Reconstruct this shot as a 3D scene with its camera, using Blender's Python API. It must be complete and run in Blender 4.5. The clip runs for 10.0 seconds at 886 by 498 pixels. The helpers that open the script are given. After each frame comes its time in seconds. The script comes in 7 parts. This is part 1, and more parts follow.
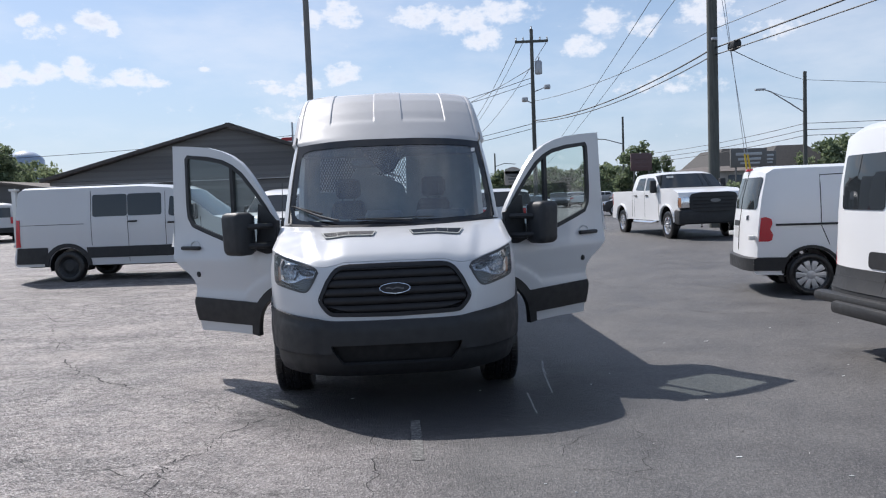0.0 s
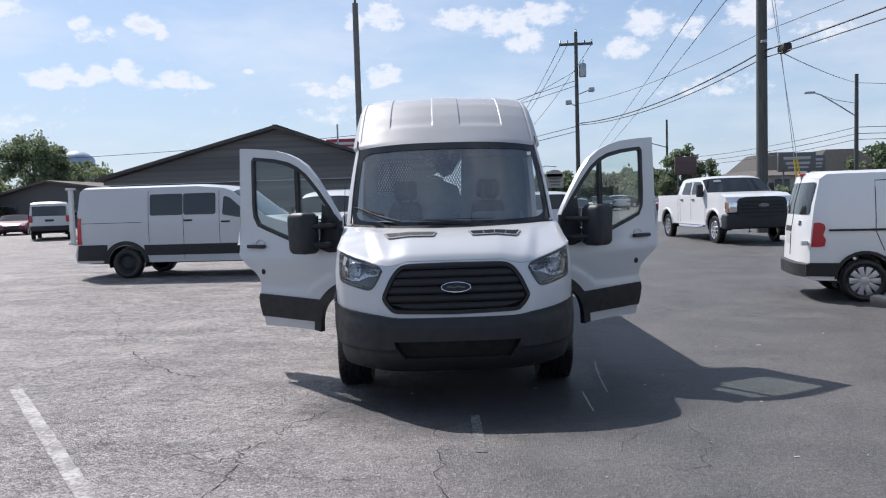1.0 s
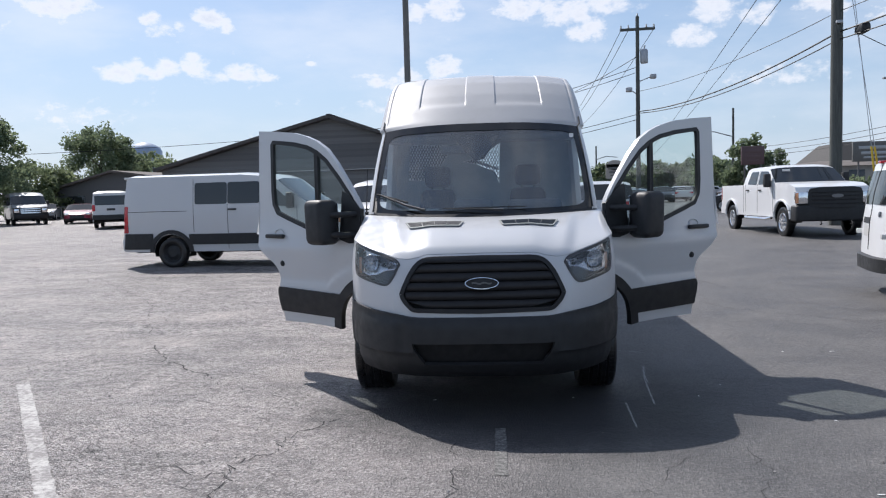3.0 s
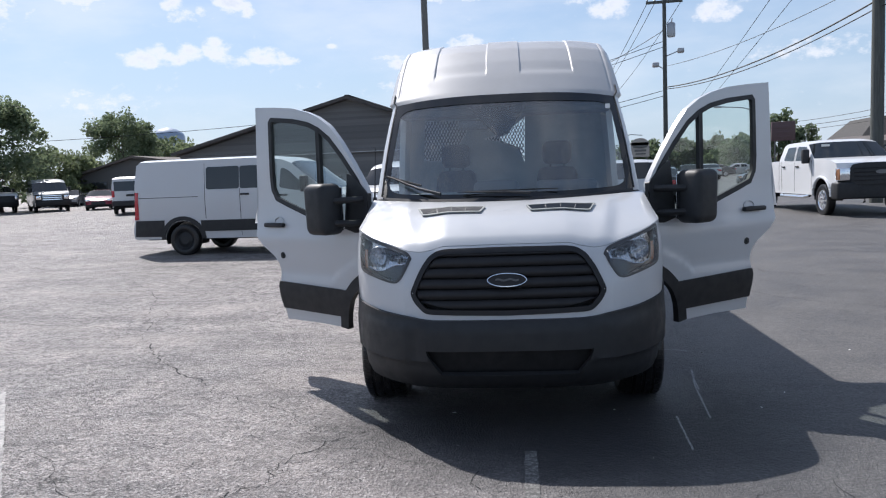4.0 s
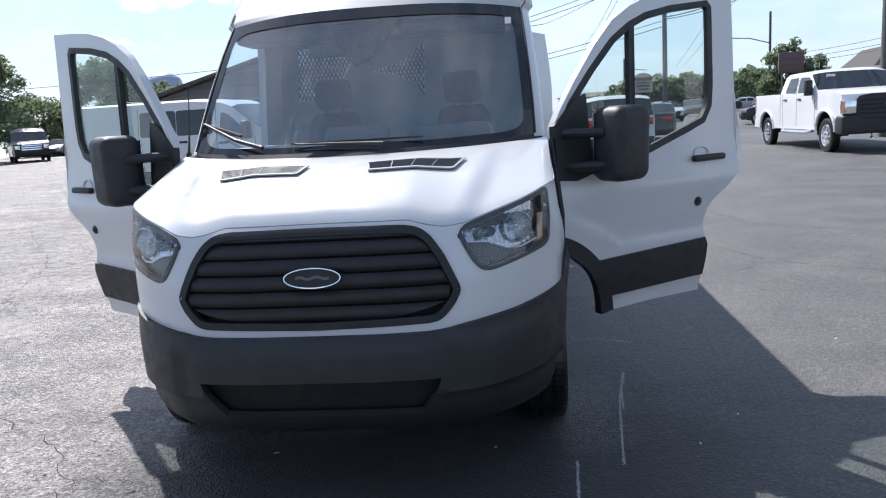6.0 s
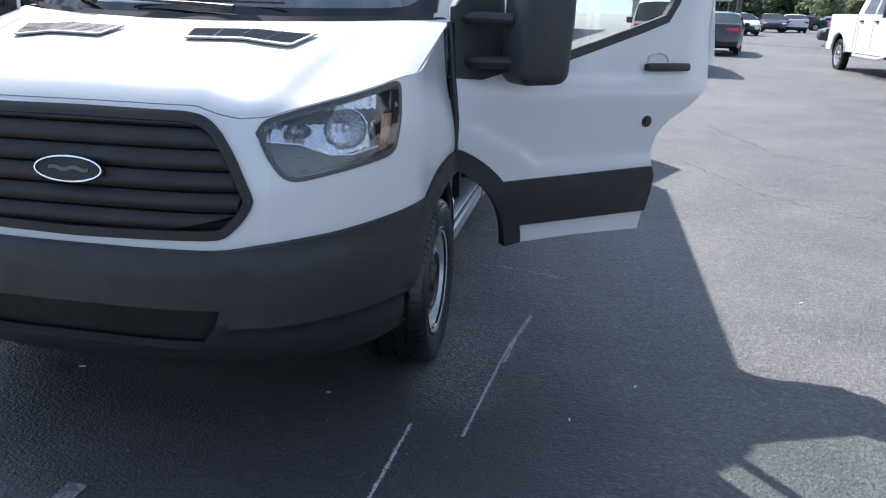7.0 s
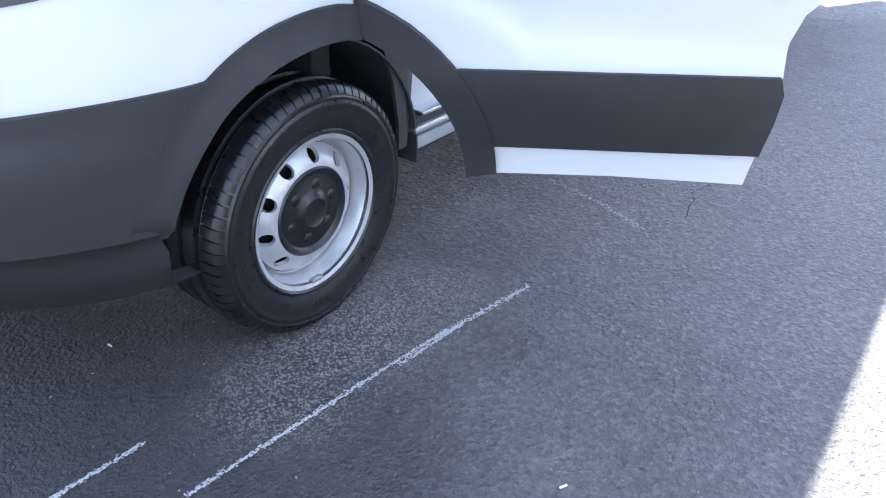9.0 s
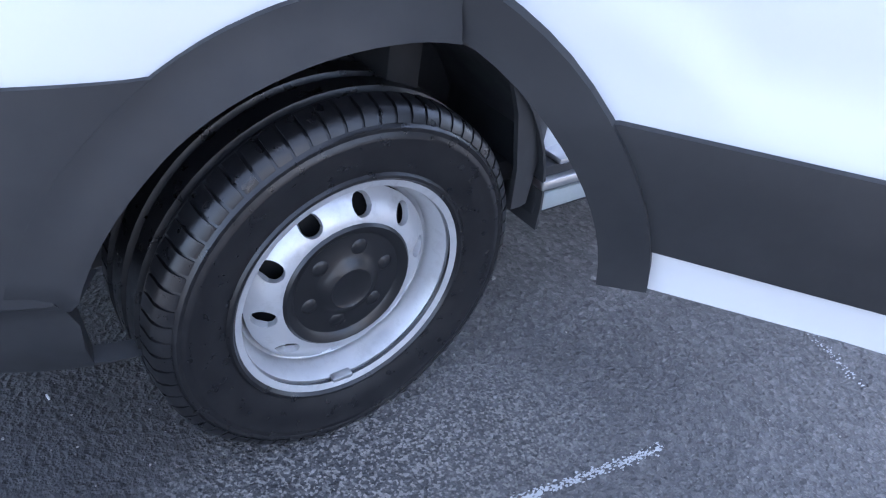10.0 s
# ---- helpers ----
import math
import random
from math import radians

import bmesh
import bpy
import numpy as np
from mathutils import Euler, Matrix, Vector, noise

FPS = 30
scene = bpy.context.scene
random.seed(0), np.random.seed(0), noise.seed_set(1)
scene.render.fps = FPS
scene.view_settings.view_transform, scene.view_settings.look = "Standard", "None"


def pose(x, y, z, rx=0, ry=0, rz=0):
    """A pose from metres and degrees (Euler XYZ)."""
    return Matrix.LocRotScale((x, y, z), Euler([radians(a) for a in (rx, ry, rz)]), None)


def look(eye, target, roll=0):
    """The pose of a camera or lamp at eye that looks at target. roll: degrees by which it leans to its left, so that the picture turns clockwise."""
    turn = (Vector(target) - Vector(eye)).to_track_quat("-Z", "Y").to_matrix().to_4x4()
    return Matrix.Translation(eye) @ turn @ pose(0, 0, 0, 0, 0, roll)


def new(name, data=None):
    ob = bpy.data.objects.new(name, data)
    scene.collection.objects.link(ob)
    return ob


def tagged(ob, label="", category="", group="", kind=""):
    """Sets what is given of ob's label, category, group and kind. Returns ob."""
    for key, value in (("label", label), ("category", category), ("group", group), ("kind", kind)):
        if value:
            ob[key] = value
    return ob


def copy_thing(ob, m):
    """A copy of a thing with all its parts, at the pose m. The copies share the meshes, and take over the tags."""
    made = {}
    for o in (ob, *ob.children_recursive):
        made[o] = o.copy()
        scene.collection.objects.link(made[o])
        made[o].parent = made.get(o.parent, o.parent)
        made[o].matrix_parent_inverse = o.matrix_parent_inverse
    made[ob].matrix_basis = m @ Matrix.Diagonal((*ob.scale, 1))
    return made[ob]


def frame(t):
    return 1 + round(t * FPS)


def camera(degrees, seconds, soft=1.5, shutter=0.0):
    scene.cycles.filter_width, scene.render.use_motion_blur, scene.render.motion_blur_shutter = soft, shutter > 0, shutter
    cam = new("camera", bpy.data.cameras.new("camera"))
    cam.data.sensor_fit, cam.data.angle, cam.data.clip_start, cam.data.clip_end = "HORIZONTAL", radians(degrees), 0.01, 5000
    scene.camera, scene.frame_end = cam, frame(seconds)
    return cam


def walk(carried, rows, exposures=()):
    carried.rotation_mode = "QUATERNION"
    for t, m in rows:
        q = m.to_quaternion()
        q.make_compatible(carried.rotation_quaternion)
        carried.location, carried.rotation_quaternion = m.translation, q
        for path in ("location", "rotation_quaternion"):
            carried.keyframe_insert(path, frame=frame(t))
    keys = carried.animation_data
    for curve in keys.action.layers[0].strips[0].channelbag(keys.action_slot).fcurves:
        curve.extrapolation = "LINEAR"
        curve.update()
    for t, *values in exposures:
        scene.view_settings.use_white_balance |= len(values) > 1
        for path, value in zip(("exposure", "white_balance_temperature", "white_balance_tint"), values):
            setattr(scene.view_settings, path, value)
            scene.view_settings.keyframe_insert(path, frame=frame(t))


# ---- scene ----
cam = camera(60.5, 10.0, soft=1.15)
PATH = [
    (0, (0.221, 0.009, 1.579), (0.156, 2.004, 1.448), -2.2),
    (0.5, (0.162, -0.066, 1.6), (0.049, 1.927, 1.475), -2.0),
    (1, (0.065, -0.194, 1.585), (-0.102, 1.796, 1.463), -1.7),
    (1.5, (0.111, -0.147, 1.575), (-0.105, 1.837, 1.445), -1.5),
    (2, (0.244, -0.021, 1.557), (-0.003, 1.958, 1.414), -1.4),
    (2.5, (0.236, 0.173, 1.566), (-0.033, 2.149, 1.418), -1.3),
    (2.7, (0.246, 0.291, 1.539), (-0.048, 2.264, 1.402), -1.4),
    (3.8, (0.207, 1.044, 1.558), (-0.154, 3.003, 1.379), -2.0),
    (4, (0.151, 1.238, 1.543), (-0.23, 3.193, 1.355), -2.3),
    (4.5, (0.145, 1.602, 1.534), (-0.265, 3.548, 1.319), -3.0),
    (5, (0.286, 2.029, 1.564), (-0.12, 3.973, 1.329), -3.7),
    (5.2, (0.371, 2.232, 1.537), (-0.014, 4.181, 1.311), -3.6),
    (6.3, (0.958, 3.153, 1.506), (0.53, 5.057, 1.065), -3.1),
    (6.5, (1.09, 3.377, 1.48), (0.65, 5.257, 0.959), -1.3),
    (7.0, (1.405, 3.725, 1.438), (0.889, 5.56, 0.833), 1.8),
    (7.5, (1.725, 4.103, 1.425), (1.058, 5.84, 0.697), 3.4),
    (8.0, (1.926, 4.596, 1.381), (1.124, 6.21, 0.515), 3.6),
    (8.5, (2.005, 5.041, 1.33), (1.062, 6.513, 0.359), 3.8),
    (9.0, (1.94, 5.496, 1.312), (0.852, 6.814, 0.28), 3.8),
    (9.5, (1.811, 5.864, 1.273), (0.605, 7.068, 0.226), 5.5),
    (10.0, (1.466, 6.141, 1.164), (0.147, 7.116, 0.02), 9.5),
]
EXPOSURE = [(0.0, 0.20, 6290, 13), (2.5, 0.21, 6290, 13), (4.5, 0.28, 6240, 13), (5.5, 0.47, 6200, 13), (6.5, 0.88, 6150, 12), (7.0, 1.12, 6150, 12), (7.5, 1.42, 6280, 13), (8.0, 2.08, 6480, 13), (8.5, 2.40, 6420, 14), (9.0, 2.80, 6250, 15), (9.5, 2.88, 6080, 17), (10.0, 2.84, 5980, 18)]
walk(cam, [(t, look(eye, target, roll)) for t, eye, target, roll in PATH], EXPOSURE)

# ---- light ----
SUN_TO = Vector((-0.598, 0.690, 1.0)).normalized()
sun_data = bpy.data.lights.new("sun", "SUN")
sun_data.energy, sun_data.angle, sun_data.color = 4.6, radians(0.53), (1.0, 0.955, 0.89)
sun = new("sun", sun_data)
sun.matrix_world = look(SUN_TO * 40, (0, 0, 0))


def build_sky():
    w = bpy.data.worlds.new("sky")
    scene.world = w
    w.use_nodes = True
    nt = w.node_tree
    n, l = nt.nodes, nt.links
    sky = n.new("ShaderNodeTexSky")
    sky.sky_type, sky.sun_disc = "NISHITA", False
    sky.sun_elevation, sky.sun_rotation = math.asin(SUN_TO.z), math.atan2(SUN_TO.x, SUN_TO.y)
    sky.air_density, sky.dust_density, sky.ozone_density = 1.0, 0.6, 1.6
    co = n.new("ShaderNodeTexCoord")
    sep = n.new("ShaderNodeSeparateXYZ")
    l.new(co.outputs["Generated"], sep.inputs[0])
    hgt = n.new("ShaderNodeMath"); hgt.operation = "MAXIMUM"; hgt.inputs[1].default_value = 0.0
    l.new(sep.outputs[2], hgt.inputs[0])
    def op(kind, a, b=0.0, c=None):
        x = n.new("ShaderNodeMath"); x.operation = kind
        for k, v in enumerate((a, b) if c is None else (a, b, c)):
            if hasattr(v, "is_output"):
                l.new(v, x.inputs[k])
            else:
                x.inputs[k].default_value = v
        return x.outputs[0]
    def noise_of(scale, detail, rough=0.6):
        mp = n.new("ShaderNodeMapping"); mp.inputs["Scale"].default_value = scale
        l.new(co.outputs["Generated"], mp.inputs[0])
        t = n.new("ShaderNodeTexNoise"); t.inputs["Scale"].default_value = 1.0; t.inputs["Detail"].default_value = detail; t.inputs["Roughness"].default_value = rough
        l.new(mp.outputs[0], t.inputs[0])
        return t.outputs[0]
    az = op("MULTIPLY", op("ARCTAN2", sep.outputs[0], sep.outputs[1]), 57.2958)
    el = op("MULTIPLY", op("ARCSINE", sep.outputs[2]), 57.2958)
    # fair-weather cumulus: bearing, height, half width and half height in degrees, thickness
    banks = [(-29.6, 12.5, 0.75, 0.5, 1.0), (-28.9, 11.8, 0.95, 0.5, 1.0), (-27.6, 12.1, 0.5, 0.3, 0.9), (-25.5, 12.6, 1.2, 0.75, 1.05), (-24.5, 12.1, 0.6, 0.4, 0.9),
             (-31.6, 8.9, 1.4, 0.6, 1.0), (-30.8, 9.5, 0.7, 0.5, 1.0), (-29.6, 8.9, 1.0, 0.5, 1.0), (-28.5, 9.3, 0.9, 0.6, 1.0), (-26.9, 9.6, 0.9, 0.7, 1.05), (-25.4, 8.8, 1.2, 0.45, 0.9),
             (-23.5, 9.1, 1.5, 0.55, 1.05), (-22.0, 8.8, 0.9, 0.3, 0.8), (-18.6, 9.75, 0.55, 0.22, 0.9), (-10.6, 13.3, 1.1, 0.7, 0.9), (-8.8, 13.6, 1.6, 1.0, 1.05),
             (-14.6, 8.9, 1.3, 0.22, 0.8), (-12.8, 8.4, 2.0, 0.5, 0.9), (-11.0, 8.8, 1.4, 0.6, 0.9), (-8.9, 9.4, 1.4, 0.8, 1.0), (-2.4, 13.3, 3.2, 0.8, 0.95), (0.3, 12.8, 2.4, 0.9, 1.0),
             (1.7, 11.5, 1.4, 0.8, 1.0), (3.6, 13.4, 2.2, 0.9, 0.9), (10.4, 12.3, 1.7, 1.1, 1.0), (8.9, 10.7, 1.3, 0.9, 1.0), (13.2, 11.6, 1.2, 0.8, 0.9), (17.6, 12.4, 2.0, 1.5, 0.95), (21.8, 10.6, 1.8, 0.8, 0.8),
             (-35.4, 13.0, 2.4, 1.0, 1.0), (-34.6, 5.9, 3.2, 0.8, 0.7), (-12.4, 6.7, 2.6, 0.8, 0.6), (15.0, 7.5, 4.0, 0.8, 0.6), (-43.0, 12.0, 4.0, 2.0, 0.9)]
    total = None
    for a, e, wa, we, th in banks:
        da = op("DIVIDE", op("SUBTRACT", az, a), wa)
        de = op("DIVIDE", op("SUBTRACT", el, e), we)
        d = op("ADD", op("MULTIPLY", da, da), op("MULTIPLY", de, de))
        c = op("MULTIPLY", op("MAXIMUM", op("SUBTRACT", 1.0, op("MULTIPLY", d, 0.5)), 0.0), th)
        total = c if total is None else op("MAXIMUM", total, c)
    lumps = noise_of((52, 52, 80), 8, 0.62)
    rest = op("MULTIPLY", op("MULTIPLY", op("SUBTRACT", noise_of((3.2, 3.2, 7), 6), 0.42), 2.2), op("GREATER_THAN", el, 17.0))
    dens = op("ADD", op("MAXIMUM", total, rest), op("MULTIPLY", op("SUBTRACT", lumps, 0.5), 2.4))
    puff = n.new("ShaderNodeMapRange"); puff.inputs[1].default_value, puff.inputs[2].default_value = 0.20, 1.10; puff.interpolation_type = "SMOOTHSTEP"
    l.new(dens, puff.inputs[0])
    # summer haze, palest at the horizon
    hz = n.new("ShaderNodeMapRange"); hz.inputs[1].default_value, hz.inputs[2].default_value = 0.0, 0.30; hz.inputs[3].default_value, hz.inputs[4].default_value = 0.80, 0.14
    l.new(hgt.outputs[0], hz.inputs[0])
    m0 = n.new("ShaderNodeMix"); m0.data_type = "RGBA"; m0.inputs[7].default_value = (4.2, 5.4, 6.9, 1)
    l.new(hz.outputs[0], m0.inputs[0]); l.new(sky.outputs[0], m0.inputs[6])
    m1 = n.new("ShaderNodeMix"); m1.data_type = "RGBA"; m1.inputs[7].default_value = (8.0, 8.2, 8.6, 1)
    # thick parts of a cloud turn a soft grey towards their feet
    grey = n.new("ShaderNodeMix"); grey.data_type = "RGBA"; grey.inputs[6].default_value, grey.inputs[7].default_value = (8.5, 8.6, 8.8, 1), (6.7, 7.1, 7.8, 1)
    thick = n.new("ShaderNodeMapRange"); thick.inputs[1].default_value, thick.inputs[2].default_value = 0.75, 1.5
    l.new(dens, thick.inputs[0]); l.new(thick.outputs[0], grey.inputs[0]); l.new(grey.outputs[2], m1.inputs[7])
    veil = n.new("ShaderNodeMapRange"); veil.inputs[1].default_value, veil.inputs[2].default_value = 0.40, 0.72; veil.interpolation_type = "SMOOTHSTEP"
    l.new(noise_of((3.6, 3.6, 11), 7, 0.58), veil.inputs[0])
    l.new(op("MAXIMUM", op("MULTIPLY", puff.outputs[0], 0.88), op("MULTIPLY", veil.outputs[0], 0.34)), m1.inputs[0]); l.new(m0.outputs[2], m1.inputs[6])
    bg = n["Background"]
    bg.inputs[1].default_value = 0.1
    l.new(m1.outputs[2], bg.inputs[0])


build_sky()


# ---- materials ----
def socket(node, key, value, nt):
    if hasattr(value, "is_output"):
        nt.links.new(value, node.inputs[key])
    else:
        node.inputs[key].default_value = (*value, 1) if isinstance(value, tuple) and len(value) == 3 else value


class Mat:
    """A node material with short calls."""

    def __init__(self, name):
        self.m = bpy.data.materials.new(name)
        self.m.use_nodes = True
        self.nt = self.m.node_tree
        self.b = self.nt.nodes["Principled BSDF"]
        self.co = self.nt.nodes.new("ShaderNodeTexCoord").outputs["Object"]

    def world(self):
        self.co = self.nt.nodes.new("ShaderNodeNewGeometry").outputs["Position"]
        return self

    def set(self, **k):
        for key, v in k.items():
            socket(self.b, key.replace("_", " "), v, self.nt)
        return self

    def noise(self, scale, detail=3, rough=0.5, stretch=None):
        t = self.nt.nodes.new("ShaderNodeTexNoise")
        t.inputs["Scale"].default_value, t.inputs["Detail"].default_value, t.inputs["Roughness"].default_value = scale, detail, rough
        c = self.co
        if stretch:
            mp = self.nt.nodes.new("ShaderNodeMapping"); mp.inputs["Scale"].default_value = stretch
            self.nt.links.new(c, mp.inputs[0]); c = mp.outputs[0]
        self.nt.links.new(c, t.inputs[0])
        return t.outputs[0]

    def voronoi(self, scale, feature="F1", out=0):
        t = self.nt.nodes.new("ShaderNodeTexVoronoi"); t.feature = feature
        t.inputs["Scale"].default_value = scale
        self.nt.links.new(self.co, t.inputs[0])
        return t.outputs[out]

    def ramp(self, v, lo, hi, a=0.0, b=1.0):
        r = self.nt.nodes.new("ShaderNodeMapRange")
        r.inputs[1].default_value, r.inputs[2].default_value, r.inputs[3].default_value, r.inputs[4].default_value = lo, hi, a, b
        self.nt.links.new(v, r.inputs[0])
        return r.outputs[0]

    def mix(self, f, a, b):
        x = self.nt.nodes.new("ShaderNodeMix"); x.data_type = "RGBA"
        socket(x, 0, f, self.nt); socket(x, 6, a, self.nt); socket(x, 7, b, self.nt)
        return x.outputs[2]

    def math(self, op, a, b):
        x = self.nt.nodes.new("ShaderNodeMath"); x.operation = op
        socket(x, 0, a, self.nt); socket(x, 1, b, self.nt)
        return x.outputs[0]

    def random(self):
        return self.nt.nodes.new("ShaderNodeObjectInfo").outputs["Random"]

    def island(self):
        return self.nt.nodes.new("ShaderNodeNewGeometry").outputs["Random Per Island"]

    def bump(self, v, strength, dist):
        x = self.nt.nodes.new("ShaderNodeBump")
        x.inputs["Strength"].default_value, x.inputs["Distance"].default_value = strength, dist
        self.nt.links.new(v, x.inputs["Height"])
        if self.b.inputs["Normal"].is_linked:
            self.nt.links.new(self.b.inputs["Normal"].links[0].from_socket, x.inputs["Normal"])
        self.nt.links.new(x.outputs[0], self.b.inputs["Normal"])
        return self


def paint(name, col, dust=(0.55, 0.53, 0.5), amount=0.12, rough=0.28):
    m = Mat(name)
    d = m.ramp(m.noise(2.3, 6, 0.65), 0.45, 0.8, 0.0, amount)
    m.set(Base_Color=m.mix(d, col, dust), Roughness=m.ramp(m.noise(9, 4), 0.3, 0.7, rough, rough + 0.12), Coat_Weight=0.6, Coat_Roughness=0.06)
    m.bump(m.noise(3.0, 2), 0.04, 0.01)
    return m.m


def plastic(name, col, rough=0.55, grain=900):
    m = Mat(name)
    d = m.ramp(m.noise(5, 6, 0.7), 0.4, 0.75, 0.0, 0.35)
    m.set(Base_Color=m.mix(d, col, tuple(min(1, c * 1.5 + 0.006) for c in col)), Roughness=m.ramp(m.noise(14, 4), 0.3, 0.7, rough - 0.08, rough + 0.1))
    m.bump(m.noise(grain, 2), 0.18, 0.0006)
    return m.m


def metal(name, col, rough, spots=0.3):
    m = Mat(name)
    d = m.ramp(m.noise(30, 5, 0.7), 0.45, 0.8, 0.0, spots)
    m.set(Base_Color=m.mix(d, col, tuple(c * 0.45 for c in col)), Metallic=1.0, Roughness=m.ramp(m.noise(60, 3), 0.3, 0.7, rough, rough + 0.12))
    return m.m


def glass(name, tint, gloss=1.5, haze_film=0.0):
    """Thin glass: tinted see-through with a mirror sheen that grows at grazing angles, and a bluish film standing in
    for haze.
    """
    m = Mat(name)
    nt = m.nt
    tr = nt.nodes.new("ShaderNodeBsdfTransparent"); tr.inputs[0].default_value = (*tint, 1)
    gl = nt.nodes.new("ShaderNodeBsdfGlossy"); gl.inputs["Roughness"].default_value = 0.02
    lw = nt.nodes.new("ShaderNodeLayerWeight"); lw.inputs[0].default_value = 0.5
    f0 = ((gloss - 1) / (gloss + 1)) ** 2 * 1.8
    fr = nt.nodes.new("ShaderNodeMath"); fr.operation = "MULTIPLY_ADD"
    fr.inputs[1].default_value, fr.inputs[2].default_value = 1 - f0, f0
    nt.links.new(m.math("POWER", lw.outputs["Facing"], 5.0), fr.inputs[0])
    mixer = nt.nodes.new("ShaderNodeMixShader")
    nt.links.new(fr.outputs[0], mixer.inputs[0]); nt.links.new(tr.outputs[0], mixer.inputs[1]); nt.links.new(gl.outputs[0], mixer.inputs[2])
    out = mixer.outputs[0]
    if haze_film:
        # bluish scatter: haze and sky sheen on the pane are put into its colour
        df0 = nt.nodes.new("ShaderNodeBsdfDiffuse"); df0.inputs[0].default_value = (0.50, 0.57, 0.61, 1)
        tl = nt.nodes.new("ShaderNodeBsdfTranslucent"); tl.inputs[0].default_value = (0.66, 0.76, 0.80, 1)
        df = nt.nodes.new("ShaderNodeMixShader"); df.inputs[0].default_value = 0.6
        nt.links.new(df0.outputs[0], df.inputs[1]); nt.links.new(tl.outputs[0], df.inputs[2])
        m2 = nt.nodes.new("ShaderNodeMixShader")
        nt.links.new(m.ramp(m.noise(6, 6, 0.7), 0.3, 0.8, haze_film * 0.4, haze_film), m2.inputs[0])
        nt.links.new(out, m2.inputs[1]); nt.links.new(df.outputs[0], m2.inputs[2])
        out = m2.outputs[0]
    nt.links.new(out, nt.nodes["Material Output"].inputs[0])
    return m.m


WHITE = paint("white_paint", (0.575, 0.585, 0.595))
# brighter copy of the white, standing in for stronger light on some vehicles
BRIGHTWHITE = Mat("bright_white_paint")
BRIGHTWHITE.set(Base_Color=BRIGHTWHITE.mix(BRIGHTWHITE.ramp(BRIGHTWHITE.noise(1.6, 4), 0.4, 0.8, 0.0, 0.2), (0.80, 0.805, 0.81), (0.66, 0.655, 0.64)), Roughness=0.3, Coat_Weight=0.4, Coat_Roughness=0.08)
BRIGHTWHITE = BRIGHTWHITE.m
ROOFWHITE = paint("roof_paint", (0.47, 0.465, 0.46), (0.36, 0.345, 0.325), 0.45, 0.46)
BLACK = plastic("black_plastic", (0.0165, 0.0175, 0.0195))
GRILLEBLACK = plastic("grille_plastic", (0.011, 0.011, 0.013), 0.58)
# near-black for seams, undersides and hollows; in hollows it stands in for deep shade
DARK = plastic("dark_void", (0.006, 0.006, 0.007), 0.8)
CHROME = metal("chrome", (0.82, 0.83, 0.85), 0.08, 0.1)
STEEL = Mat("silver_wheel_paint")
_d = STEEL.ramp(STEEL.noise(26, 6, 0.7), 0.5, 0.8, 0.0, 0.45)
STEEL.set(Base_Color=STEEL.mix(_d, (0.54, 0.545, 0.555), (0.20, 0.19, 0.18)), Metallic=0.55, Roughness=STEEL.ramp(STEEL.noise(60, 3), 0.3, 0.7, 0.30, 0.44))
STEEL = STEEL.m
FLANGEGREY = plastic("liner_plastic", (0.030, 0.0305, 0.032), 0.5)
VENTGREY = plastic("vent_plastic", (0.10, 0.10, 0.102), 0.6)
# paler than the dash face: light and reflection on its top put into the colour
DASHTOP = plastic("dash_top", (0.30, 0.315, 0.30), 0.6)
ALU = metal("brushed_aluminium", (0.68, 0.69, 0.70), 0.28, 0.2)
RED = paint("tail_lamp_red", (0.48, 0.008, 0.020), (0.3, 0.03, 0.04), 0.05, 0.10)
AMBER = paint("amber_lens", (0.45, 0.22, 0.12), (0.4, 0.2, 0.1), 0.1, 0.12)
LAMPGREY = plastic("lamp_housing", (0.045, 0.046, 0.048), 0.32)
HUBBLACK = Mat("hub_plastic").set(Base_Color=(0.009, 0.0092, 0.010), Roughness=0.3, Specular_IOR_Level=0.5).m
FRIT = Mat("black_glass_edge").set(Base_Color=(0.008, 0.009, 0.010), Roughness=0.06, Specular_IOR_Level=0.6).m
LAMPSILVER = metal("lamp_silver", (0.62, 0.63, 0.65), 0.22, 0.15)
SEATCLOTH = plastic("seat_cloth", (0.010, 0.0105, 0.012), 0.85, 1500)
DASH = plastic("dash_plastic", (0.085, 0.088, 0.09), 0.6)
TRIMGREY = plastic("interior_trim", (0.34, 0.37, 0.365), 0.7)
CARGO = paint("cargo_white", (0.78, 0.78, 0.77), (0.5, 0.5, 0.48), 0.25, 0.5)
WINDSCREEN = glass("windscreen_glass", (0.78, 0.88, 0.91), 2.05, 0.12)
DOORGLASS = glass("door_glass", (0.74, 0.83, 0.80), 1.5, 0.03)
CLEARLENS = glass("clear_lens", (0.90, 0.92, 0.94), 1.55, 0.05)


def rubber_mat():
    m = Mat("tyre_rubber")
    d = m.ramp(m.noise(16, 6, 0.75), 0.45, 0.8, 0.0, 0.4)
    m.set(Base_Color=m.mix(d, (0.007, 0.007, 0.008), (0.030, 0.029, 0.028)), Roughness=m.ramp(m.noise(40, 4), 0.3, 0.7, 0.24, 0.42))
    m.bump(m.noise(350, 3), 0.12, 0.0006)
    return m.m


RUBBER = rubber_mat()


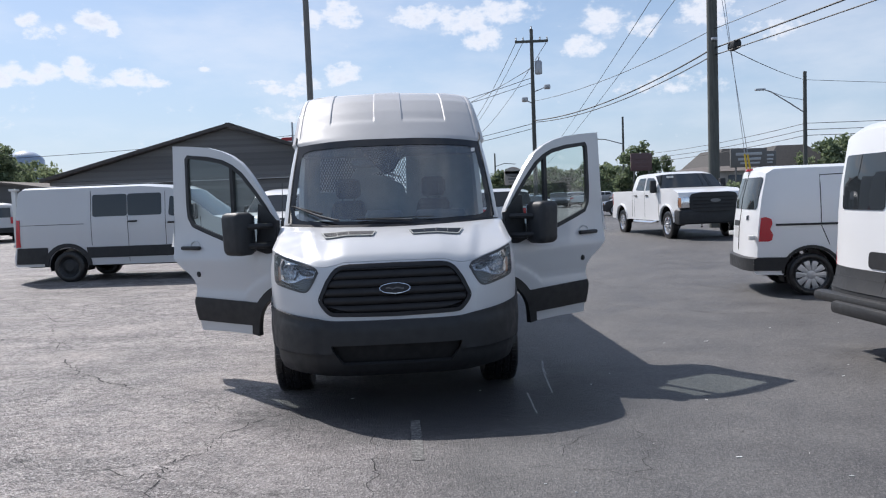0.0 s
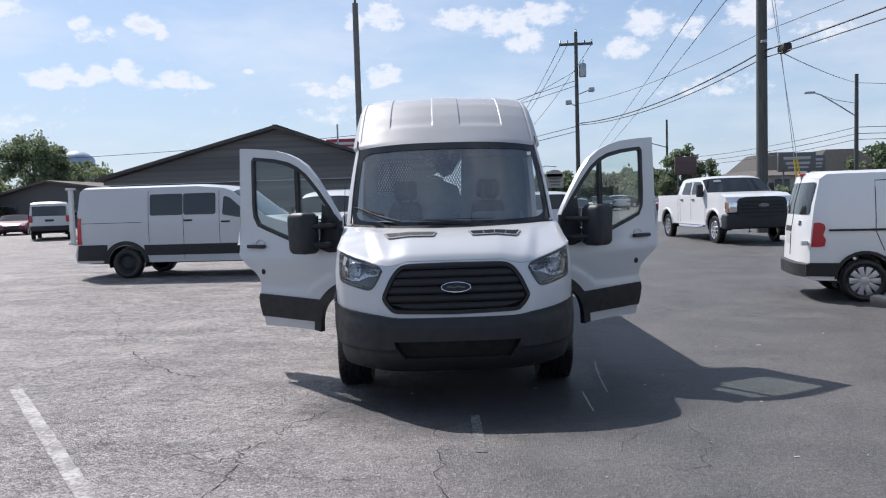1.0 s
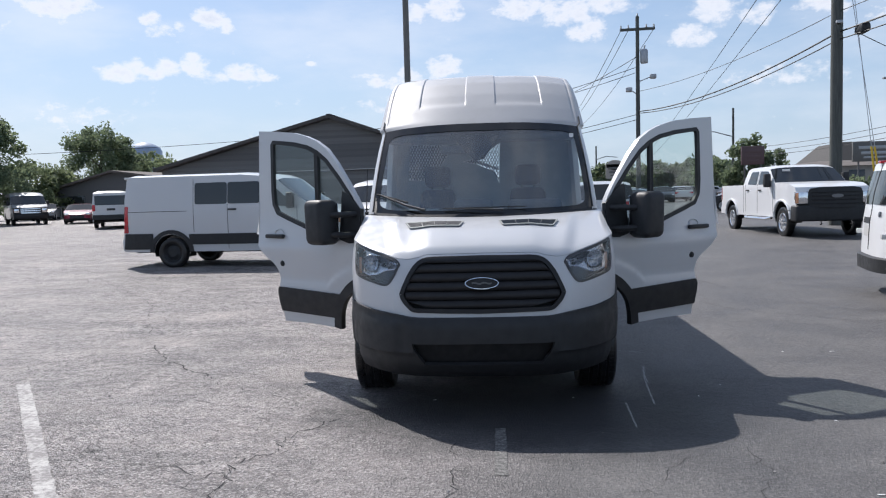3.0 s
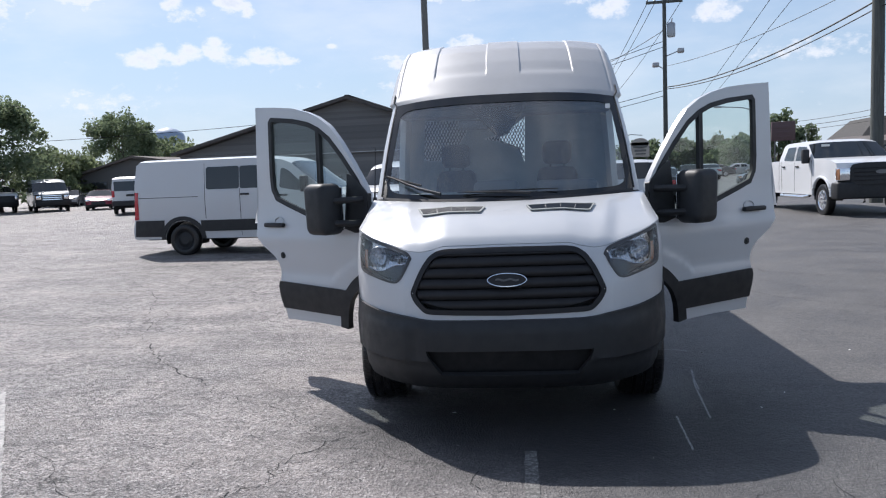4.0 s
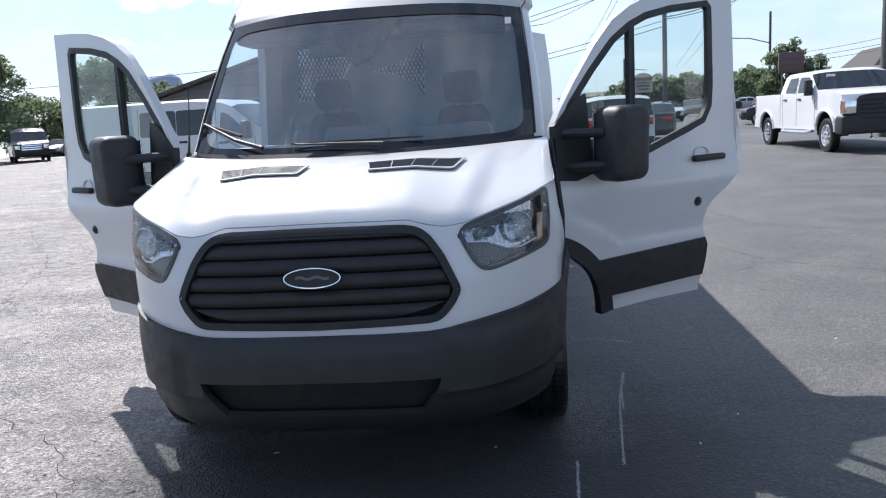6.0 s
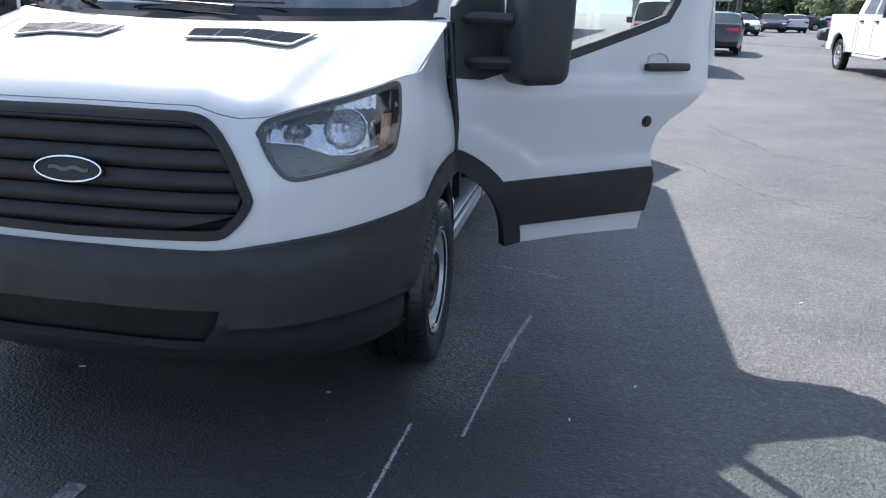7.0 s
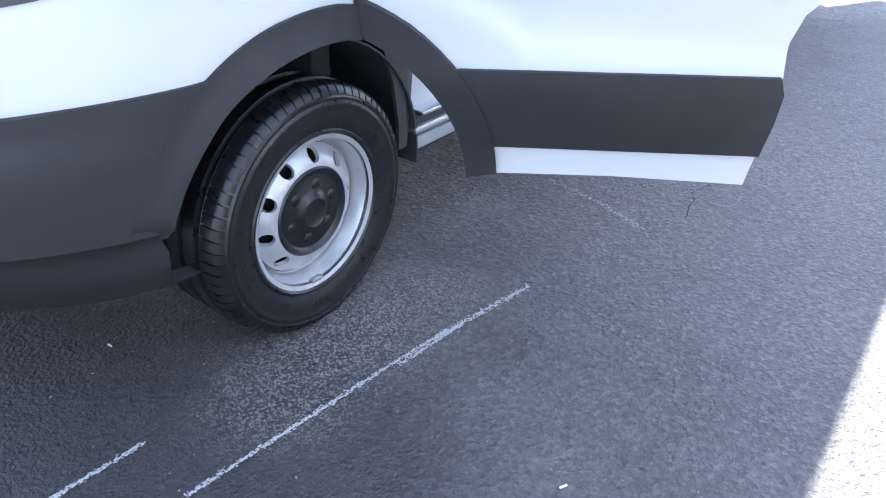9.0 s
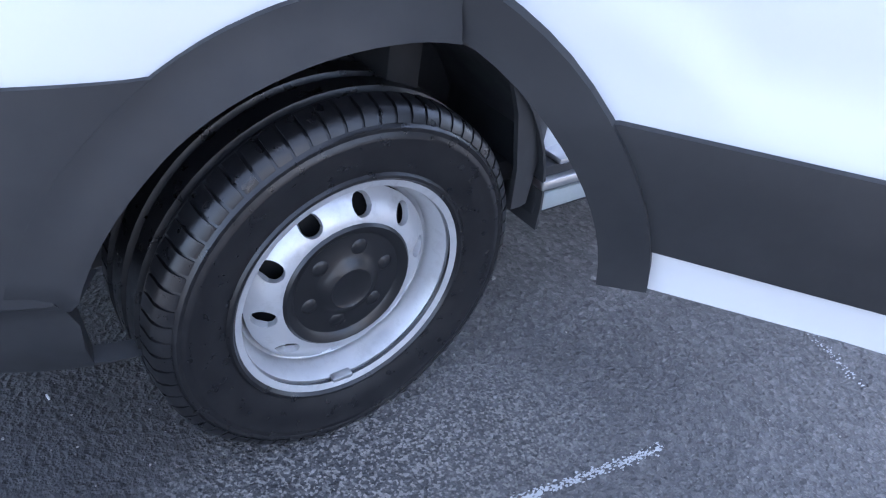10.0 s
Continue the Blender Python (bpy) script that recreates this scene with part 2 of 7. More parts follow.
# ---- mesh helpers ----
def mesh_of(name, bm, mat, sharp=38):
    me = bpy.data.meshes.new(name)
    bm.normal_update()
    for f in bm.faces:
        f.smooth = True
    bm.to_mesh(me)
    bm.free()
    me.set_sharp_from_angle(angle=radians(sharp))
    for m in (mat if isinstance(mat, (list, tuple)) else [mat]):
        me.materials.append(m)
    return me


def part(name, bm, material, parent, label="", at=None, sharp=38):
    """One mesh object under a thing or under a part of it."""
    ob = new(name, bm if isinstance(bm, bpy.types.Mesh) else mesh_of(name, bm, material, sharp))
    ob.parent = parent
    if at is not None:
        ob.matrix_basis = at
    return tagged(ob, label)


def thing(name, m, label, category, group="", kind=""):
    ob = new(name)
    ob.empty_display_size = 0.1
    ob.matrix_basis = m
    return tagged(ob, label, category, group, kind)


def solo(name, bm, material, label, category, m=None, group="", kind="", sharp=38):
    ob = new(name, mesh_of(name, bm, material, sharp))
    if m is not None:
        ob.matrix_basis = m
    return tagged(ob, label, category, group, kind)


def spans(loops, d):
    hits = []
    for lp in loops:
        for (a, za), (b, zb) in zip(lp, lp[1:] + lp[:1]):
            if (a <= d) != (b <= d):
                hits.append(za + (zb - za) * (d - a) / (b - a))
    hits.sort()
    return list(zip(hits[::2], hits[1::2]))


def panel(loops, fn, du, dv, bm=None):
    """A sheet bounded by closed outlines (holes among them) in (u, v), cut into fine strips and laid in space by fn(u, v)."""
    bm = bm or bmesh.new()
    us = sorted({round(p[0], 6) for lp in loops for p in lp})
    cols = [us[0]]
    for a, b in zip(us, us[1:]):
        if b - a < 1e-5:
            continue
        k = max(1, math.ceil((b - a) / du))
        cols += [a + (b - a) * i / k for i in range(1, k + 1)]
    store = {}
    def vert(u, v):
        key = (round(u, 4), round(v, 4))
        if key not in store:
            store[key] = bm.verts.new(fn(u, v))
        return store[key]
    def chain(u, lo, hi):
        vs = [lo] + [k * dv for k in range(math.floor(lo / dv), math.ceil(hi / dv) + 1) if lo + dv * 0.2 < k * dv < hi - dv * 0.2]
        if hi - lo > 1e-5:
            vs.append(hi)
        return [(v, vert(u, v)) for v in vs]
    e = 2e-6
    for a, b in zip(cols, cols[1:]):
        sa, sb = spans(loops, a + e), spans(loops, b - e)
        for (l0, l1), (r0, r1) in zip(sa, sb):
            L, R = chain(a, l0, l1), chain(b, r0, r1)
            i = j = 0
            while i < len(L) - 1 or j < len(R) - 1:
                if j >= len(R) - 1 or (i < len(L) - 1 and L[i + 1][0] <= R[j + 1][0]):
                    tri = (L[i][1], R[j][1], L[i + 1][1]); i += 1
                else:
                    tri = (L[i][1], R[j][1], R[j + 1][1]); j += 1
                if len(set(tri)) == 3:
                    try:
                        bm.faces.new(tri)
                    except ValueError:
                        pass
    return bm


def thicken(bm, t):
    """Gives a sheet a thickness t behind its face, with closed rims."""
    bm.normal_update()
    old = list(bm.verts)
    faces = list(bm.faces)
    rim = [e for e in bm.edges if len(e.link_faces) == 1]
    back = {v: bm.verts.new(v.co - v.normal * t) for v in old}
    for f in faces:
        bm.faces.new([back[v] for v in reversed(f.verts)])
    for e in rim:
        f = e.link_faces[0]
        i = list(f.verts).index(e.verts[0])
        a, b = (e.verts[0], e.verts[1]) if f.verts[(i + 1) % len(f.verts)] == e.verts[1] else (e.verts[1], e.verts[0])
        try:
            bm.faces.new((b, a, back[a], back[b]))
        except ValueError:
            pass
    return bm


def mirrored(lp):
    return [(-x, z) for x, z in reversed(lp)]


def grid(fn, nu, nv, bm=None, close_u=False):
    bm = bm or bmesh.new()
    rows = [[bm.verts.new(fn(i / nu, j / nv)) for j in range(nv + 1)] for i in range(nu + (0 if close_u else 1))]
    if close_u:
        rows.append(rows[0])
    for r, s in zip(rows, rows[1:]):
        for j in range(nv):
            bm.faces.new((r[j], s[j], s[j + 1], r[j + 1]))
    return bm


def box(lo, hi, bevel=0.0, bm=None, m=None, seg=2):
    b = bmesh.new()
    bmesh.ops.create_cube(b, size=1)
    lo, hi = Vector(lo), Vector(hi)
    for v in b.verts:
        v.co = Vector([(lo[i] + hi[i]) / 2 + v.co[i] * (hi[i] - lo[i]) for i in range(3)])
    if bevel:
        bmesh.ops.bevel(b, geom=b.edges, offset=bevel, segments=seg, profile=0.5, affect="EDGES")
    if m is not None:
        bmesh.ops.transform(b, matrix=m, verts=b.verts)
    return join(bm, b)


def join(bm, b):
    if bm is None:
        return b
    me = bpy.data.meshes.new("tmp")
    b.to_mesh(me); b.free()
    bm.from_mesh(me)
    bpy.data.meshes.remove(me)
    return bm


def tube(pts, r, n=8, bm=None, caps=True):
    """A round bar along a line of points; r may be one radius or one for each point."""
    bm = bm or bmesh.new()
    pts = [Vector(p) for p in pts]
    rs = r if isinstance(r, (list, tuple)) else [r] * len(pts)
    rings = []
    for i, p in enumerate(pts):
        d = (pts[min(i + 1, len(pts) - 1)] - pts[max(i - 1, 0)]).normalized()
        up = Vector((0, 0, 1)) if abs(d.z) < 0.9 else Vector((1, 0, 0))
        a = d.cross(up).normalized(); b = d.cross(a)
        rings.append([bm.verts.new(p + rs[i] * (a * math.cos(2 * math.pi * k / n) + b * math.sin(2 * math.pi * k / n))) for k in range(n)])
    for p, q in zip(rings, rings[1:]):
        for k in range(n):
            bm.faces.new((p[k], q[k], q[(k + 1) % n], p[(k + 1) % n]))
    if caps:
        bm.faces.new(rings[0]); bm.faces.new(list(reversed(rings[-1])))
    return bm


def lathe(profile, n, bm=None, axis="x"):
    """Turns a profile of (along, radius) about the x axis (or z)."""
    bm = bm or bmesh.new()
    rings = []
    for a, r in profile:
        if r < 1e-5:
            rings.append([bm.verts.new((a, 0, 0) if axis == "x" else (0, 0, a))])
        else:
            rings.append([bm.verts.new((a, r * math.cos(2 * math.pi * k / n), r * math.sin(2 * math.pi * k / n)) if axis == "x" else
                                       (r * math.cos(2 * math.pi * k / n), r * math.sin(2 * math.pi * k / n), a)) for k in range(n)])
    for p, q in zip(rings, rings[1:]):
        for k in range(n):
            k2 = (k + 1) % n
            f = [p[k % len(p)], q[k % len(q)], q[k2 % len(q)], p[k2 % len(p)]]
            f = list(dict.fromkeys(f))
            if len(f) > 2:
                bm.faces.new(f)
    bmesh.ops.recalc_face_normals(bm, faces=bm.faces)
    return bm


def lerp_table(tab, z, col):
    if z <= tab[0][0]:
        return tab[0][col]
    for a, b in zip(tab, tab[1:]):
        if z <= b[0]:
            t = (z - a[0]) / (b[0] - a[0])
            return a[col] + (b[col] - a[col]) * t
    return tab[-1][col]


def smooth(t):
    t = min(1.0, max(0.0, t))
    return t * t * (3 - 2 * t)


def gz(y):
    """Height of the lot: level by the van, then rising very slightly away from it."""
    return 0.006 * min(max(y - 8.0, 0.0), 60.0)


def ground():
    m = Mat("asphalt").world()
    big = m.noise(0.16, 5, 0.6)
    mid = m.noise(1.3, 6, 0.65)
    fine = m.noise(55, 4, 0.7)
    sp = m.nt.nodes.new("ShaderNodeSeparateXYZ"); m.nt.links.new(m.co, sp.inputs[0])
    # worn tar at left, its colour and grain also lifted for sun glare there
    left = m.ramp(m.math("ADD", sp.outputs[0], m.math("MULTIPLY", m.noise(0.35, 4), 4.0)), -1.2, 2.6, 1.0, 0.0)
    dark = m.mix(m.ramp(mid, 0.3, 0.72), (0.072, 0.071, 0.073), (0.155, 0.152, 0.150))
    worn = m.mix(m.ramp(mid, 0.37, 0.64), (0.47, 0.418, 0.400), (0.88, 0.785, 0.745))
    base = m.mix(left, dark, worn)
    base = m.mix(m.ramp(big, 0.46, 0.68, 0.0, 0.40), base, (0.25, 0.236, 0.222))
    # smears of pale dust and darker, less worn tar
    base = m.mix(m.ramp(m.noise(0.55, 6, 0.7, (1.0, 2.2, 1.0)), 0.50, 0.66, 0.0, 0.55), base, (0.085, 0.082, 0.082))
    base = m.mix(m.math("MULTIPLY", m.ramp(m.noise(0.8, 6, 0.72, (1.0, 2.6, 1.0)), 0.55, 0.70, 0.0, 0.50), m.ramp(left, 0.0, 1.0, 0.12, 1.0)), base, (0.48, 0.45, 0.435))
    # warped round patches for marks on the tar
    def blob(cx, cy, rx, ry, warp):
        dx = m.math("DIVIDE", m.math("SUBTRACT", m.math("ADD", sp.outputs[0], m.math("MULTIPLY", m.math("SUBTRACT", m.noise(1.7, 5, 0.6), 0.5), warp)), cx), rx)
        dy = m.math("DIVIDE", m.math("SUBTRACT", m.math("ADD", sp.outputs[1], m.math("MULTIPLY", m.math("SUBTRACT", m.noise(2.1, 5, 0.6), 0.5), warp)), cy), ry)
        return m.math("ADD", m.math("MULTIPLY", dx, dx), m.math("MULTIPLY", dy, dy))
    # single stones of the aggregate, each of its own shade
    vor = m.nt.nodes.new("ShaderNodeTexVoronoi"); vor.inputs["Scale"].default_value = 75
    m.nt.links.new(m.co, vor.inputs[0])
    sc = m.nt.nodes.new("ShaderNodeSeparateColor"); m.nt.links.new(vor.outputs["Color"], sc.inputs[0])
    base = m.mix(m.math("MULTIPLY", m.ramp(sc.outputs[0], 0.0, 0.55, 0.85, 0.0), m.ramp(left, 0.0, 1.0, 0.42, 1.0)), base, m.mix(0.85, base, (0.014, 0.014, 0.015)))
    base = m.mix(m.math("MULTIPLY", m.ramp(sc.outputs[1], 0.58, 0.95, 0.0, 0.95), m.ramp(left, 0.0, 1.0, 0.10, 1.0)), base, (0.74, 0.695, 0.67))
    # crazed, weathered skin of the older tar
    craze = m.math("MULTIPLY", m.ramp(m.noise(7.5, 8, 0.78, (1.0, 1.4, 1.0)), 0.50, 0.57, 0.0, 0.75), m.ramp(left, 0.0, 1.0, 0.25, 1.0))
    base = m.mix(craze, base, m.mix(0.75, base, (0.06, 0.057, 0.056)))
    base = m.mix(m.math("MULTIPLY", m.ramp(m.noise(1.3, 5, 0.65, (1.0, 1.5, 1.0)), 0.38, 0.62, 0.55, 0.0), left), base, m.mix(0.55, base, (0.10, 0.095, 0.094)))
    # hairline crazing
    wn = m.nt.nodes.new("ShaderNodeTexNoise"); wn.inputs["Scale"].default_value = 2.2; wn.inputs["Detail"].default_value = 5
    m.nt.links.new(m.co, wn.inputs[0])
    wa = m.nt.nodes.new("ShaderNodeVectorMath"); wa.operation = "MULTIPLY_ADD"; wa.inputs[1].default_value = (0.6, 0.6, 0.0)
    m.nt.links.new(wn.outputs["Color"], wa.inputs[0]); m.nt.links.new(m.co, wa.inputs[2])
    ve = m.nt.nodes.new("ShaderNodeTexVoronoi"); ve.feature = "DISTANCE_TO_EDGE"; ve.inputs["Scale"].default_value = 3.4
    m.nt.links.new(wa.outputs[0], ve.inputs[0])
    hair = m.math("MULTIPLY", m.ramp(ve.outputs[0], 0.004, 0.022, 0.8, 0.0), m.ramp(m.noise(0.7, 4, 0.6), 0.46, 0.60))
    base = m.mix(m.math("MULTIPLY", hair, m.ramp(left, 0.0, 1.0, 0.12, 1.0)), base, (0.035, 0.034, 0.034))
    stone = m.ramp(m.voronoi(150), 0.1, 0.55)
    base = m.mix(m.ramp(fine, 0.40, 0.64, 0.0, 0.75), base, m.mix(0.5, base, (0.016, 0.016, 0.017)))
    base = m.mix(m.math("MULTIPLY", m.ramp(m.noise(26, 5, 0.8), 0.47, 0.57, 0.0, 0.8), m.ramp(left, 0.0, 1.0, 0.15, 1.0)), base, m.mix(0.6, base, (0.03, 0.029, 0.029)))
    base = m.mix(m.math("MULTIPLY", m.ramp(m.noise(110, 2), 0.60, 0.66, 0.0, 0.85), m.ramp(left, 0.0, 1.0, 0.22, 1.0)), base, (0.52, 0.49, 0.465))
    streak = m.ramp(m.noise(0.5, 6, 0.62, (0.7, 2.0, 1.0)), 0.50, 0.64, 0.0, 0.42)
    base = m.mix(m.math("MULTIPLY", streak, left), base, m.mix(0.5, base, (0.66, 0.575, 0.53)))
    # shade before and under the bumper, painted into the asphalt colour
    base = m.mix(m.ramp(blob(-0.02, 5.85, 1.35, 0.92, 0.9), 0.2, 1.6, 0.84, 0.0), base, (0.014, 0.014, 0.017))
    # a wider, softer patch of painted shade around the van's front
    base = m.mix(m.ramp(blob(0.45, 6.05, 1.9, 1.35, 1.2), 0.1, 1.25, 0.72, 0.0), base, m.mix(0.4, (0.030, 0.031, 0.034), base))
    # brake dust and dried mud flung beside the wheel
    vo2 = m.nt.nodes.new("ShaderNodeTexVoronoi"); vo2.inputs["Scale"].default_value = 190
    m.nt.links.new(m.co, vo2.inputs[0])
    fleck = m.nt.nodes.new("ShaderNodeSeparateColor"); m.nt.links.new(vo2.outputs["Color"], fleck.inputs[0])
    mud = m.math("MULTIPLY", m.ramp(blob(0.70, 6.62, 0.26, 0.52, 0.45), 0.05, 1.2, 1.0, 0.0), m.ramp(fleck.outputs[0], 0.52, 0.80))
    base = m.mix(m.math("MULTIPLY", mud, 0.40), base, (0.42, 0.40, 0.37))
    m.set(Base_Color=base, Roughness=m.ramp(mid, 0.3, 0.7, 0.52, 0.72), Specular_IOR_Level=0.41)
    m.bump(m.math("MULTIPLY", stone, m.ramp(left, 0.0, 1.0, 0.35, 1.2)), 0.65, 0.008)
    m.bump(m.math("MULTIPLY", m.ramp(vor.outputs["Distance"], 0.1, 0.7), m.ramp(left, 0.0, 1.0, 0.28, 1.7)), 0.8, 0.011)
    m.bump(m.noise(14, 5, 0.7), 0.5, 0.02)
    bm = bmesh.new()
    xs = [-900, -300, -120, -60, -30, -15, 0, 15, 30, 60, 120, 300, 900]
    ys = [-300, -60, -20, 0, 8, 20, 40, 68, 120, 300, 900, 1800]
    vs = [[bm.verts.new((x, y, gz(y))) for y in ys] for x in xs]
    for i in range(len(xs) - 1):
        for j in range(len(ys) - 1):
            bm.faces.new((vs[i][j], vs[i + 1][j], vs[i + 1][j + 1], vs[i][j + 1]))
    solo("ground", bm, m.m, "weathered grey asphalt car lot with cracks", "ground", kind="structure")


ground()


# ---- wheels ----
def tyre_mesh(R, inner, w, tread=True):
    """A tyre about the x axis, outer face towards +x at x = w / 2."""
    h = w / 2
    mid = inner + (R - inner) * 0.5
    half = [(h * 0.80, inner - 0.002), (h * 0.90, inner + 0.006), (h * 0.945, inner + 0.012), (h * 0.945, inner + 0.017), (h * 0.91, inner + 0.021), (h * 0.94, inner + 0.032), (h * 0.965, inner + 0.042), (h * 0.985, inner + 0.052), (h * 1.0, mid), (h * 1.008, mid + 0.012), (h * 1.018, mid + 0.016), (h * 1.018, mid + 0.019), (h * 1.004, mid + 0.023), (h * 0.99, R - 0.040), (h * 1.0, R - 0.037), (h * 1.0, R - 0.033), (h * 0.965, R - 0.030), (h * 0.915, R - 0.018), (h * 0.84, R - 0.0105), (h * 0.60, R - 0.006)] if tread else \
           [(h * 0.80, inner), (h * 0.95, inner + 0.02), (h, mid), (h * 0.93, R - 0.02), (h * 0.80, R - 0.004)]
    prof = list(half)
    g = 0.011
    for c in (0.45, 0.0, -0.45):
        prof += [(h * c + g, R), (h * c + g * 0.7, R - 0.010), (h * c - g * 0.7, R - 0.010), (h * c - g, R)]
    prof += [(-a, r) for a, r in reversed(half)]
    return lathe(prof, 72)


def tread_mesh(R, w, blocks=70):
    """Shoulder blocks of the tread."""
    h = w / 2
    bm = bmesh.new()
    sec = [(0.55, -0.010), (0.55, 0.0), (0.80, -0.003), (0.875, -0.008), (0.935, -0.017), (0.965, -0.027), (0.90, -0.030)]
    for k in range(blocks):
        for s in (1, -1):
            rings = []
            for e in (0.0, 0.80):
                ring = []
                for c, dr in sec:
                    a = 2 * math.pi * (k + e + (0.35 * (c - 0.55) if e else 0.30 * (c - 0.55))) / blocks
                    ring.append(bm.verts.new((s * h * c, (R + dr) * math.cos(a), (R + dr) * math.sin(a))))
                rings.append(ring)
            p, q = rings
            n = len(sec)
            fs = [(p[i], q[i], q[(i + 1) % n], p[(i + 1) % n]) for i in range(n)] + [tuple(reversed(p)), tuple(q)]
            for f in fs:
                bm.faces.new(f if s > 0 else tuple(reversed(f)))
    return bm


def steel_rim(bm=None, R=0.212, holes=10, face=0.105):
    """A pressed steel wheel: rolled flange, barrel, dished disc with round vents."""
    prof = [(face + 0.010, R), (face + 0.012, R + 0.006), (face + 0.006, R + 0.010), (face - 0.004, R + 0.002), (face - 0.002, R - 0.008), (face - 0.022, R - 0.016),
            (face - 0.050, R - 0.022), (face - 0.058, R - 0.032), (face - 0.16, R - 0.034), (face - 0.19, R - 0.01), (face - 0.205, R + 0.006)]
    bm = lathe([(face + 0.008, R - 0.006)] + prof, 72)
    ro, ri, rm = R - 0.031, 0.118, 0.155
    def disc(a, r):
        t = (r - ri) / (ro - ri)
        x = face - 0.010 - 0.034 * t ** 1.6 + 0.004 * math.sin(math.pi * min(1.0, t * 1.2))
        return (x, r * math.cos(a / rm), r * math.sin(a / rm))
    lim = 2 * math.pi * rm
    loops = [[(0, ri), (lim, ri), (lim, ro), (0, ro)]]
    for k in range(holes):
        c = lim * (k + 0.28) / holes
        loops.append([(c + 0.019 * math.cos(t), rm + 0.019 * math.sin(t)) for t in [2 * math.pi * i / 14 for i in range(14)]])
    d = panel(loops, disc, 0.012, 0.012)
    bmesh.ops.remove_doubles(d, verts=d.verts, dist=1e-4)
    bmesh.ops.recalc_face_normals(d, faces=d.faces)
    if sum(f.normal.x for f in d.faces) < 0:
        bmesh.ops.reverse_faces(d, faces=d.faces)
    thicken(d, 0.012)
    join(bm, d)
    return bm


def hub_cap(face=0.105):
    prof = [(face - 0.030, 0.127), (face - 0.010, 0.126), (face - 0.005, 0.121), (face - 0.008, 0.112), (face - 0.014, 0.104), (face - 0.013, 0.066), (face - 0.007, 0.054), (face - 0.002, 0.048), (face + 0.001, 0.040), (face - 0.002, 0.035), (face - 0.002, 0.0)]
    bm = lathe(prof, 40)
    return bm


def squash(bm, z):
    """Flattens a tyre where it stands, with a slight bulge of its side walls."""
    for v in bm.verts:
        low = smooth((-v.co.z - 0.22) / 0.13)
        v.co.x *= 1 + 0.045 * low
        # inner half widened to fit the tyre's outline from the camera
        if v.co.x < 0:
            v.co.x *= 1.12
        v.co.z = max(v.co.z, 0.002 - z)
    return bm


def steel_wheel(parent, x, y, side, R=0.345, z=0.332, detail=True):
    w = part("wheel", squash(tyre_mesh(R, 0.212, 0.258 if detail else 0.24, tread=detail), z), RUBBER, parent, "black tyre on a silver steel wheel", at=pose(x, y, z, 0, 0, 0 if side > 0 else 180))
    part("rim", steel_rim(), STEEL, w, "silver pressed steel rim")
    part("hub_cap", hub_cap(), HUBBLACK, w, "black plastic hub cap")
    for k in range(6):
        a = 2 * math.pi * k / 6 + 0.3
        part("nut_cover", lathe([(-0.004, 0.022), (0.004, 0.018), (0.008, 0.010), (0.009, 0.0)], 12), HUBBLACK, w, at=pose(0.0865, 0.076 * math.cos(a), 0.076 * math.sin(a)))
    if detail:
        part("balance_weight", box((0.098, -0.030, -0.2085), (0.116, 0.012, -0.1985), 0.003), ALU, w, "small grey balance weight on the rim edge")
        tagged(part("tread", squash(tread_mesh(R, 0.258), z), RUBBER, w), kind="stuff")
    # drum widened and near-black, standing in for the shade behind the vents
    part("brake_drum", lathe([(-0.09, 0.0), (-0.09, 0.174), (0.020, 0.174), (0.042, 0.14), (0.045, 0.0)], 28), DARK, w)
    return w


# ---- the open white van: plan curve of its nose ----
_xs = np.linspace(0, 1, 2001) ** 0.7
_ys = 0.75 * (1 - np.maximum(0, 1 - _xs ** 2.6) ** 0.625)
_ys = np.maximum.accumulate(_ys + 0.07 * np.maximum(0, 1 - (_xs / 0.62) ** 2))
_s = np.concatenate([[0], np.cumsum(np.hypot(np.diff(_xs), np.diff(_ys)))])
S1 = float(_s[-1])


def qx(x):
    """Length along the nose from the middle to half width x."""
    return math.copysign(float(np.interp(abs(x), _xs, _s)), x)


def qy(y, side=1):
    """Length along the nose for a place y behind the corner."""
    return side * (S1 + y - 0.75) if y > 0.75 else side * float(np.interp(y, _ys, _s))


SKIN = [(0.30, 0.06, 0.985), (0.70, 0.060, 0.99), (0.80, 0.068, 0.997), (0.90, 0.080, 1.0), (1.0, 0.105, 1.0), (1.06, 0.125, 0.997), (1.10, 0.150, 0.992), (1.13, 0.176, 0.988), (1.2, 0.20, 0.98), (1.42, 0.20, 0.962)]
BUMP = [(0.26, 0.16, 0.92), (0.30, 0.10, 0.94), (0.36, 0.050, 0.965), (0.40, 0.030, 0.968), (0.452, 0.014, 0.976), (0.46, 0.000, 0.997), (0.56, -0.006, 1.002), (0.64, -0.004, 1.004), (0.68, 0.010, 1.004), (0.70, 0.03, 1.004), (0.78, 0.03, 1.004)]


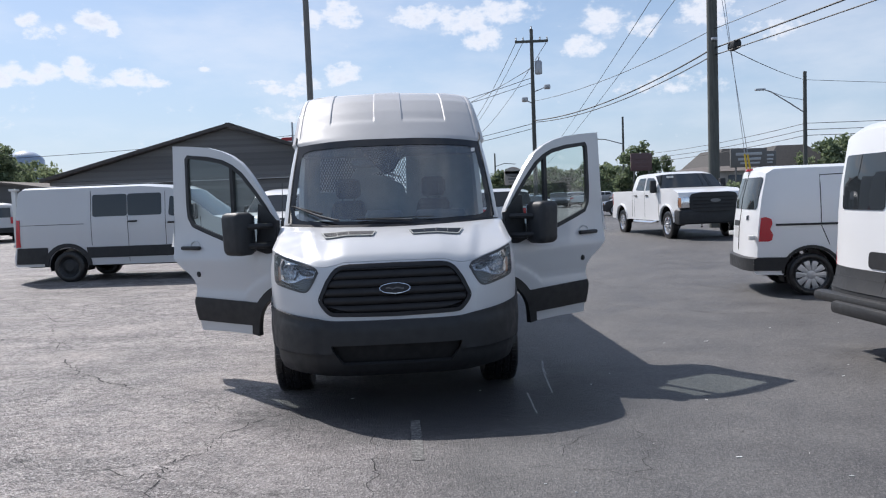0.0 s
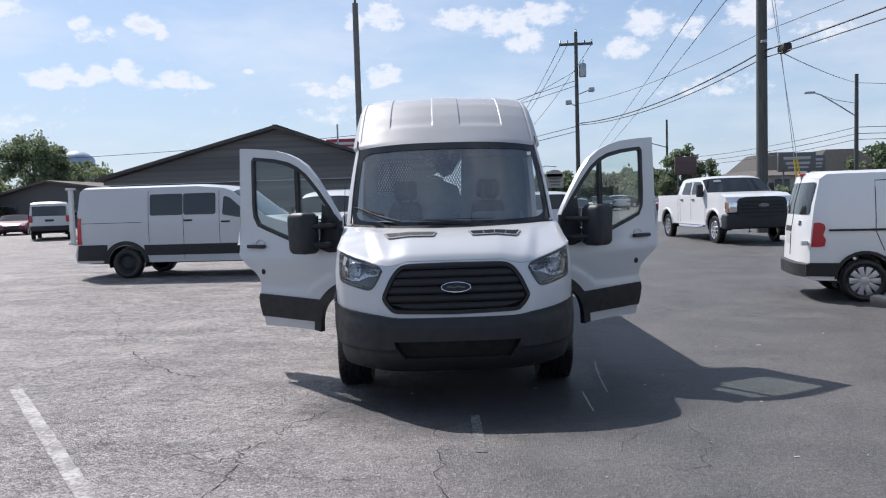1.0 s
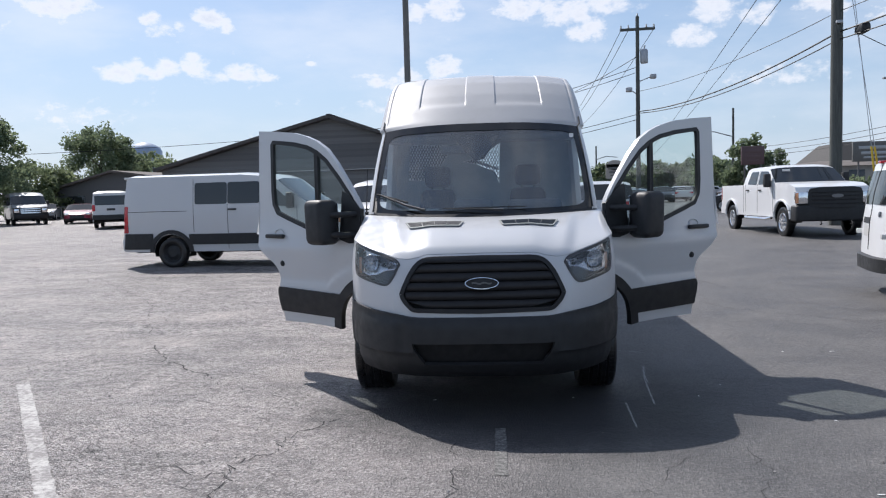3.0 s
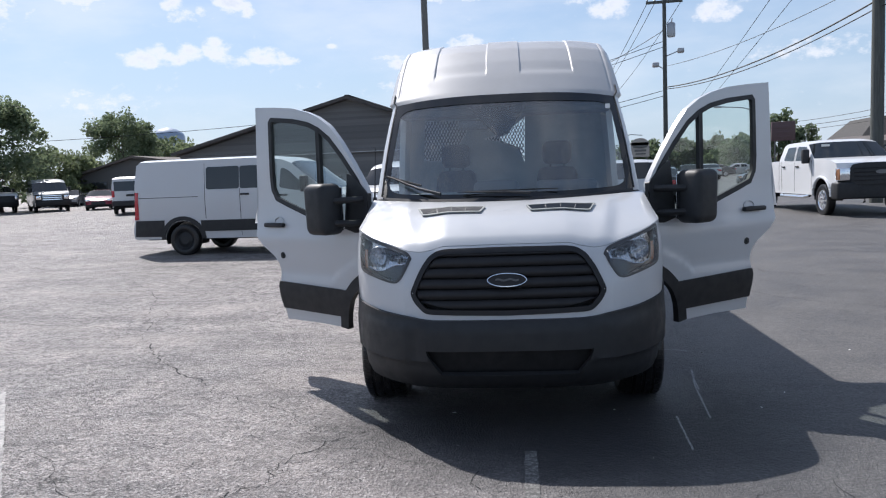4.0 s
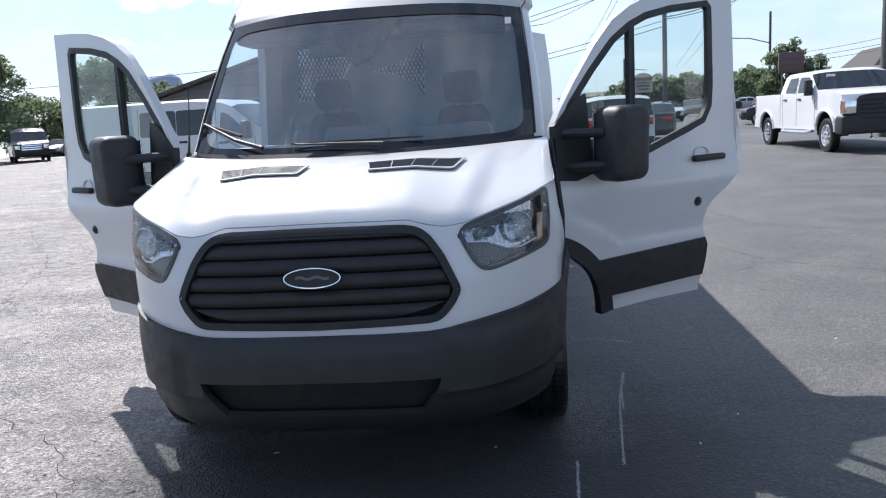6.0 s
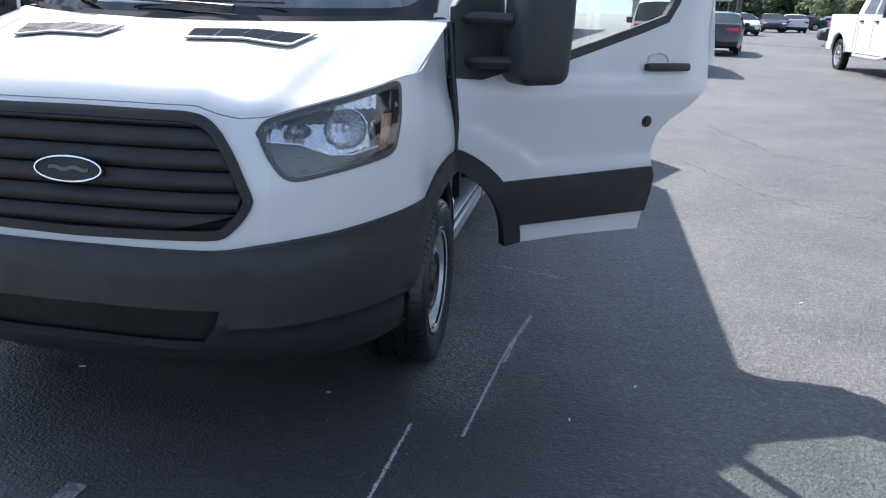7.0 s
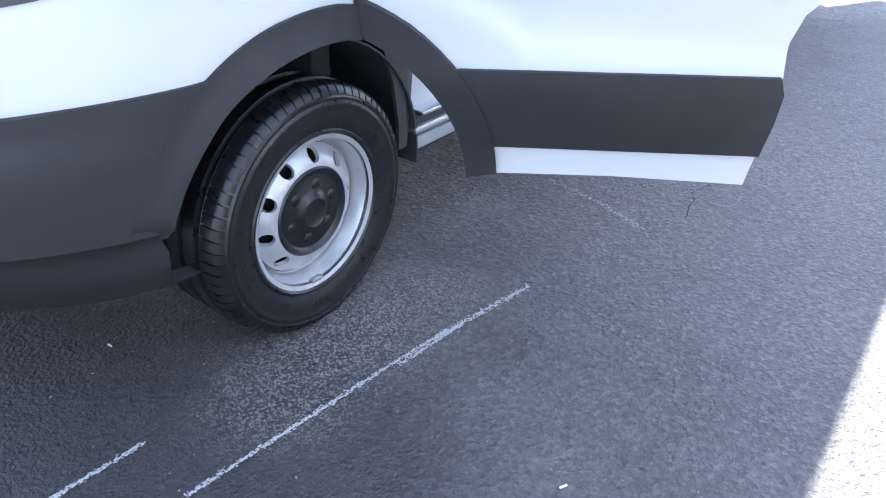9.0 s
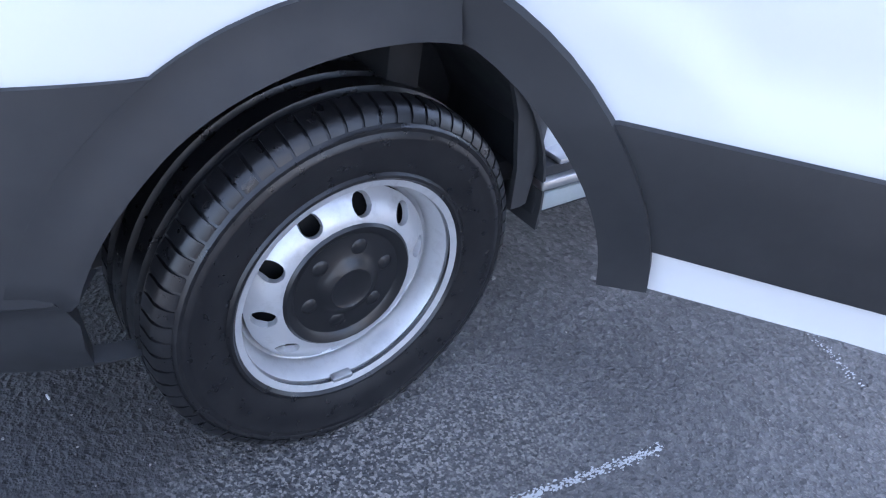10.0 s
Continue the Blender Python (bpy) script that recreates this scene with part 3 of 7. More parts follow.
def nose(tab, q, z, out=0.0):
    s = abs(q)
    if s <= S1:
        xh, yn = float(np.interp(s, _s, _xs)), float(np.interp(s, _s, _ys))
        s2 = min(s + 0.01, S1)
        tx, ty = float(np.interp(s2, _s, _xs)) - float(np.interp(s2 - 0.012, _s, _xs)), float(np.interp(s2, _s, _ys)) - float(np.interp(s2 - 0.012, _s, _ys))
        k = math.hypot(tx, ty) or 1
        nx, ny = ty / k, -tx / k
    else:
        xh, yn, nx, ny = 1.0, 0.75 + s - S1, 1.0, 0.0
        xh += 0.03 * smooth((yn - 0.72) / 0.35) * smooth((1.17 - z) / 0.27)
    yc, w = lerp_table(tab, z, 1), lerp_table(tab, z, 2)
    y = yn + yc * (1 - smooth(yn / 0.75))
    return Vector((math.copysign(w * xh + out * nx, q), y + out * ny, z))


GRILLE = [(0.0, 1.120), (0.36, 1.117), (0.42, 1.106), (0.465, 1.075), (0.515, 1.0), (0.572, 0.875), (0.575, 0.85), (0.555, 0.805), (0.505, 0.748), (0.47, 0.735), (0.0, 0.724)]
HEAD = [(0.577, 1.07), (0.60, 1.098), (0.70, 1.128), (0.82, 1.160), (0.90, 1.186), (0.952, 1.208), (0.948, 1.10), (0.930, 0.972), (0.86, 0.951), (0.76, 0.928), (0.69, 0.914), (0.655, 0.926), (0.625, 0.965), (0.59, 1.03)]
HUBY, ARCHZ, ARCHR = 1.060, 0.360, 0.50


def hood_front(x):
    """Height of the seam between nose panel and bonnet at half width x."""
    return lerp_table([(0, 1.134), (0.38, 1.132), (0.45, 1.112), (0.52, 1.100), (0.60, 1.106), (0.70, 1.136), (0.82, 1.168), (0.90, 1.194), (0.952, 1.216), (1.0, 1.225)], abs(x), 1)


def bumper_top(x):
    return lerp_table([(0, 0.700), (0.46, 0.702), (0.52, 0.708), (0.60, 0.722), (0.80, 0.742), (1.0, 0.775)], abs(x), 1)


def oval(cx, cz, a, b, n=28):
    return [(cx + a * math.cos(2 * math.pi * i / n), cz + b * math.sin(2 * math.pi * i / n)) for i in range(n)]


def grow(lp, d):
    """An outline moved outwards by d."""
    n = len(lp)
    area = sum(lp[i][0] * lp[(i + 1) % n][1] - lp[(i + 1) % n][0] * lp[i][1] for i in range(n))
    out = []
    for i in range(n):
        a, b, c = Vector(lp[i - 1]), Vector(lp[i]), Vector(lp[(i + 1) % n])
        t = ((b - a).normalized() + (c - b).normalized()).normalized()
        nrm = Vector((t.y, -t.x)) * (1 if area > 0 else -1)
        out.append(tuple(b + nrm * d))
    return out


def rounded(lp, r, n=4):
    """Rounds the corners of an outline."""
    out = []
    for i in range(len(lp)):
        a, b, c = Vector(lp[i - 1]), Vector(lp[i]), Vector(lp[(i + 1) % len(lp)])
        ra = min(r, (a - b).length * 0.45); rc = min(r, (c - b).length * 0.45)
        p, q = b + (a - b).normalized() * ra, b + (c - b).normalized() * rc
        out += [tuple((1 - t) ** 2 * p + 2 * t * (1 - t) * b + t * t * q) for t in [k / n for k in range(n + 1)]]
    return out


DOOR_OPEN = 54.5
HINGE_Y = 1.243
SEAM_Y = 1.172
DOOR_OUT = [(0.0, 0.825), (0.0, 1.44), (0.055, 1.53), (0.16, 1.675), (0.3, 1.849), (0.42, 1.969), (0.55, 2.045), (0.68, 2.093), (0.85, 2.135), (1.09, 2.163), (1.337, 2.183), (1.346, 1.604), (1.342, 1.22), (1.333, 1.12), (1.245, 1.03), (1.125, 0.955), (1.078, 0.9), (1.062, 0.82), (1.070, 0.7), (1.074, 0.62), (1.074, 0.52), (1.067, 0.420), (0.7, 0.425), (0.331, 0.412)]
DOOR_WIN = [(0.045, 1.27), (0.045, 1.435), (0.12, 1.55), (0.27, 1.72), (0.42, 1.868), (0.54, 1.945), (0.66, 1.995), (0.85, 2.035), (1.13, 2.068), (1.154, 2.042), (1.150, 1.62), (1.137, 1.50), (1.085, 1.42), (0.95, 1.375), (0.67, 1.290), (0.45, 1.225), (0.30, 1.215)]


def door_relief(d, z):
    """How far the door's skin stands out from its plane: tumblehome, a waist crease and a scooped lower panel."""
    top = -0.025 * max(0.0, (z - 1.25) / 0.9) ** 1.3
    waist = 0.012 * math.exp(-((z - 1.10) / 0.05) ** 2) * smooth((d - 0.25) / 0.5)
    path = 0.77 + 0.42 * max(0.0, 0.42 - d) ** 0.8
    scoop = -0.020 * smooth((z - path) / 0.05) * smooth((1.10 - z) / 0.28)
    belly = 0.055 * smooth((z - 0.40) / 0.34) + 0.018 * smooth((z - 0.74) / 0.2) - 0.040 * smooth((z - 1.0) / 0.45)
    return 0.012 + top + waist + scoop + belly


def van_door(van, side, pane):
    """An open front door: pressed skin, glass, cladding, handle, lock and towing mirror."""
    th = radians(90 - DOOR_OPEN)
    m = Matrix(((math.cos(th), math.sin(th), 0, 0.974), (math.sin(th), -math.cos(th), 0, HINGE_Y), (0, 0, 1, 0), (0, 0, 0, 1)))
    def fn(off):
        def f(d, z):
            p = m @ Vector((d, door_relief(d, z) + off, z))
            return Vector((p.x * side, p.y, p.z))
        return f
    arch = [(-0.166 + ARCHR * math.cos(t), ARCHZ + ARCHR * math.sin(t)) for t in np.linspace(math.asin(0.055 / ARCHR), math.acos(0.166 / ARCHR), 14)]
    out = DOOR_OUT[:-1] + arch
    out[0] = (0.0, 0.83)
    def fix(bm, t):
        bmesh.ops.recalc_face_normals(bm, faces=bm.faces)
        c = fn(0)(0.6, 0.6); o = fn(0.1)(0.6, 0.6) - c
        bm.normal_update()
        if sum(f.normal.dot(o) * f.calc_area() for f in bm.faces) < 0:
            bmesh.ops.reverse_faces(bm, faces=bm.faces)
        return thicken(bm, t)
    door = part("front_door", fix(panel([out, DOOR_WIN], fn(0), 0.04, 0.04), 0.045), WHITE, van, "white front door swung open")
    part("inner_panel", fix(panel([[(0.05, 0.86), (0.05, 1.2), (0.3, 1.2), (0.67, 1.27), (1.05, 1.38), (1.2, 1.3), (1.2, 1.1), (1.04, 0.9), (1.03, 0.46), (0.38, 0.46), (0.2, 0.8)]], fn(-0.05), 0.1, 0.1), 0.05), DASH, door, "dark grey door lining")
    part("door_glass", panel([grow(DOOR_WIN, -0.004)], fn(-0.018), 0.08, 0.08), pane, door)
    ring = fix(panel([grow(DOOR_WIN, 0.018), grow(DOOR_WIN, -0.020)], fn(0.002), 0.04, 0.04), 0.03)
    part("window_seal", ring, BLACK, door, "black rubber window seal")
    part("quarter_post", fix(panel([[(0.50, 1.23), (0.535, 1.955), (0.575, 1.97), (0.54, 1.24)]], fn(0.003), 0.04, 0.08), 0.03), BLACK, door)
    part("sail_panel", fix(panel([[(0.0, 1.17), (0.0, 1.445), (0.13, 1.565), (0.215, 1.60), (0.235, 1.19), (0.12, 1.16)]], fn(0.010), 0.05, 0.06), 0.04), BLACK, door, "black mirror mounting panel")
    clad = [(1.060, 0.745), (1.078, 0.70), (1.080, 0.62), (1.076, 0.518), (0.335, 0.503), (0.27, 0.62), (0.20, 0.705), (0.26, 0.720)]
    part("cladding", fix(panel([clad], fn(0.014), 0.06, 0.05), 0.02), BLACK, door, "black plastic side cladding")
    a0 = math.asin(0.055 / ARCHR)
    flare = [(-0.166 + 0.55 * math.cos(t), ARCHZ + 0.55 * math.sin(t)) for t in np.linspace(a0 + 0.005, math.acos(0.166 / 0.55), 14)] + [(-0.166 + 0.466 * math.cos(t), ARCHZ + 0.466 * math.sin(t)) for t in np.linspace(math.acos(0.166 / 0.466), math.asin(0.05 / 0.466), 14)]
    part("arch_flare", fix(panel([flare], fn(0.024), 0.03, 0.03), 0.05), BLACK, door, "black plastic wheel arch edge")
    h = box((0.955, 0.068, 1.19), (1.205, 0.106, 1.226), 0.012)
    part("handle", place(h, m, side), BLACK, door, "black pull handle")
    cup = lathe([(0.0, 0.062), (0.004, 0.062), (0.006, 0.055), (-0.01, 0.05), (-0.012, 0.0)], 24)
    cup = flatten_cup(cup, 1.04, 1.236, m, side)
    part("handle_cup", cup, WHITE, door)
    lk = lathe([(0.02, 0.0), (0.02, 0.014), (0.012, 0.016), (0.012, 0.026), (0.0, 0.028)], 20)
    for v in lk.verts:
        v.co = Vector((1.0 + v.co.y, door_relief(1.0, 0.962) - 0.006 + v.co.x, 0.962 + v.co.z))
    part("lock", place(lk, m, side), BLACK, door)
    mirror = box((0.165, 0.13, 1.155), (0.405, 0.35, 1.53), 0.055, seg=4)
    for v in mirror.verts:
        t = (v.co.z - 1.15) / 0.375
        v.co.x += 0.015 * (t - 0.5)
        v.co.y = v.co.y + 0.02 * math.cos(v.co.x * 9)
    part("mirror_head", place(mirror, m, side), BLACK, door, "large black towing mirror")
    part("mirror_glass", place(box((0.19, 0.122, 1.18), (0.395, 0.129, 1.50), 0.002), m, side), CHROME, door, "mirror glass")
    for za, zb in ((1.405, 1.40), (1.235, 1.24)):
        arm = tube([(0.06, 0.05, za), (0.09, 0.14, za), (0.18, 0.22, zb)], 0.028, 10)
        for v in arm.verts:
            v.co.z = za + (v.co.z - za) * 0.9
        part("mirror_arm", place(arm, m, side), BLACK, door)
    return door


def place(bm, m, side):
    bmesh.ops.transform(bm, matrix=m, verts=bm.verts)
    if side < 0:
        for v in bm.verts:
            v.co.x = -v.co.x
    bmesh.ops.recalc_face_normals(bm, faces=bm.faces)
    return bm


def flatten_cup(cup, d, z, m, side):
    for v in cup.verts:
        v.co = Vector((d + v.co.y * 1.0, door_relief(d, z) + v.co.x + 0.001, z + v.co.z * 0.62))
    return place(cup, m, side)


UPPER = [  # windscreen, brow and roof: centre z, y; glass edge half width, y, z; pillar edge half width, y, z
    (1.372, 0.975, 0.905, 1.270, 1.398, 0.965, 1.360, 1.385),
    (1.570, 1.165, 0.900, 1.425, 1.585, 0.957, 1.520, 1.575),
    (1.770, 1.360, 0.890, 1.585, 1.772, 0.946, 1.680, 1.762),
    (1.970, 1.555, 0.876, 1.755, 1.958, 0.930, 1.850, 1.945),
    (2.165, 1.750, 0.860, 1.925, 2.125, 0.912, 2.020, 2.110),
    (2.200, 1.790, 0.887, 1.960, 2.158, 0.942, 2.050, 2.142),
    (2.330, 1.945, 0.880, 2.100, 2.285, 0.931, 2.190, 2.262),
    (2.480, 2.140, 0.872, 2.280, 2.435, 0.918, 2.360, 2.405),
    (2.610, 2.345, 0.862, 2.470, 2.570, 0.902, 2.550, 2.530),
    (2.700, 2.560, 0.852, 2.670, 2.655, 0.889, 2.740, 2.605),
    (2.750, 2.820, 0.842, 2.900, 2.705, 0.880, 2.960, 2.650),
    (2.775, 3.200, 0.838, 3.250, 2.732, 0.876, 3.280, 2.672),
    (2.785, 6.700, 0.842, 6.700, 2.740, 0.884, 6.700, 2.680),
]


def upper(r, v):
    """Point on the upper shell: r runs along the rows, v from -1 to 1 across; the last tenth is the pillar."""
    i = min(int(r), len(UPPER) - 2)
    t = r - i
    a = [UPPER[i][k] + (UPPER[i + 1][k] - UPPER[i][k]) * t for k in range(8)]
    s = abs(v)
    if s <= 0.9:
        k = s / 0.9
        x, y, z = a[2] * k, a[1] + (a[3] - a[1]) * k ** 2.4, a[0] + (a[4] - a[0]) * k ** 3.0
    else:
        k = (s - 0.9) / 0.1
        x, y, z = a[2] + (a[5] - a[2]) * math.sin(k * math.pi / 2), a[3] + (a[6] - a[3]) * k, a[4] + (a[7] - a[4]) * k
    return Vector((math.copysign(x, v), y, z))


def ribbed(r, v):
    """The roof with its pressed channels."""
    p = upper(r, v)
    a = abs(v)
    sunk = smooth((a - 0.135) / 0.012) * smooth((0.582 - a) / 0.012) * smooth((r - 6.15) / 0.25)
    gutter = math.exp(-((a - 0.865) / 0.009) ** 2) * smooth((r - 5.0) / 0.5)
    cut = 0.009 * sunk + 0.006 * gutter
    p.z -= cut; p.y += cut * 0.6
    return p


SIDE = [(0.36, 0.985), (0.55, 1.0), (0.75, 1.005), (1.0, 1.003), (1.2, 0.99), (1.385, 0.968), (1.575, 0.957), (1.762, 0.946), (1.945, 0.930), (2.11, 0.912), (2.262, 0.931), (2.405, 0.918), (2.53, 0.902), (2.605, 0.889), (2.68, 0.878)]


def side_wall(side):
    top = [(UPPER[i][6], UPPER[i][7]) for i in range(4, len(UPPER))]
    arch2 = [(4.83 - 0.47 * math.cos(t), 0.36 + 0.44 * math.sin(t)) for t in np.linspace(0, math.pi, 16)]
    lp = [(2.05, 2.10), (2.38, 2.10), (2.47, 2.06), (2.50, 1.95), (2.50, 0.52), (2.48, 0.42), (2.52, 0.36)] + arch2 + [(6.70, 0.38)] + list(reversed(top))
    def fn(y, z):
        return Vector((side * (lerp_table(SIDE, z, 1) - 0.03 * smooth((y - 6.0) / 0.7)), y, z))
    bm = panel([lp], fn, 0.12, 0.12)
    bmesh.ops.recalc_face_normals(bm, faces=bm.faces)
    if sum(f.normal.x * side for f in bm.faces) < 0:
        bmesh.ops.reverse_faces(bm, faces=bm.faces)
    return thicken(bm, 0.05)


def front_skin():
    ys_arch = list(np.linspace(HUBY - ARCHR * 0.78, SEAM_Y - 0.006, 12))
    bot = [(qx(x), bumper_top(x) - 0.004) for x in np.linspace(0, 1, 41)] + [(qy(0.74), 0.762)]
    for y in ys_arch:
        z = ARCHZ + math.sqrt(max(0, ARCHR ** 2 - (y - HUBY) ** 2)) - 0.0
        if y > 0.74 and z > 0.762:
            bot.append((qy(y), z))
    topc = [(qx(x), hood_front(x) - 0.003) for x in np.linspace(0, 0.99, 60)] + [(qy(y), 1.222 + (y - 0.70) * 0.285) for y in (0.75, 0.9, 1.05, 1.2, SEAM_Y - 0.006)]
    half = bot + list(reversed(topc))
    lp = half + [(-u, v) for u, v in reversed(half)][1:-1]
    hole = [(qx(x), z) for x, z in grow(rounded(GRILLE + mirrored(GRILLE)[1:-1], 0.035), -0.012)]
    holes = [hole]
    for s in (1, -1):
        h = [(qx(x), z) for x, z in rounded(HEAD, 0.03)]
        h = grow(h, -0.010)
        holes.append([(s * u, v) for u, v in h])
    bm = panel([lp] + holes, lambda q, z: nose(SKIN, q, z), 0.03, 0.03)
    return orient(bm, Vector((0, 2.0, 1.0)))


def orient(bm, inside):
    bmesh.ops.recalc_face_normals(bm, faces=bm.faces)
    bm.normal_update()
    if sum(f.normal.dot(f.calc_center_median() - inside) * f.calc_area() for f in bm.faces) < 0:
        bmesh.ops.reverse_faces(bm, faces=bm.faces)
    return bm


def bonnet_point(s, v):
    """s from the nose seam (0) to the cowl (1), v across from -1 to 1."""
    k = abs(v)
    xf = math.copysign(0.99 * k, v)
    f = nose(SKIN, qx(xf), hood_front(xf))
    xr, yr, zr = 0.972 * k, 0.968 + 0.31 * k ** 2.5, 1.366 + 0.028 * k ** 2
    p = f + (Vector((math.copysign(xr, v), yr, zr)) - f) * s
    b = 0.150 * s ** 0.52 * (1 - s) ** 0.9
    plateau = 1 - 0.62 * smooth((k - 0.57 - 0.14 * s) / 0.12) * (1 - 0.5 * s)
    p.z += b * plateau * (1 - k ** 6)
    p.z += 0.005 * math.exp(-((k - 0.60 - 0.14 * s) / 0.05) ** 2) * smooth(s / 0.3) * smooth((1 - s) / 0.3)
    return p


def open_van():
    van = thing("cargo_van", pose(-0.317, 5.48, 0, 0, 0, 5.6), "white high-roof cargo van with both front doors open", "van", "parked vans")
    part("nose_panel", thicken(front_skin(), 0.02), WHITE, van, "white nose and front wings")
    part("bonnet", thicken(orient(grid(lambda a, b: bonnet_point(a, b * 2 - 1), 26, 72), Vector((0, 1, 0))), 0.015), WHITE, van, "white sloping bonnet")
    # bumper with its lower mouth
    low = [(qx(x), 0.268 + 0.05 * max(0, abs(x) - 0.5)) for x in np.linspace(0, 1, 30)] + [(qy(0.645), 0.30), (qy(0.635), 0.40), (qy(0.605), 0.47), (qy(0.622), 0.60), (qy(0.675), 0.69), (qy(0.748), 0.776)]
    half = low + list(reversed([(qx(x), bumper_top(x)) for x in np.linspace(0, 0.998, 40)]))
    lp = half + [(-u, v) for u, v in reversed(half)][1:-1]
    mouth = [(qx(x), z) for x, z in [(-0.49, 0.525), (0.49, 0.525), (0.47, 0.45), (0.42, 0.372), (-0.42, 0.372), (-0.47, 0.45)]]
    def bump_fn(q, z):
        t = math.exp(-((abs(q) - qx(0.56) - 0.1 * (0.6 - z)) / 0.05) ** 2) * smooth((z - 0.40) / 0.1) * smooth((0.70 - z) / 0.08)
        return nose(BUMP, q, z, -0.014 * t)
    part("front_bumper", thicken(orient(panel([lp, mouth], bump_fn, 0.03, 0.022), Vector((0, 2, 0.5))), 0.03), BLACK, van, "dark grey moulded plastic bumper")
    part("bumper_ledge", thicken(orient(grid(lambda a, b: nose(BUMP, (a * 2 - 1) * qy(0.735), bumper_top(min(1, abs((a * 2 - 1) * 1.0))) * 0 + zt(a), 0.0).lerp(nose(SKIN, (a * 2 - 1) * qy(0.735), zt(a)), b * 1.05), 60, 2), Vector((0, 1, 0))), 0.004), BLACK, van)
    # near-black sheet behind the mouth, standing in for its shaded depth
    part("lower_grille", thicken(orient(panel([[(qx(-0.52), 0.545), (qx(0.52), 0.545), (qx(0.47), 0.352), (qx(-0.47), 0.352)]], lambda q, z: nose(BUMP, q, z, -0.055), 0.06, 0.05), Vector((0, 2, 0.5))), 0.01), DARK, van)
    # radiator grille
    full = rounded(GRILLE + mirrored(GRILLE)[1:-1], 0.035)
    qf = [(qx(x), z) for x, z in full]
    gr = part("radiator_grille", thicken(orient(panel([qf, grow(qf, -0.030)], lambda q, z: nose(SKIN, q, z, 0.010), 0.03, 0.02), Vector((0, 2, 0.9))), 0.03), GRILLEBLACK, van, "matt black grille with broad bars")
    # near-black backing gives the gaps between the bars their shade
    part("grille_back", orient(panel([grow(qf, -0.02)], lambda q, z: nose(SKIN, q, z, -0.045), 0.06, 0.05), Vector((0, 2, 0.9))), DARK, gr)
    zs = [0.785, 0.848, 0.911, 0.974, 1.037, 1.085]
    inner = grow(qf, -0.026)
    for i, z in enumerate(zs):
        hh = 0.028 if i < 5 else 0.015
        lo, hi = max(z - hh, min(v for u, v in inner) + 0.004), min(z + hh, max(v for u, v in inner) - 0.004)
        w0, w1 = (max(abs(p[0]) for p in edge_at(inner, e)) for e in (lo, hi))
        lpb = [(-w0, lo), (w0, lo), (w1, hi), (-w1, hi)]
        part("grille_bar", thicken(orient(panel([lpb], lambda q, zz, z=z, hh=hh: nose(SKIN, q, zz, 0.004 - 0.016 * ((zz - z) / hh) ** 2), 0.05, 0.007), Vector((0, 2, 0.9))), 0.02), GRILLEBLACK, gr)
    # oval badge: chrome rim, dark field, a plain flourish
    part("badge", thicken(orient(panel([oval(0.0, 0.934, 0.111, 0.037)], lambda q, z: nose(SKIN, q, z, 0.020), 0.02, 0.02), Vector((0, 2, 0.9))), 0.02), GRILLEBLACK, gr, "dark oval badge")
    part("badge_rim", thicken(orient(panel([oval(0.0, 0.934, 0.116, 0.040), oval(0.0, 0.934, 0.111, 0.0355)], lambda q, z: nose(SKIN, q, z, 0.026), 0.01, 0.01), Vector((0, 2, 0.9))), 0.012), CHROME, gr, "chrome oval badge rim")
    wave = [(x, 0.934 + 0.004 * math.sin(x * 90) + h) for h, xs in ((-0.0055, np.linspace(-0.068, 0.068, 15)), (0.0055, np.linspace(0.068, -0.068, 15))) for x in xs]
    part("badge_bar", thicken(orient(panel([wave], lambda q, z: nose(SKIN, q, z, 0.0225), 0.01, 0.01), Vector((0, 2, 0.9))), 0.002), VENTGREY, gr, "plain grey shape on the badge")
    for s in (1, -1):
        head_lamp(van, s)
    # windscreen, surround, brow and roof
    def us(r0, r1, v0, v1, nr, nv, fn=upper):
        return orient(grid(lambda a, b: fn(r0 + (r1 - r0) * a, v0 + (v1 - v0) * b), nr, nv), Vector((0, 4, 1.2)))
    part("windscreen", us(0.05, 4, -0.895, 0.895, 14, 24), WINDSCREEN, van, "large raked windscreen")
    K = 0.28
    outer_b = [(-0.9, 0.0), (0.9, 0.0), (0.9, 4.05 * K), (-0.9, 4.05 * K)]
    inner_b = rounded([(-0.858, 0.22 * K), (0.858, 0.22 * K), (0.850, 3.66 * K), (-0.850, 3.66 * K)], 0.12, 6)
    rim = orient(panel([outer_b, inner_b], lambda v, r: upper(r / K, v) + Vector((0, -0.003, 0.003)), 0.05, 0.05), Vector((0, 4, 1.2)))
    part("windscreen_band", rim, FRIT, van, "black edge band of the windscreen")
    for s in (1, -1):
        part("pillar", thicken(us(0, 4.9, 0.9 * s, 1.0 * s, 20, 4), 0.02), WHITE, van, "white windscreen pillar")
        part("side_wall", side_wall(s), WHITE, van, "white body side")
        part("drip_seam", tube([upper(r, 0.903 * s) + Vector((0.004 * s, -0.004, 0.004)) for r in np.linspace(0.1, 5.5, 22)], 0.006, 6), BLACK, van)
    part("roof", thicken(us(4.06, 12, -1, 1, 60, 400, ribbed), 0.015), ROOFWHITE, van, "dusty white high roof with pressed ribs")
    part("roof_seam", thicken(us(4.02, 4.10, -0.9, 0.9, 1, 40), 0.01), BLACK, van)
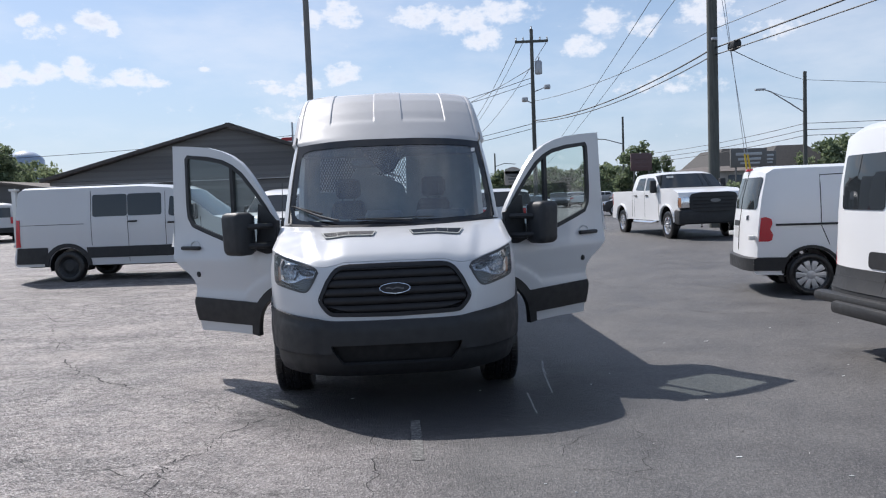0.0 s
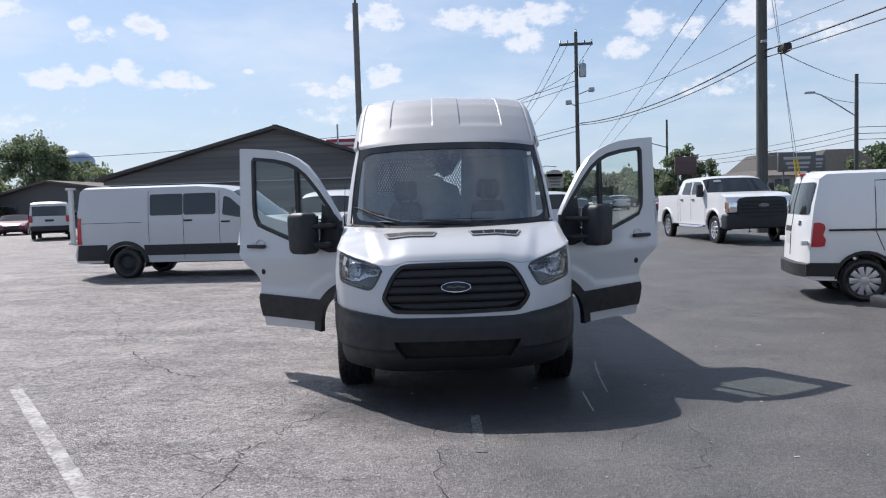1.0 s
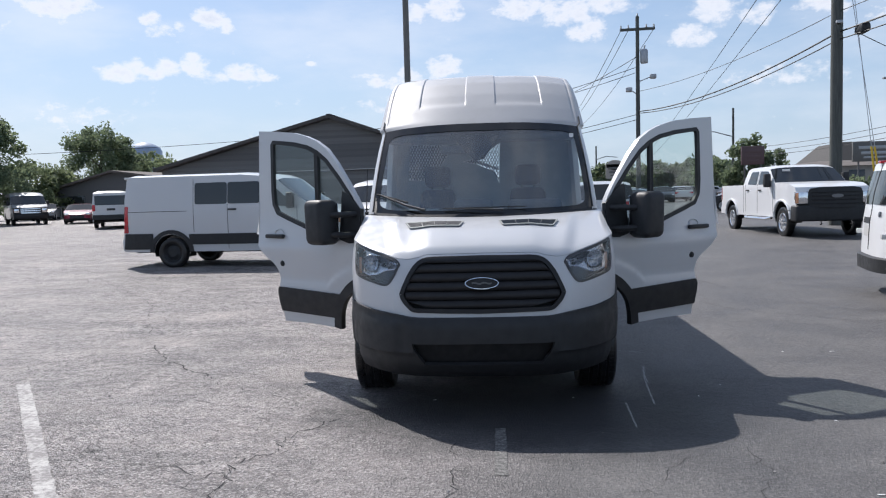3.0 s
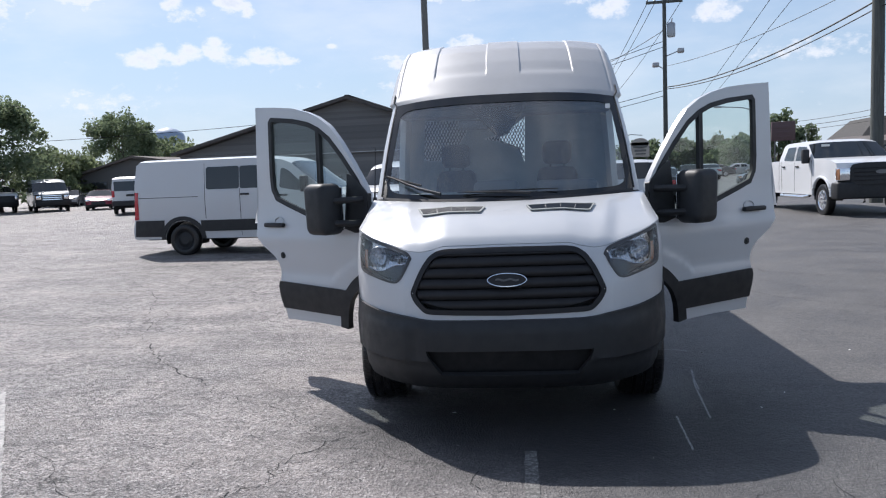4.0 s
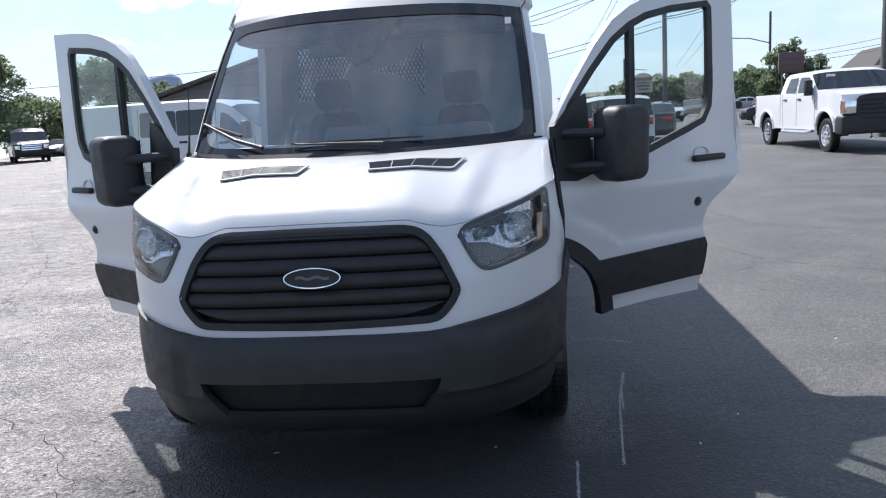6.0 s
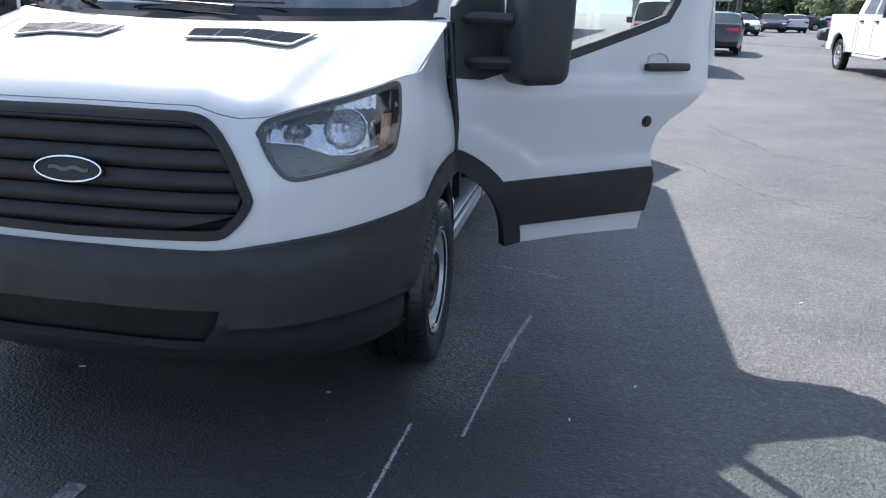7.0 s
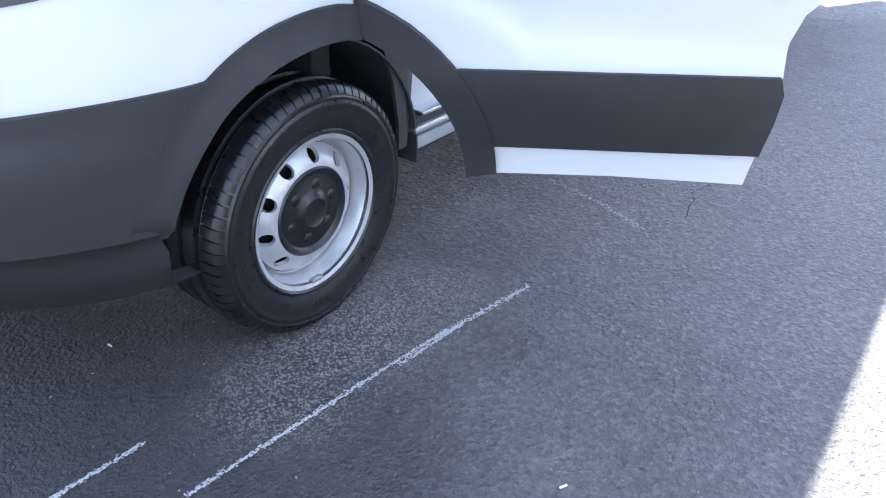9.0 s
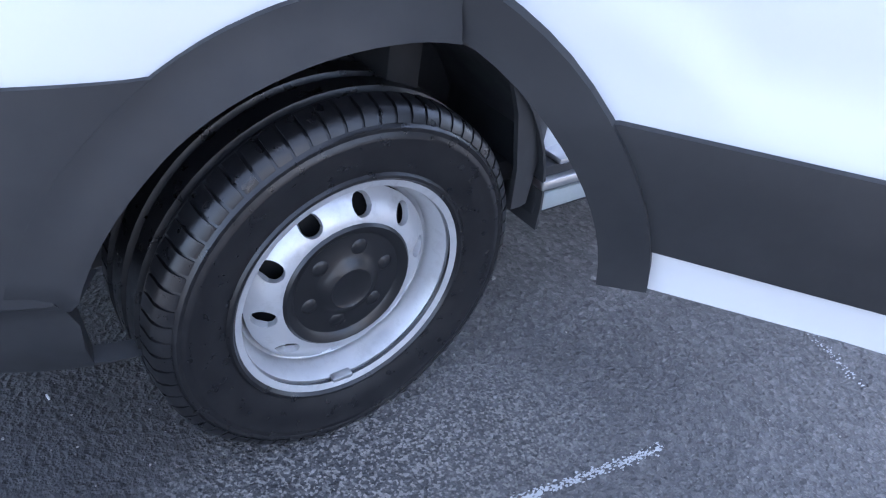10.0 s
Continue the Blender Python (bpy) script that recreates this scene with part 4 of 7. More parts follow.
    # cowl vents: flat slatted inserts with a grey rim
    for s in (1, -1):
        corner = [[bonnet_point(b, k) for k in ks] for b, ks in ((0.49, (0.165, 0.55)), (0.66, (0.135, 0.60)))]
        def cowl(u, v, lift=0.0, s=s, corner=corner):
            # straight-edged in plan, lying on the bonnet
            to = corner[0][0].lerp(corner[0][1], u).lerp(corner[1][0].lerp(corner[1][1], u), v)
            b, k = 0.49 + 0.17 * v, (0.165 + 0.385 * u) + (-0.03 + 0.08 * u) * v
            for _ in range(8):
                p = bonnet_point(b, k)
                k += (to.x - p.x) / 0.98
                b += (to.y - p.y) / 0.85
            p = bonnet_point(b, k)
            return Vector((s * p.x, p.y - 0.35 * lift, p.z + lift))
        full_l = [(0, 0), (1, 0), (1, 1), (0, 1)]
        ring_in = [(0.028, 0.10), (0.972, 0.10), (0.972, 0.90), (0.028, 0.90)]
        cv = part("cowl_vent", thicken(orient(panel([rounded(full_l, 0.06), rounded(ring_in, 0.04)], lambda u, v: cowl(u, v, 0.012), 0.04, 0.1), Vector((0, 1, 0))), 0.006), DASHTOP, van, "slatted air intake with a grey rim")
        part("vent_well", orient(panel([full_l], lambda u, v: cowl(u, v, 0.007), 0.04, 0.1), Vector((0, 1, 0))), BLACK, cv)
        for i in range(7):
            v0 = 0.16 + i * 0.113
            part("slat", tube([cowl(0.02 + 0.96 * k / 8, v0, 0.0095) for k in range(9)], 0.0042, 5), VENTGREY, cv)
        for u in (0.27, 0.5, 0.73):
            part("divider", tube([cowl(u, 0.08, 0.010), cowl(u, 0.5, 0.010), cowl(u, 0.92, 0.010)], 0.004, 5), VENTGREY, cv)
    # wipers on the cowl
    w1 = [upper(0.10, -0.45), upper(0.30, -0.62), upper(0.72, -0.86)]
    wip = part("wiper", tube([p + Vector((0, -0.03, 0.03)) for p in w1], [0.012, 0.010, 0.006], 8), BLACK, van, "black wiper arm")
    part("wiper_blade", tube([upper(0.46, -0.60) + Vector((0, -0.02, 0.02)), upper(0.78, -0.885) + Vector((0, -0.02, 0.02))], 0.009, 6), BLACK, wip)
    w2 = [upper(0.10, 0.17), upper(0.16, 0.0), upper(0.20, -0.28)]
    wip = part("wiper", tube([p + Vector((0, -0.022, 0.022)) for p in w2], [0.012, 0.007, 0.004], 8), BLACK, van, "black wiper arm")
    part("wiper_blade", tube([upper(0.22, -0.30) + Vector((0, -0.02, 0.02)), upper(0.22, 0.36) + Vector((0, -0.02, 0.02))], 0.005, 6), BLACK, wip)
    part("cowl_tray", thicken(us(0.0, 0.10, -0.9, 0.9, 2, 30, lambda r, v: upper(r, v) + Vector((0, -0.012, -0.004))), 0.01), BLACK, van)
    ant = part("aerial", tube([(-0.975, 1.33, 1.40), (-0.972, 1.36, 1.52), (-0.965, 1.40, 1.78)], [0.008, 0.004, 0.0025], 6), BLACK, van, "thin black radio aerial")
    part("aerial_base", lathe([(0, 0.0), (0.0, 0.02), (0.03, 0.012), (0.03, 0.0)], 12, axis="z"), BLACK, ant, at=pose(-0.972, 1.325, 1.385))
    # arches, wheels, underside
    for s in (1, -1):
        fl = [(HUBY + 0.521 * math.cos(t), ARCHZ + 0.521 * math.sin(t)) for t in np.linspace(math.acos((SEAM_Y - 0.008 - HUBY) / 0.521), math.pi - 0.17, 26)]
        fl += [(HUBY + 0.442 * math.cos(t), ARCHZ + 0.442 * math.sin(t)) for t in np.linspace(math.pi - 0.19, math.acos((SEAM_Y - 0.008 - HUBY) / 0.442), 26)]
        part("arch_flare", thicken(orient(panel([fl], lambda y, z, s=s: Vector((s * ((nose(BUMP, qy(y), z).x + 0.0125 if y < 0.75 else 1.012 + 0.012 * smooth((y - 0.66) / 0.25) + 0.03 * smooth((y - 0.72) / 0.35)) - 0.012 * smooth((math.hypot(y - HUBY, z - ARCHZ) - 0.44) / 0.06)), y, z)), 0.03, 0.03), Vector((0, 1.0, 0.6))), 0.06), BLACK, van, "black plastic wheel arch edge")
        def lin(a, b, s=s):
            t = -0.06 + a * (math.pi + 0.02)
            return Vector((s * (0.985 - 0.10 * smooth((t - 2.2) / 0.8) - 0.30 * b), HUBY + 0.435 * math.cos(t), ARCHZ + 0.43 * math.sin(t)))
        wall = lathe([(0.0, 0.46), (0.004, 0.44), (0.004, 0.0)], 28)
        bmesh.ops.transform(wall, matrix=Matrix.Translation((s * 0.69, HUBY, ARCHZ + 0.02)), verts=wall.verts)
        for w in wall.verts:
            w.co.z = max(w.co.z, 0.30)
        part("wheel_housing", join(thicken(grid(lin, 28, 2), 0.006), wall), FLANGEGREY, van, "dark grey wheel arch liner")
        part("splash_guard", box((s * 0.70 if s > 0 else -0.965, 1.45, 0.46), (0.965 if s > 0 else -0.70, 1.48, 1.15), 0.01), BLACK, van)
        flange = [(1.262, 0.84), (1.33, 0.735), (1.385, 0.61), (1.412, 0.49), (1.418, 0.40), (1.462, 0.40), (1.478, 0.52), (1.485, 0.64), (1.465, 0.75), (1.40, 0.88), (1.33, 0.97), (1.262, 0.99)]
        part("liner_flange", thicken(orient(panel([flange], lambda y, z, s=s: Vector((s * (0.978 - 0.012 * smooth((y - 1.44) / 0.05)), y, z)), 0.03, 0.05), Vector((0, 1.35, 0.6))), 0.012), FLANGEGREY, van, "grey plastic edge of the wheel arch liner")
        foot = [(1.51, 0.475), (1.51, 0.98), (1.530, 0.98), (1.545, 0.70), (1.59, 0.61), (1.83, 0.50), (1.83, 0.475)]
        part("pillar_foot", thicken(orient(panel([foot], lambda y, z, s=s: Vector((s * 0.925, y, z)), 0.05, 0.05), Vector((0, 1.65, 0.6))), 0.015), WHITE, van, "white foot of the door pillar")
        # near-black pillar: the shade inside the gap is put into its colour
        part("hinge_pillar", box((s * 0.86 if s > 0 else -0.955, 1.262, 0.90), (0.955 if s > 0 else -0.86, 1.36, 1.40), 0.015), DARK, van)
        steel_wheel(van, s * 0.878, 1.062, s, 0.348, 0.337)
        steel_wheel(van, s * 0.888, 4.83, s, detail=False)
        sill = part("sill", box((s * 0.80 if s > 0 else -0.972, 1.49, 0.36), (0.972 if s > 0 else -0.80, 2.52, 0.474), 0.008), BLACK, van, "black door sill")
        part("step_plate", box((s * 0.82 if s > 0 else -0.978, 1.53, 0.474), (0.978 if s > 0 else -0.82, 2.46, 0.486), 0.003), ALU, sill, "bare metal step plate")
        part("kick_rail", box((s * 0.955 if s > 0 else -0.988, 1.485, 0.428), (0.988 if s > 0 else -0.955, 2.46, 0.450), 0.004), ALU, sill, "bare metal kick rail")
        part("kick_rail", box((s * 0.955 if s > 0 else -0.983, 1.50, 0.376), (0.983 if s > 0 else -0.955, 2.46, 0.418), 0.004), TRIMGREY, sill, "grey kick rail")
        part("side_cladding", box((s * 0.985 if s > 0 else -1.022, 2.52, 0.52), (1.022 if s > 0 else -0.985, 4.36, 0.75), 0.015), BLACK, van, "black plastic side cladding")
        part("side_cladding", box((s * 0.96 if s > 0 else -1.012, 5.31, 0.40), (1.012 if s > 0 else -0.96, 6.66, 0.75), 0.015), BLACK, van, "black plastic side cladding")
        part("door_seal", tube([(s * 1.028, SEAM_Y + 0.004, 0.845), (s * 1.030, SEAM_Y + 0.004, 1.0), (s * 1.010, SEAM_Y + 0.005, 1.18), (s * 0.986, SEAM_Y + 0.03, 1.385)], 0.013, 8), BLACK, van)
        # near-black board added in the doorway where the cab is only in shade
        part("shade_board", box((s * 0.60 if s > 0 else -0.93, 1.95, 0.48), (0.93 if s > 0 else -0.60, 2.0, 1.2), 0.01), DARK, van)
        van_door(van, s, DOORGLASS)
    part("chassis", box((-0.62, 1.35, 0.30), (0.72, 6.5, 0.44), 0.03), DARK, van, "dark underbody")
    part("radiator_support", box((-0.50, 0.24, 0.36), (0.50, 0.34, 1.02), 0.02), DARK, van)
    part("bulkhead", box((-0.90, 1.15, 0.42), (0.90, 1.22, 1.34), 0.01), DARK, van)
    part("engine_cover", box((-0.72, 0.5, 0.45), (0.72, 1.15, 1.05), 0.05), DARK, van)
    part("axle", tube([(-0.85, HUBY, 0.34), (0.85, HUBY, 0.34)], 0.04, 8), DARK, van)
    part("axle", tube([(-0.85, 4.83, 0.34), (0.85, 4.83, 0.34)], 0.05, 8), DARK, van)
    cabin(van)
    # back end
    part("floor", box((-0.95, 2.90, 0.44), (0.95, 6.68, 0.50)), CARGO, van, "pale van floor")
    part("cab_floor", box((-0.915, 1.30, 0.42), (0.915, 2.90, 0.47), 0.01), DARK, van, "black rubber cab floor")
    for sd, turn, state in ((1, 24, "white rear door swung open"), (-1, -90, "white rear door, shut")):
        def leaf(d, z, sd=sd, turn=radians(turn)):
            return Vector((sd * d * math.sin(turn), d * math.cos(turn), z)) + Vector((sd * (0.94 - 0.11 * max(0, z - 1.9)), 6.71, 0))
        part("rear_door", thicken(panel([[(0.0, 0.46), (0.82, 0.46), (0.82, 2.50), (0.0, 2.50)]], leaf, 0.2, 0.2), 0.05), WHITE, van, state)
    part("rear_bumper", box((-0.98, 6.66, 0.36), (0.98, 6.84, 0.56), 0.03), BLACK, van, "black rear bumper")
    for s in (1, -1):
        part("tail_lamp", box((s * 0.90 if s > 0 else -0.975, 6.60, 0.85), (0.975 if s > 0 else -0.90, 6.712, 1.45), 0.03), RED, van, "red tail lamp")
    return van


def zt(a):
    x = abs(a * 2 - 1) * qy(0.735)
    return bumper_top(float(np.interp(x, _s, _xs)))


def edge_at(lp, z):
    out = []
    for (a, za), (b, zb) in zip(lp, lp[1:] + lp[:1]):
        if (za <= z) != (zb <= z):
            out.append((a + (b - a) * (z - za) / (zb - za), z))
    return out


def head_lamp(van, s):
    q = [(s * qx(x), z) for x, z in rounded(HEAD, 0.03)]
    ins = Vector((0, 2, 1.0))
    lens = part("head_lamp", thicken(orient(panel([grow(q, 0.004), grow(q, -0.016)], lambda u, z: nose(SKIN, u, z, 0.006), 0.03, 0.03), ins), 0.025), LAMPGREY, van, "clear head lamp with a dark surround")
    part("housing", orient(panel([grow(q, -0.004)], lambda u, z: nose(SKIN, u, z, -0.075 + 0.03 * math.sin(z * 30)), 0.03, 0.03), ins), LAMPGREY, lens)
    part("lens", orient(panel([grow(q, -0.010)], lambda u, z: nose(SKIN, u, z, 0.008), 0.04, 0.04), ins), CLEARLENS, lens, "clear plastic lens")
    bright = [(0.60, 1.08), (0.80, 1.145), (0.915, 1.17), (0.915, 0.995), (0.83, 0.98), (0.78, 0.982), (0.70, 1.018), (0.605, 1.03)]
    part("reflector", orient(panel([[(s * qx(x), z) for x, z in bright]], lambda u, z: nose(SKIN, u, z, -0.05 + 0.0016 * math.sin(u * 160) + 0.006 * math.sin(z * 34)), 0.008, 0.012), ins), LAMPSILVER, lens, "bright inner shell of the lamp")
    trim = [(0.60, 1.03), (0.70, 1.018), (0.78, 0.982), (0.84, 0.978), (0.92, 1.0), (0.925, 0.975), (0.86, 0.956), (0.76, 0.934), (0.69, 0.92), (0.64, 0.945)]
    part("lower_trim", orient(panel([[(s * qx(x), z) for x, z in trim]], lambda u, z: nose(SKIN, u, z, -0.030), 0.03, 0.02), ins), LAMPGREY, lens)
    part("trim_edge", tube([nose(SKIN, s * qx(x), z, -0.026) for x, z in trim[:5]], 0.004, 6), CHROME, lens)
    amb = [(0.912, 1.10), (0.938, 1.10), (0.925, 0.985), (0.905, 0.985)]
    part("indicator", orient(panel([[(s * qx(x), z) for x, z in amb]], lambda u, z: nose(SKIN, u, z, -0.018), 0.03, 0.03), ins), AMBER, lens, "amber side reflector")
    # a large fluted bowl and a flat one beside it, each open towards the lens
    for x, z, r, flat in ((0.822, 1.062, 0.066, 1.0), (0.695, 1.060, 0.040, 0.62)):
        c = nose(SKIN, s * qx(x), z, -0.020)
        b = lathe([(0.002, r), (0.006, r * 0.95), (-0.012, r * 0.86), (-0.026, r * 0.66), (-0.036, r * 0.42), (-0.040, r * 0.24), (-0.012, r * 0.20), (-0.006, r * 0.12), (-0.004, 0.0)], 36)
        for v in b.verts:
            rad = math.hypot(v.co.y, v.co.z)
            if 0.3 * r < rad < 0.93 * r:
                v.co.x += 0.004 * math.cos(18 * math.atan2(v.co.z, v.co.y))
            v.co.z *= flat
        out = (nose(SKIN, s * qx(x), z, 0.02) - c).normalized()
        bmesh.ops.transform(b, matrix=Matrix.Translation(c) @ Vector((1, 0, 0)).rotation_difference((out + Vector((0, -1.2, 0))).normalized()).to_matrix().to_4x4(), verts=b.verts)
        part("bulb_bowl", b, LAMPSILVER, lens, "bright fluted lamp bowl", sharp=12)


def seat(van, x):
    base = part("seat", box((x - 0.25, 2.00, 0.80), (x + 0.25, 2.50, 0.96), 0.05, seg=3), SEATCLOTH, van, "dark cloth front seat")
    back = box((x - 0.25, 2.44, 0.92), (x + 0.25, 2.60, 1.60), 0.075, seg=5)
    for v in back.verts:
        v.co.y += (v.co.z - 0.92) * 0.18
        v.co.x = x + (v.co.x - x) * (1 - 0.34 * smooth((v.co.z - 1.15) / 0.5))
    part("backrest", back, SEATCLOTH, base)
    head = box((x - 0.13, 2.56, 1.62), (x + 0.13, 2.68, 1.83), 0.058, seg=5)
    part("headrest", head, SEATCLOTH, base)
    for k in (-0.06, 0.06):
        part("headrest_post", tube([(x + k, 2.60, 1.52), (x + k, 2.61, 1.64)], 0.007, 6), DASH, base)
    part("pedestal", box((x - 0.22, 2.04, 0.49), (x + 0.22, 2.46, 0.81), 0.01), DARK, base)


def cabin(van):
    def dash_top(a, b):
        x = -0.90 + 1.80 * a
        return Vector((x, 1.02 + 0.62 * b + 0.22 * (abs(x) / 0.9) ** 2.4 * (1 - b), 1.325 + 0.085 * smooth(b * 1.6) + 0.012 * math.sin(a * 9.4) * b))
    d = part("dashboard", thicken(orient(grid(dash_top, 30, 8), Vector((0, 1.4, 0.8))), 0.03), DASHTOP, van, "grey dashboard")
    part("dash_face", box((-0.90, 1.58, 0.80), (0.90, 1.66, 1.32), 0.03), DASH, d)
    part("instrument_hood", box((0.22, 1.42, 1.36), (0.68, 1.68, 1.49), 0.045, seg=3), DASH, d, "dark instrument hood")
    part("centre_hood", box((-0.24, 1.40, 1.36), (0.10, 1.68, 1.505), 0.05, seg=4), DASH, d)
    part("dash_paper", box((-0.66, 1.46, 1.418), (-0.38, 1.62, 1.423)), TRIMGREY, d)
    sw = bmesh.new()
    n = 40
    pts = [(0.19 * math.cos(2 * math.pi * k / n), 0.19 * math.sin(2 * math.pi * k / n), 0) for k in range(n + 1)]
    tube(pts, 0.016, 8, sw, caps=False)
    for a in (0.2, math.pi - 0.2, -math.pi / 2):
        tube([(0.05 * math.cos(a), 0.05 * math.sin(a), -0.02), (0.185 * math.cos(a), 0.185 * math.sin(a), 0)], 0.014, 6, sw)
    join(sw, box((-0.07, -0.06, -0.04), (0.07, 0.06, 0.005), 0.02))
    part("steering_wheel", sw, DASH, van, "black steering wheel", at=pose(0.45, 1.80, 1.27, 62, 0, 180))
    seat(van, 0.45)
    seat(van, -0.45)
    # partition: solid sheet with two expanded-metal windows
    wl = [(-0.77, 1.70), (-0.745, 2.07), (-0.36, 2.06), (-0.36, 1.94), (-0.54, 1.69)]
    wr = [(-0.21, 1.88), (0.02, 1.945), (0.18, 2.065), (0.168, 1.66), (0.12, 1.77), (-0.05, 1.845)]
    pt = part("partition", thicken(panel([[(-0.93, 0.50), (0.93, 0.50), (0.95, 1.0), (0.90, 2.08), (0.80, 2.62), (-0.80, 2.62), (-0.90, 2.08), (-0.95, 1.0)], wl, wr], lambda x, z: Vector((x, 2.86, z)), 0.2, 0.2), 0.02), TRIMGREY, van, "grey steel partition with mesh windows")
    for lp in (wl, wr):
        mb = bmesh.new()
        x0, x1 = min(p[0] for p in lp), max(p[0] for p in lp)
        z0, z1 = min(p[1] for p in lp), max(p[1] for p in lp)
        for sgn in (1, -1):
            k = -40
            while k < 40:
                c = k * 0.055
                k += 1
                seg = []
                for i in range(61):
                    x = x0 + (x1 - x0) * i / 60
                    z = (z0 + z1) / 2 + c + sgn * 1.9 * (x - (x0 + x1) / 2)
                    ok = z0 <= z <= z1 and any(a <= z <= b for a, b in spans([lp], min(max(x, x0 + 1e-4), x1 - 1e-4)))
                    if ok:
                        seg.append((x, 2.85, z))
                    elif len(seg) > 1:
                        break
                if len(seg) > 1:
                    tube([seg[0], seg[-1]], 0.0045, 4, mb)
        part("mesh_window", mb, DASH, pt, "diamond expanded metal mesh")
    part("rear_view_mirror", box((-0.36, 1.70, 1.90), (-0.11, 1.75, 1.98), 0.03, seg=3), DASH, van, "black rear-view mirror")
    pod = [(-0.27, 2.09), (0.17, 2.09), (0.03, 1.87), (-0.05, 1.845), (-0.13, 1.93)]
    part("sensor_pod", thicken(panel([pod], lambda x, z: Vector((x, 0.975 + (z - 1.372) * 0.975 + 0.05 + 0.2 * abs(x) ** 2, z)), 0.1, 0.1), 0.03), DARK, van, "black sensor pod behind the windscreen")
    part("headliner", box((-0.86, 1.95, 2.09), (0.86, 2.9, 2.12), 0.01), DASH, van, "dark cab headliner and shelf")
    part("overhead_shelf", box((-0.84, 1.86, 2.02), (0.84, 2.15, 2.09), 0.02), DASH, van)
    part("sun_sticker", box((0.775, 1.725, 2.02), (0.81, 1.73, 2.055)), CARGO, van)


open_van()


# ---- other vehicles ----
GLASSDARK = Mat("dark_car_glass").set(Base_Color=(0.020, 0.024, 0.027), Roughness=0.04, Specular_IOR_Level=0.75).m
SILVER = paint("silver_paint", (0.25, 0.26, 0.27), (0.3, 0.3, 0.29), 0.2, 0.3)
CARRED = paint("red_car_paint", (0.22, 0.008, 0.03), (0.2, 0.07, 0.08), 0.1, 0.28)
CARDARK = paint("dark_car_paint", (0.025, 0.027, 0.032), (0.1, 0.1, 0.1), 0.15, 0.25)
CARGREY = paint("grey_car_paint", (0.16, 0.165, 0.17), (0.25, 0.25, 0.25), 0.15, 0.25)
OFFWHITE = paint("plate_white", (0.7, 0.7, 0.68))


def cover_wheel(parent, x, y, z, side, R, style):
    rr = 0.70 if style == "spoke" else 0.62
    w = part("wheel", tyre_mesh(R, R * rr, 0.20, tread=False), RUBBER, parent, at=pose(x, y, z, 0, 0, 0 if side > 0 else 180))
    r = R * rr
    bright = CHROME if style == "chrome" else STEEL
    if style == "steel":
        part("rim", lathe([(0.085, r + 0.004), (0.09, r), (0.06, r - 0.02), (0.04, r * 0.8), (0.06, r * 0.5), (0.07, r * 0.45), (0.07, 0)], 28), BLACK, w)
    else:
        part("rim", lathe([(0.085, r + 0.006), (0.095, r), (0.080, r - 0.02), (0.030, r - 0.03), (0.030, 0)], 32), LAMPGREY if style == "spoke" else bright, w)
        n = 10 if style == "spoke" else 8
        for k in range(n):
            sp = box((0.055, r * 0.16, -0.030), (0.088, r * 0.95, 0.030), 0.008)
            for v in sp.verts:
                v.co.z *= 0.75 + 0.9 * (v.co.y / r) ** 2
            bmesh.ops.rotate(sp, cent=(0, 0, 0), matrix=Matrix.Rotation(2 * math.pi * k / n, 3, "X"), verts=sp.verts)
            part("spoke", sp, bright, w)
        part("hub", lathe([(0.05, r * 0.3), (0.092, r * 0.28), (0.10, r * 0.15), (0.10, 0)], 20), bright, w)
    return w


